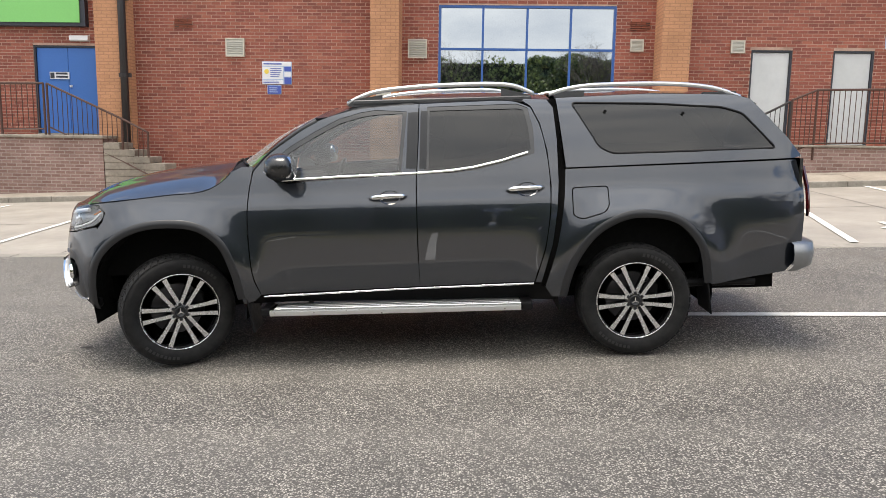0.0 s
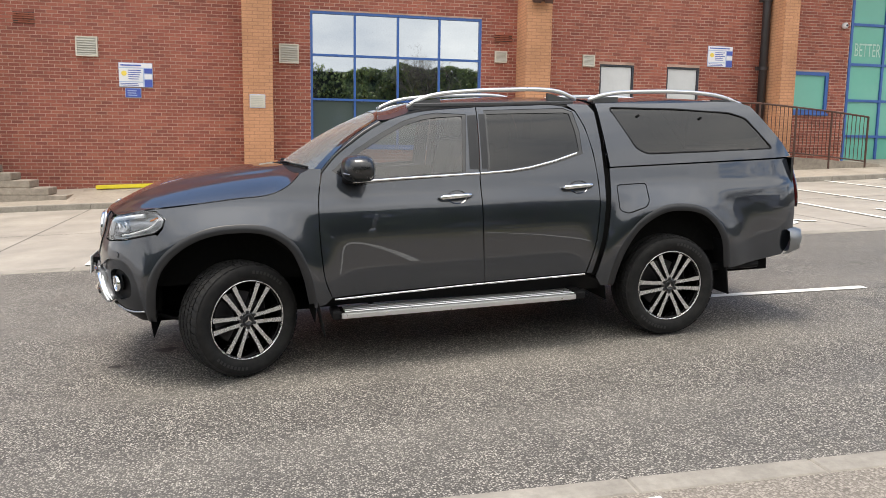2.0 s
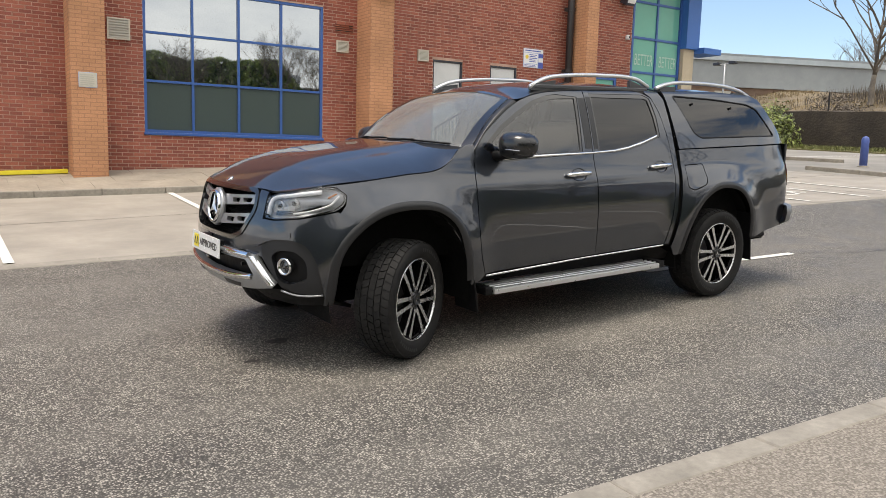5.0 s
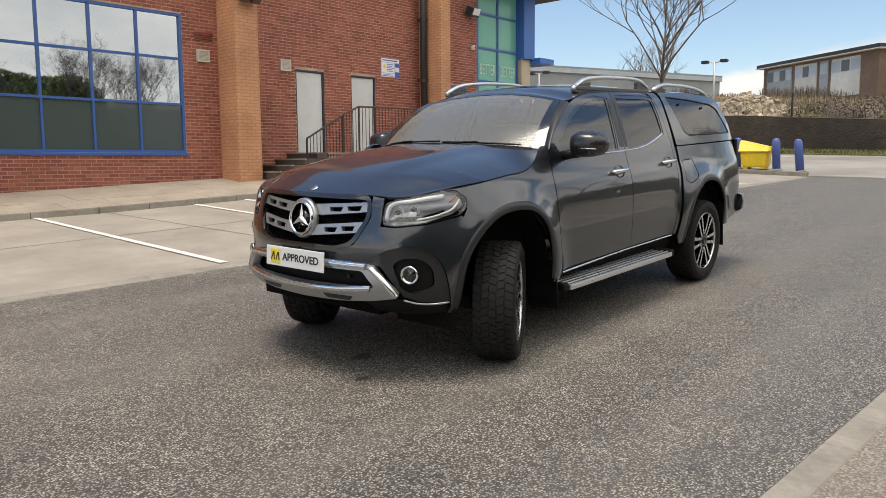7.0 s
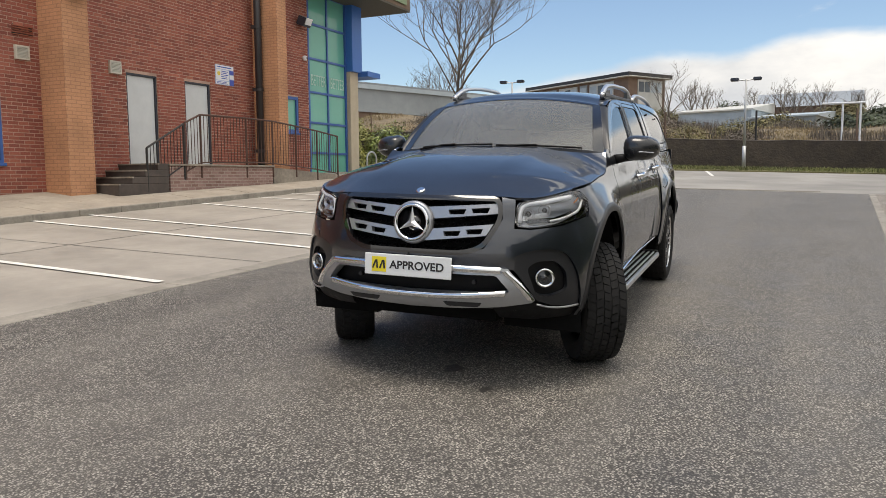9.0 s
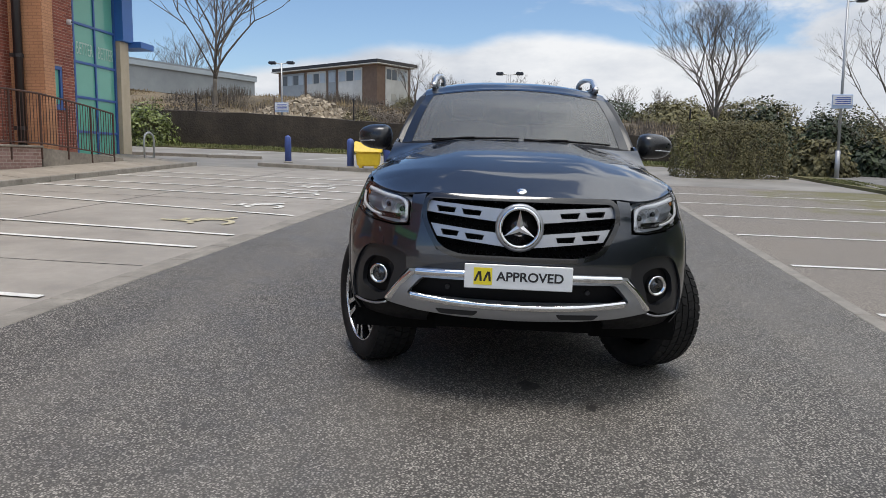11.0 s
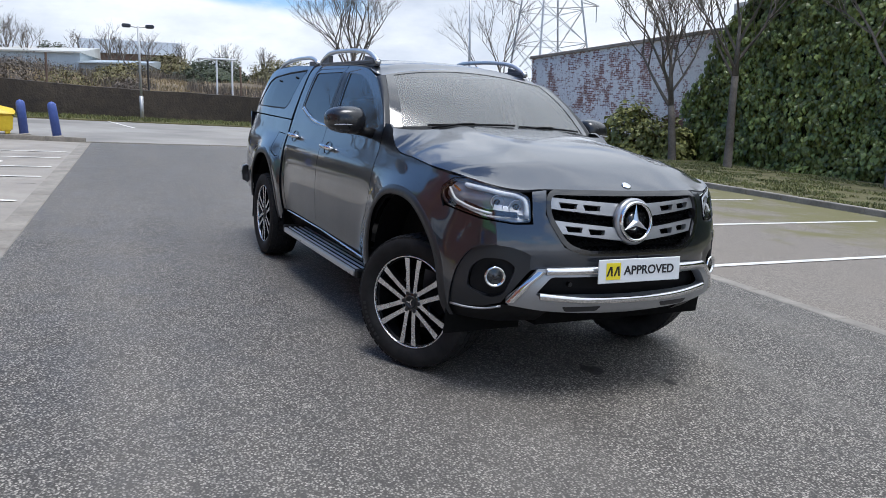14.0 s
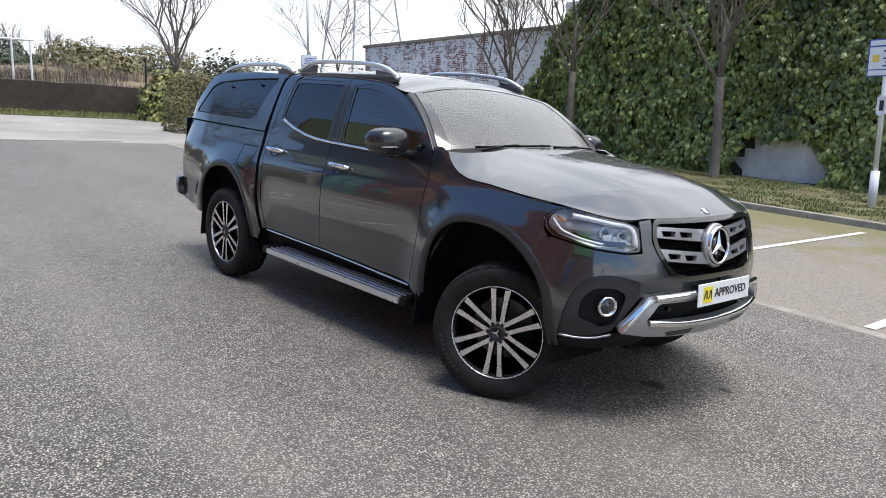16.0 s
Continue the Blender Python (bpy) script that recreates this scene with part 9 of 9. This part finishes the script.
def brick_rows(x0, x1, z0, z1, holes):
    """Bricks in stretcher bond as (x from, x to, z from, z to), cut at the openings."""
    row = 0
    z = z0
    while z < z1 - BH:
        za, zb = z + JOINT, z + BH
        spans = [(x0, x1)]
        for h in holes:
            if h[2] < zb and h[3] > za:
                spans = [s for a, b in spans for s in ((a, min(b, h[0])), (max(a, h[1]), b)) if s[1] - s[0] > 0.03]
        for a, b in spans:
            k = math.floor((a - x0) / BW - 1)
            while x0 + k * BW < b:
                xa = max(x0 + (k + 0.5 * (row % 2)) * BW + JOINT, a)
                xb = min(x0 + (k + 1 + 0.5 * (row % 2)) * BW, b)
                if xb - xa > 0.03:
                    yield xa, xb, za, zb
                k += 1
        z += BH
        row += 1


def brick_box(verts, faces, xa, xb, za, zb, y0, y1):
    i, c = len(verts), 0.003
    verts += [(xa, y1, za), (xb, y1, za), (xb, y1, zb), (xa, y1, zb), (xa + c, y0, za + c), (xb - c, y0, za + c), (xb - c, y0, zb - c), (xa + c, y0, zb - c)]
    faces += [(i + 4, i + 5, i + 6, i + 7), (i, i + 1, i + 5, i + 4), (i + 1, i + 2, i + 6, i + 5), (i + 2, i + 3, i + 7, i + 6), (i + 3, i, i + 4, i + 7)]


PIERS = [(-8.61, -7.92), (-2.26, -1.62), (4.14, 4.76), (10.80, 11.22)]
gaps = [WIN, *DOORS, BLUEDOOR, SMALLWIN] + [(a, b, -2, 10) for a, b in PIERS]
jit = random.Random(8)
rest_v, rest_f, single = [], [], []
for xa, xb, za, zb in brick_rows(-15.98, 13.41, -0.6, TOP - 0.02, gaps):
    if -6.4 < xa < -3.4 and 1.6 < za < 3.3 and xb - xa > 0.2 and len(single) < 300:
        single.append((xa, za))
    else:
        brick_box(rest_v, rest_f, xa, xb, za, zb, WY - 0.0065 + jit.uniform(-0.0015, 0.0015), WY + 0.004)
me = bpy.data.meshes.new("brickwork")
me.from_pydata(rest_v, [], rest_f)
me.materials.append(BRICKFACE)
ob = new("brickwork", me)
ob.parent = front_wall
tagged(ob, kind="stuff")
v1, f1 = [], []
brick_box(v1, f1, 0.0, BW - JOINT, 0.0, BH - JOINT, -0.0065, 0.004)
me = bpy.data.meshes.new("brick")
me.from_pydata(v1, [], f1)
me.materials.append(BRICKFACE)
for xa, za in single:
    ob = new("brick", me)
    ob.location = (xa, WY + jit.uniform(-0.0015, 0.0015), za)
    ob.parent = front_wall
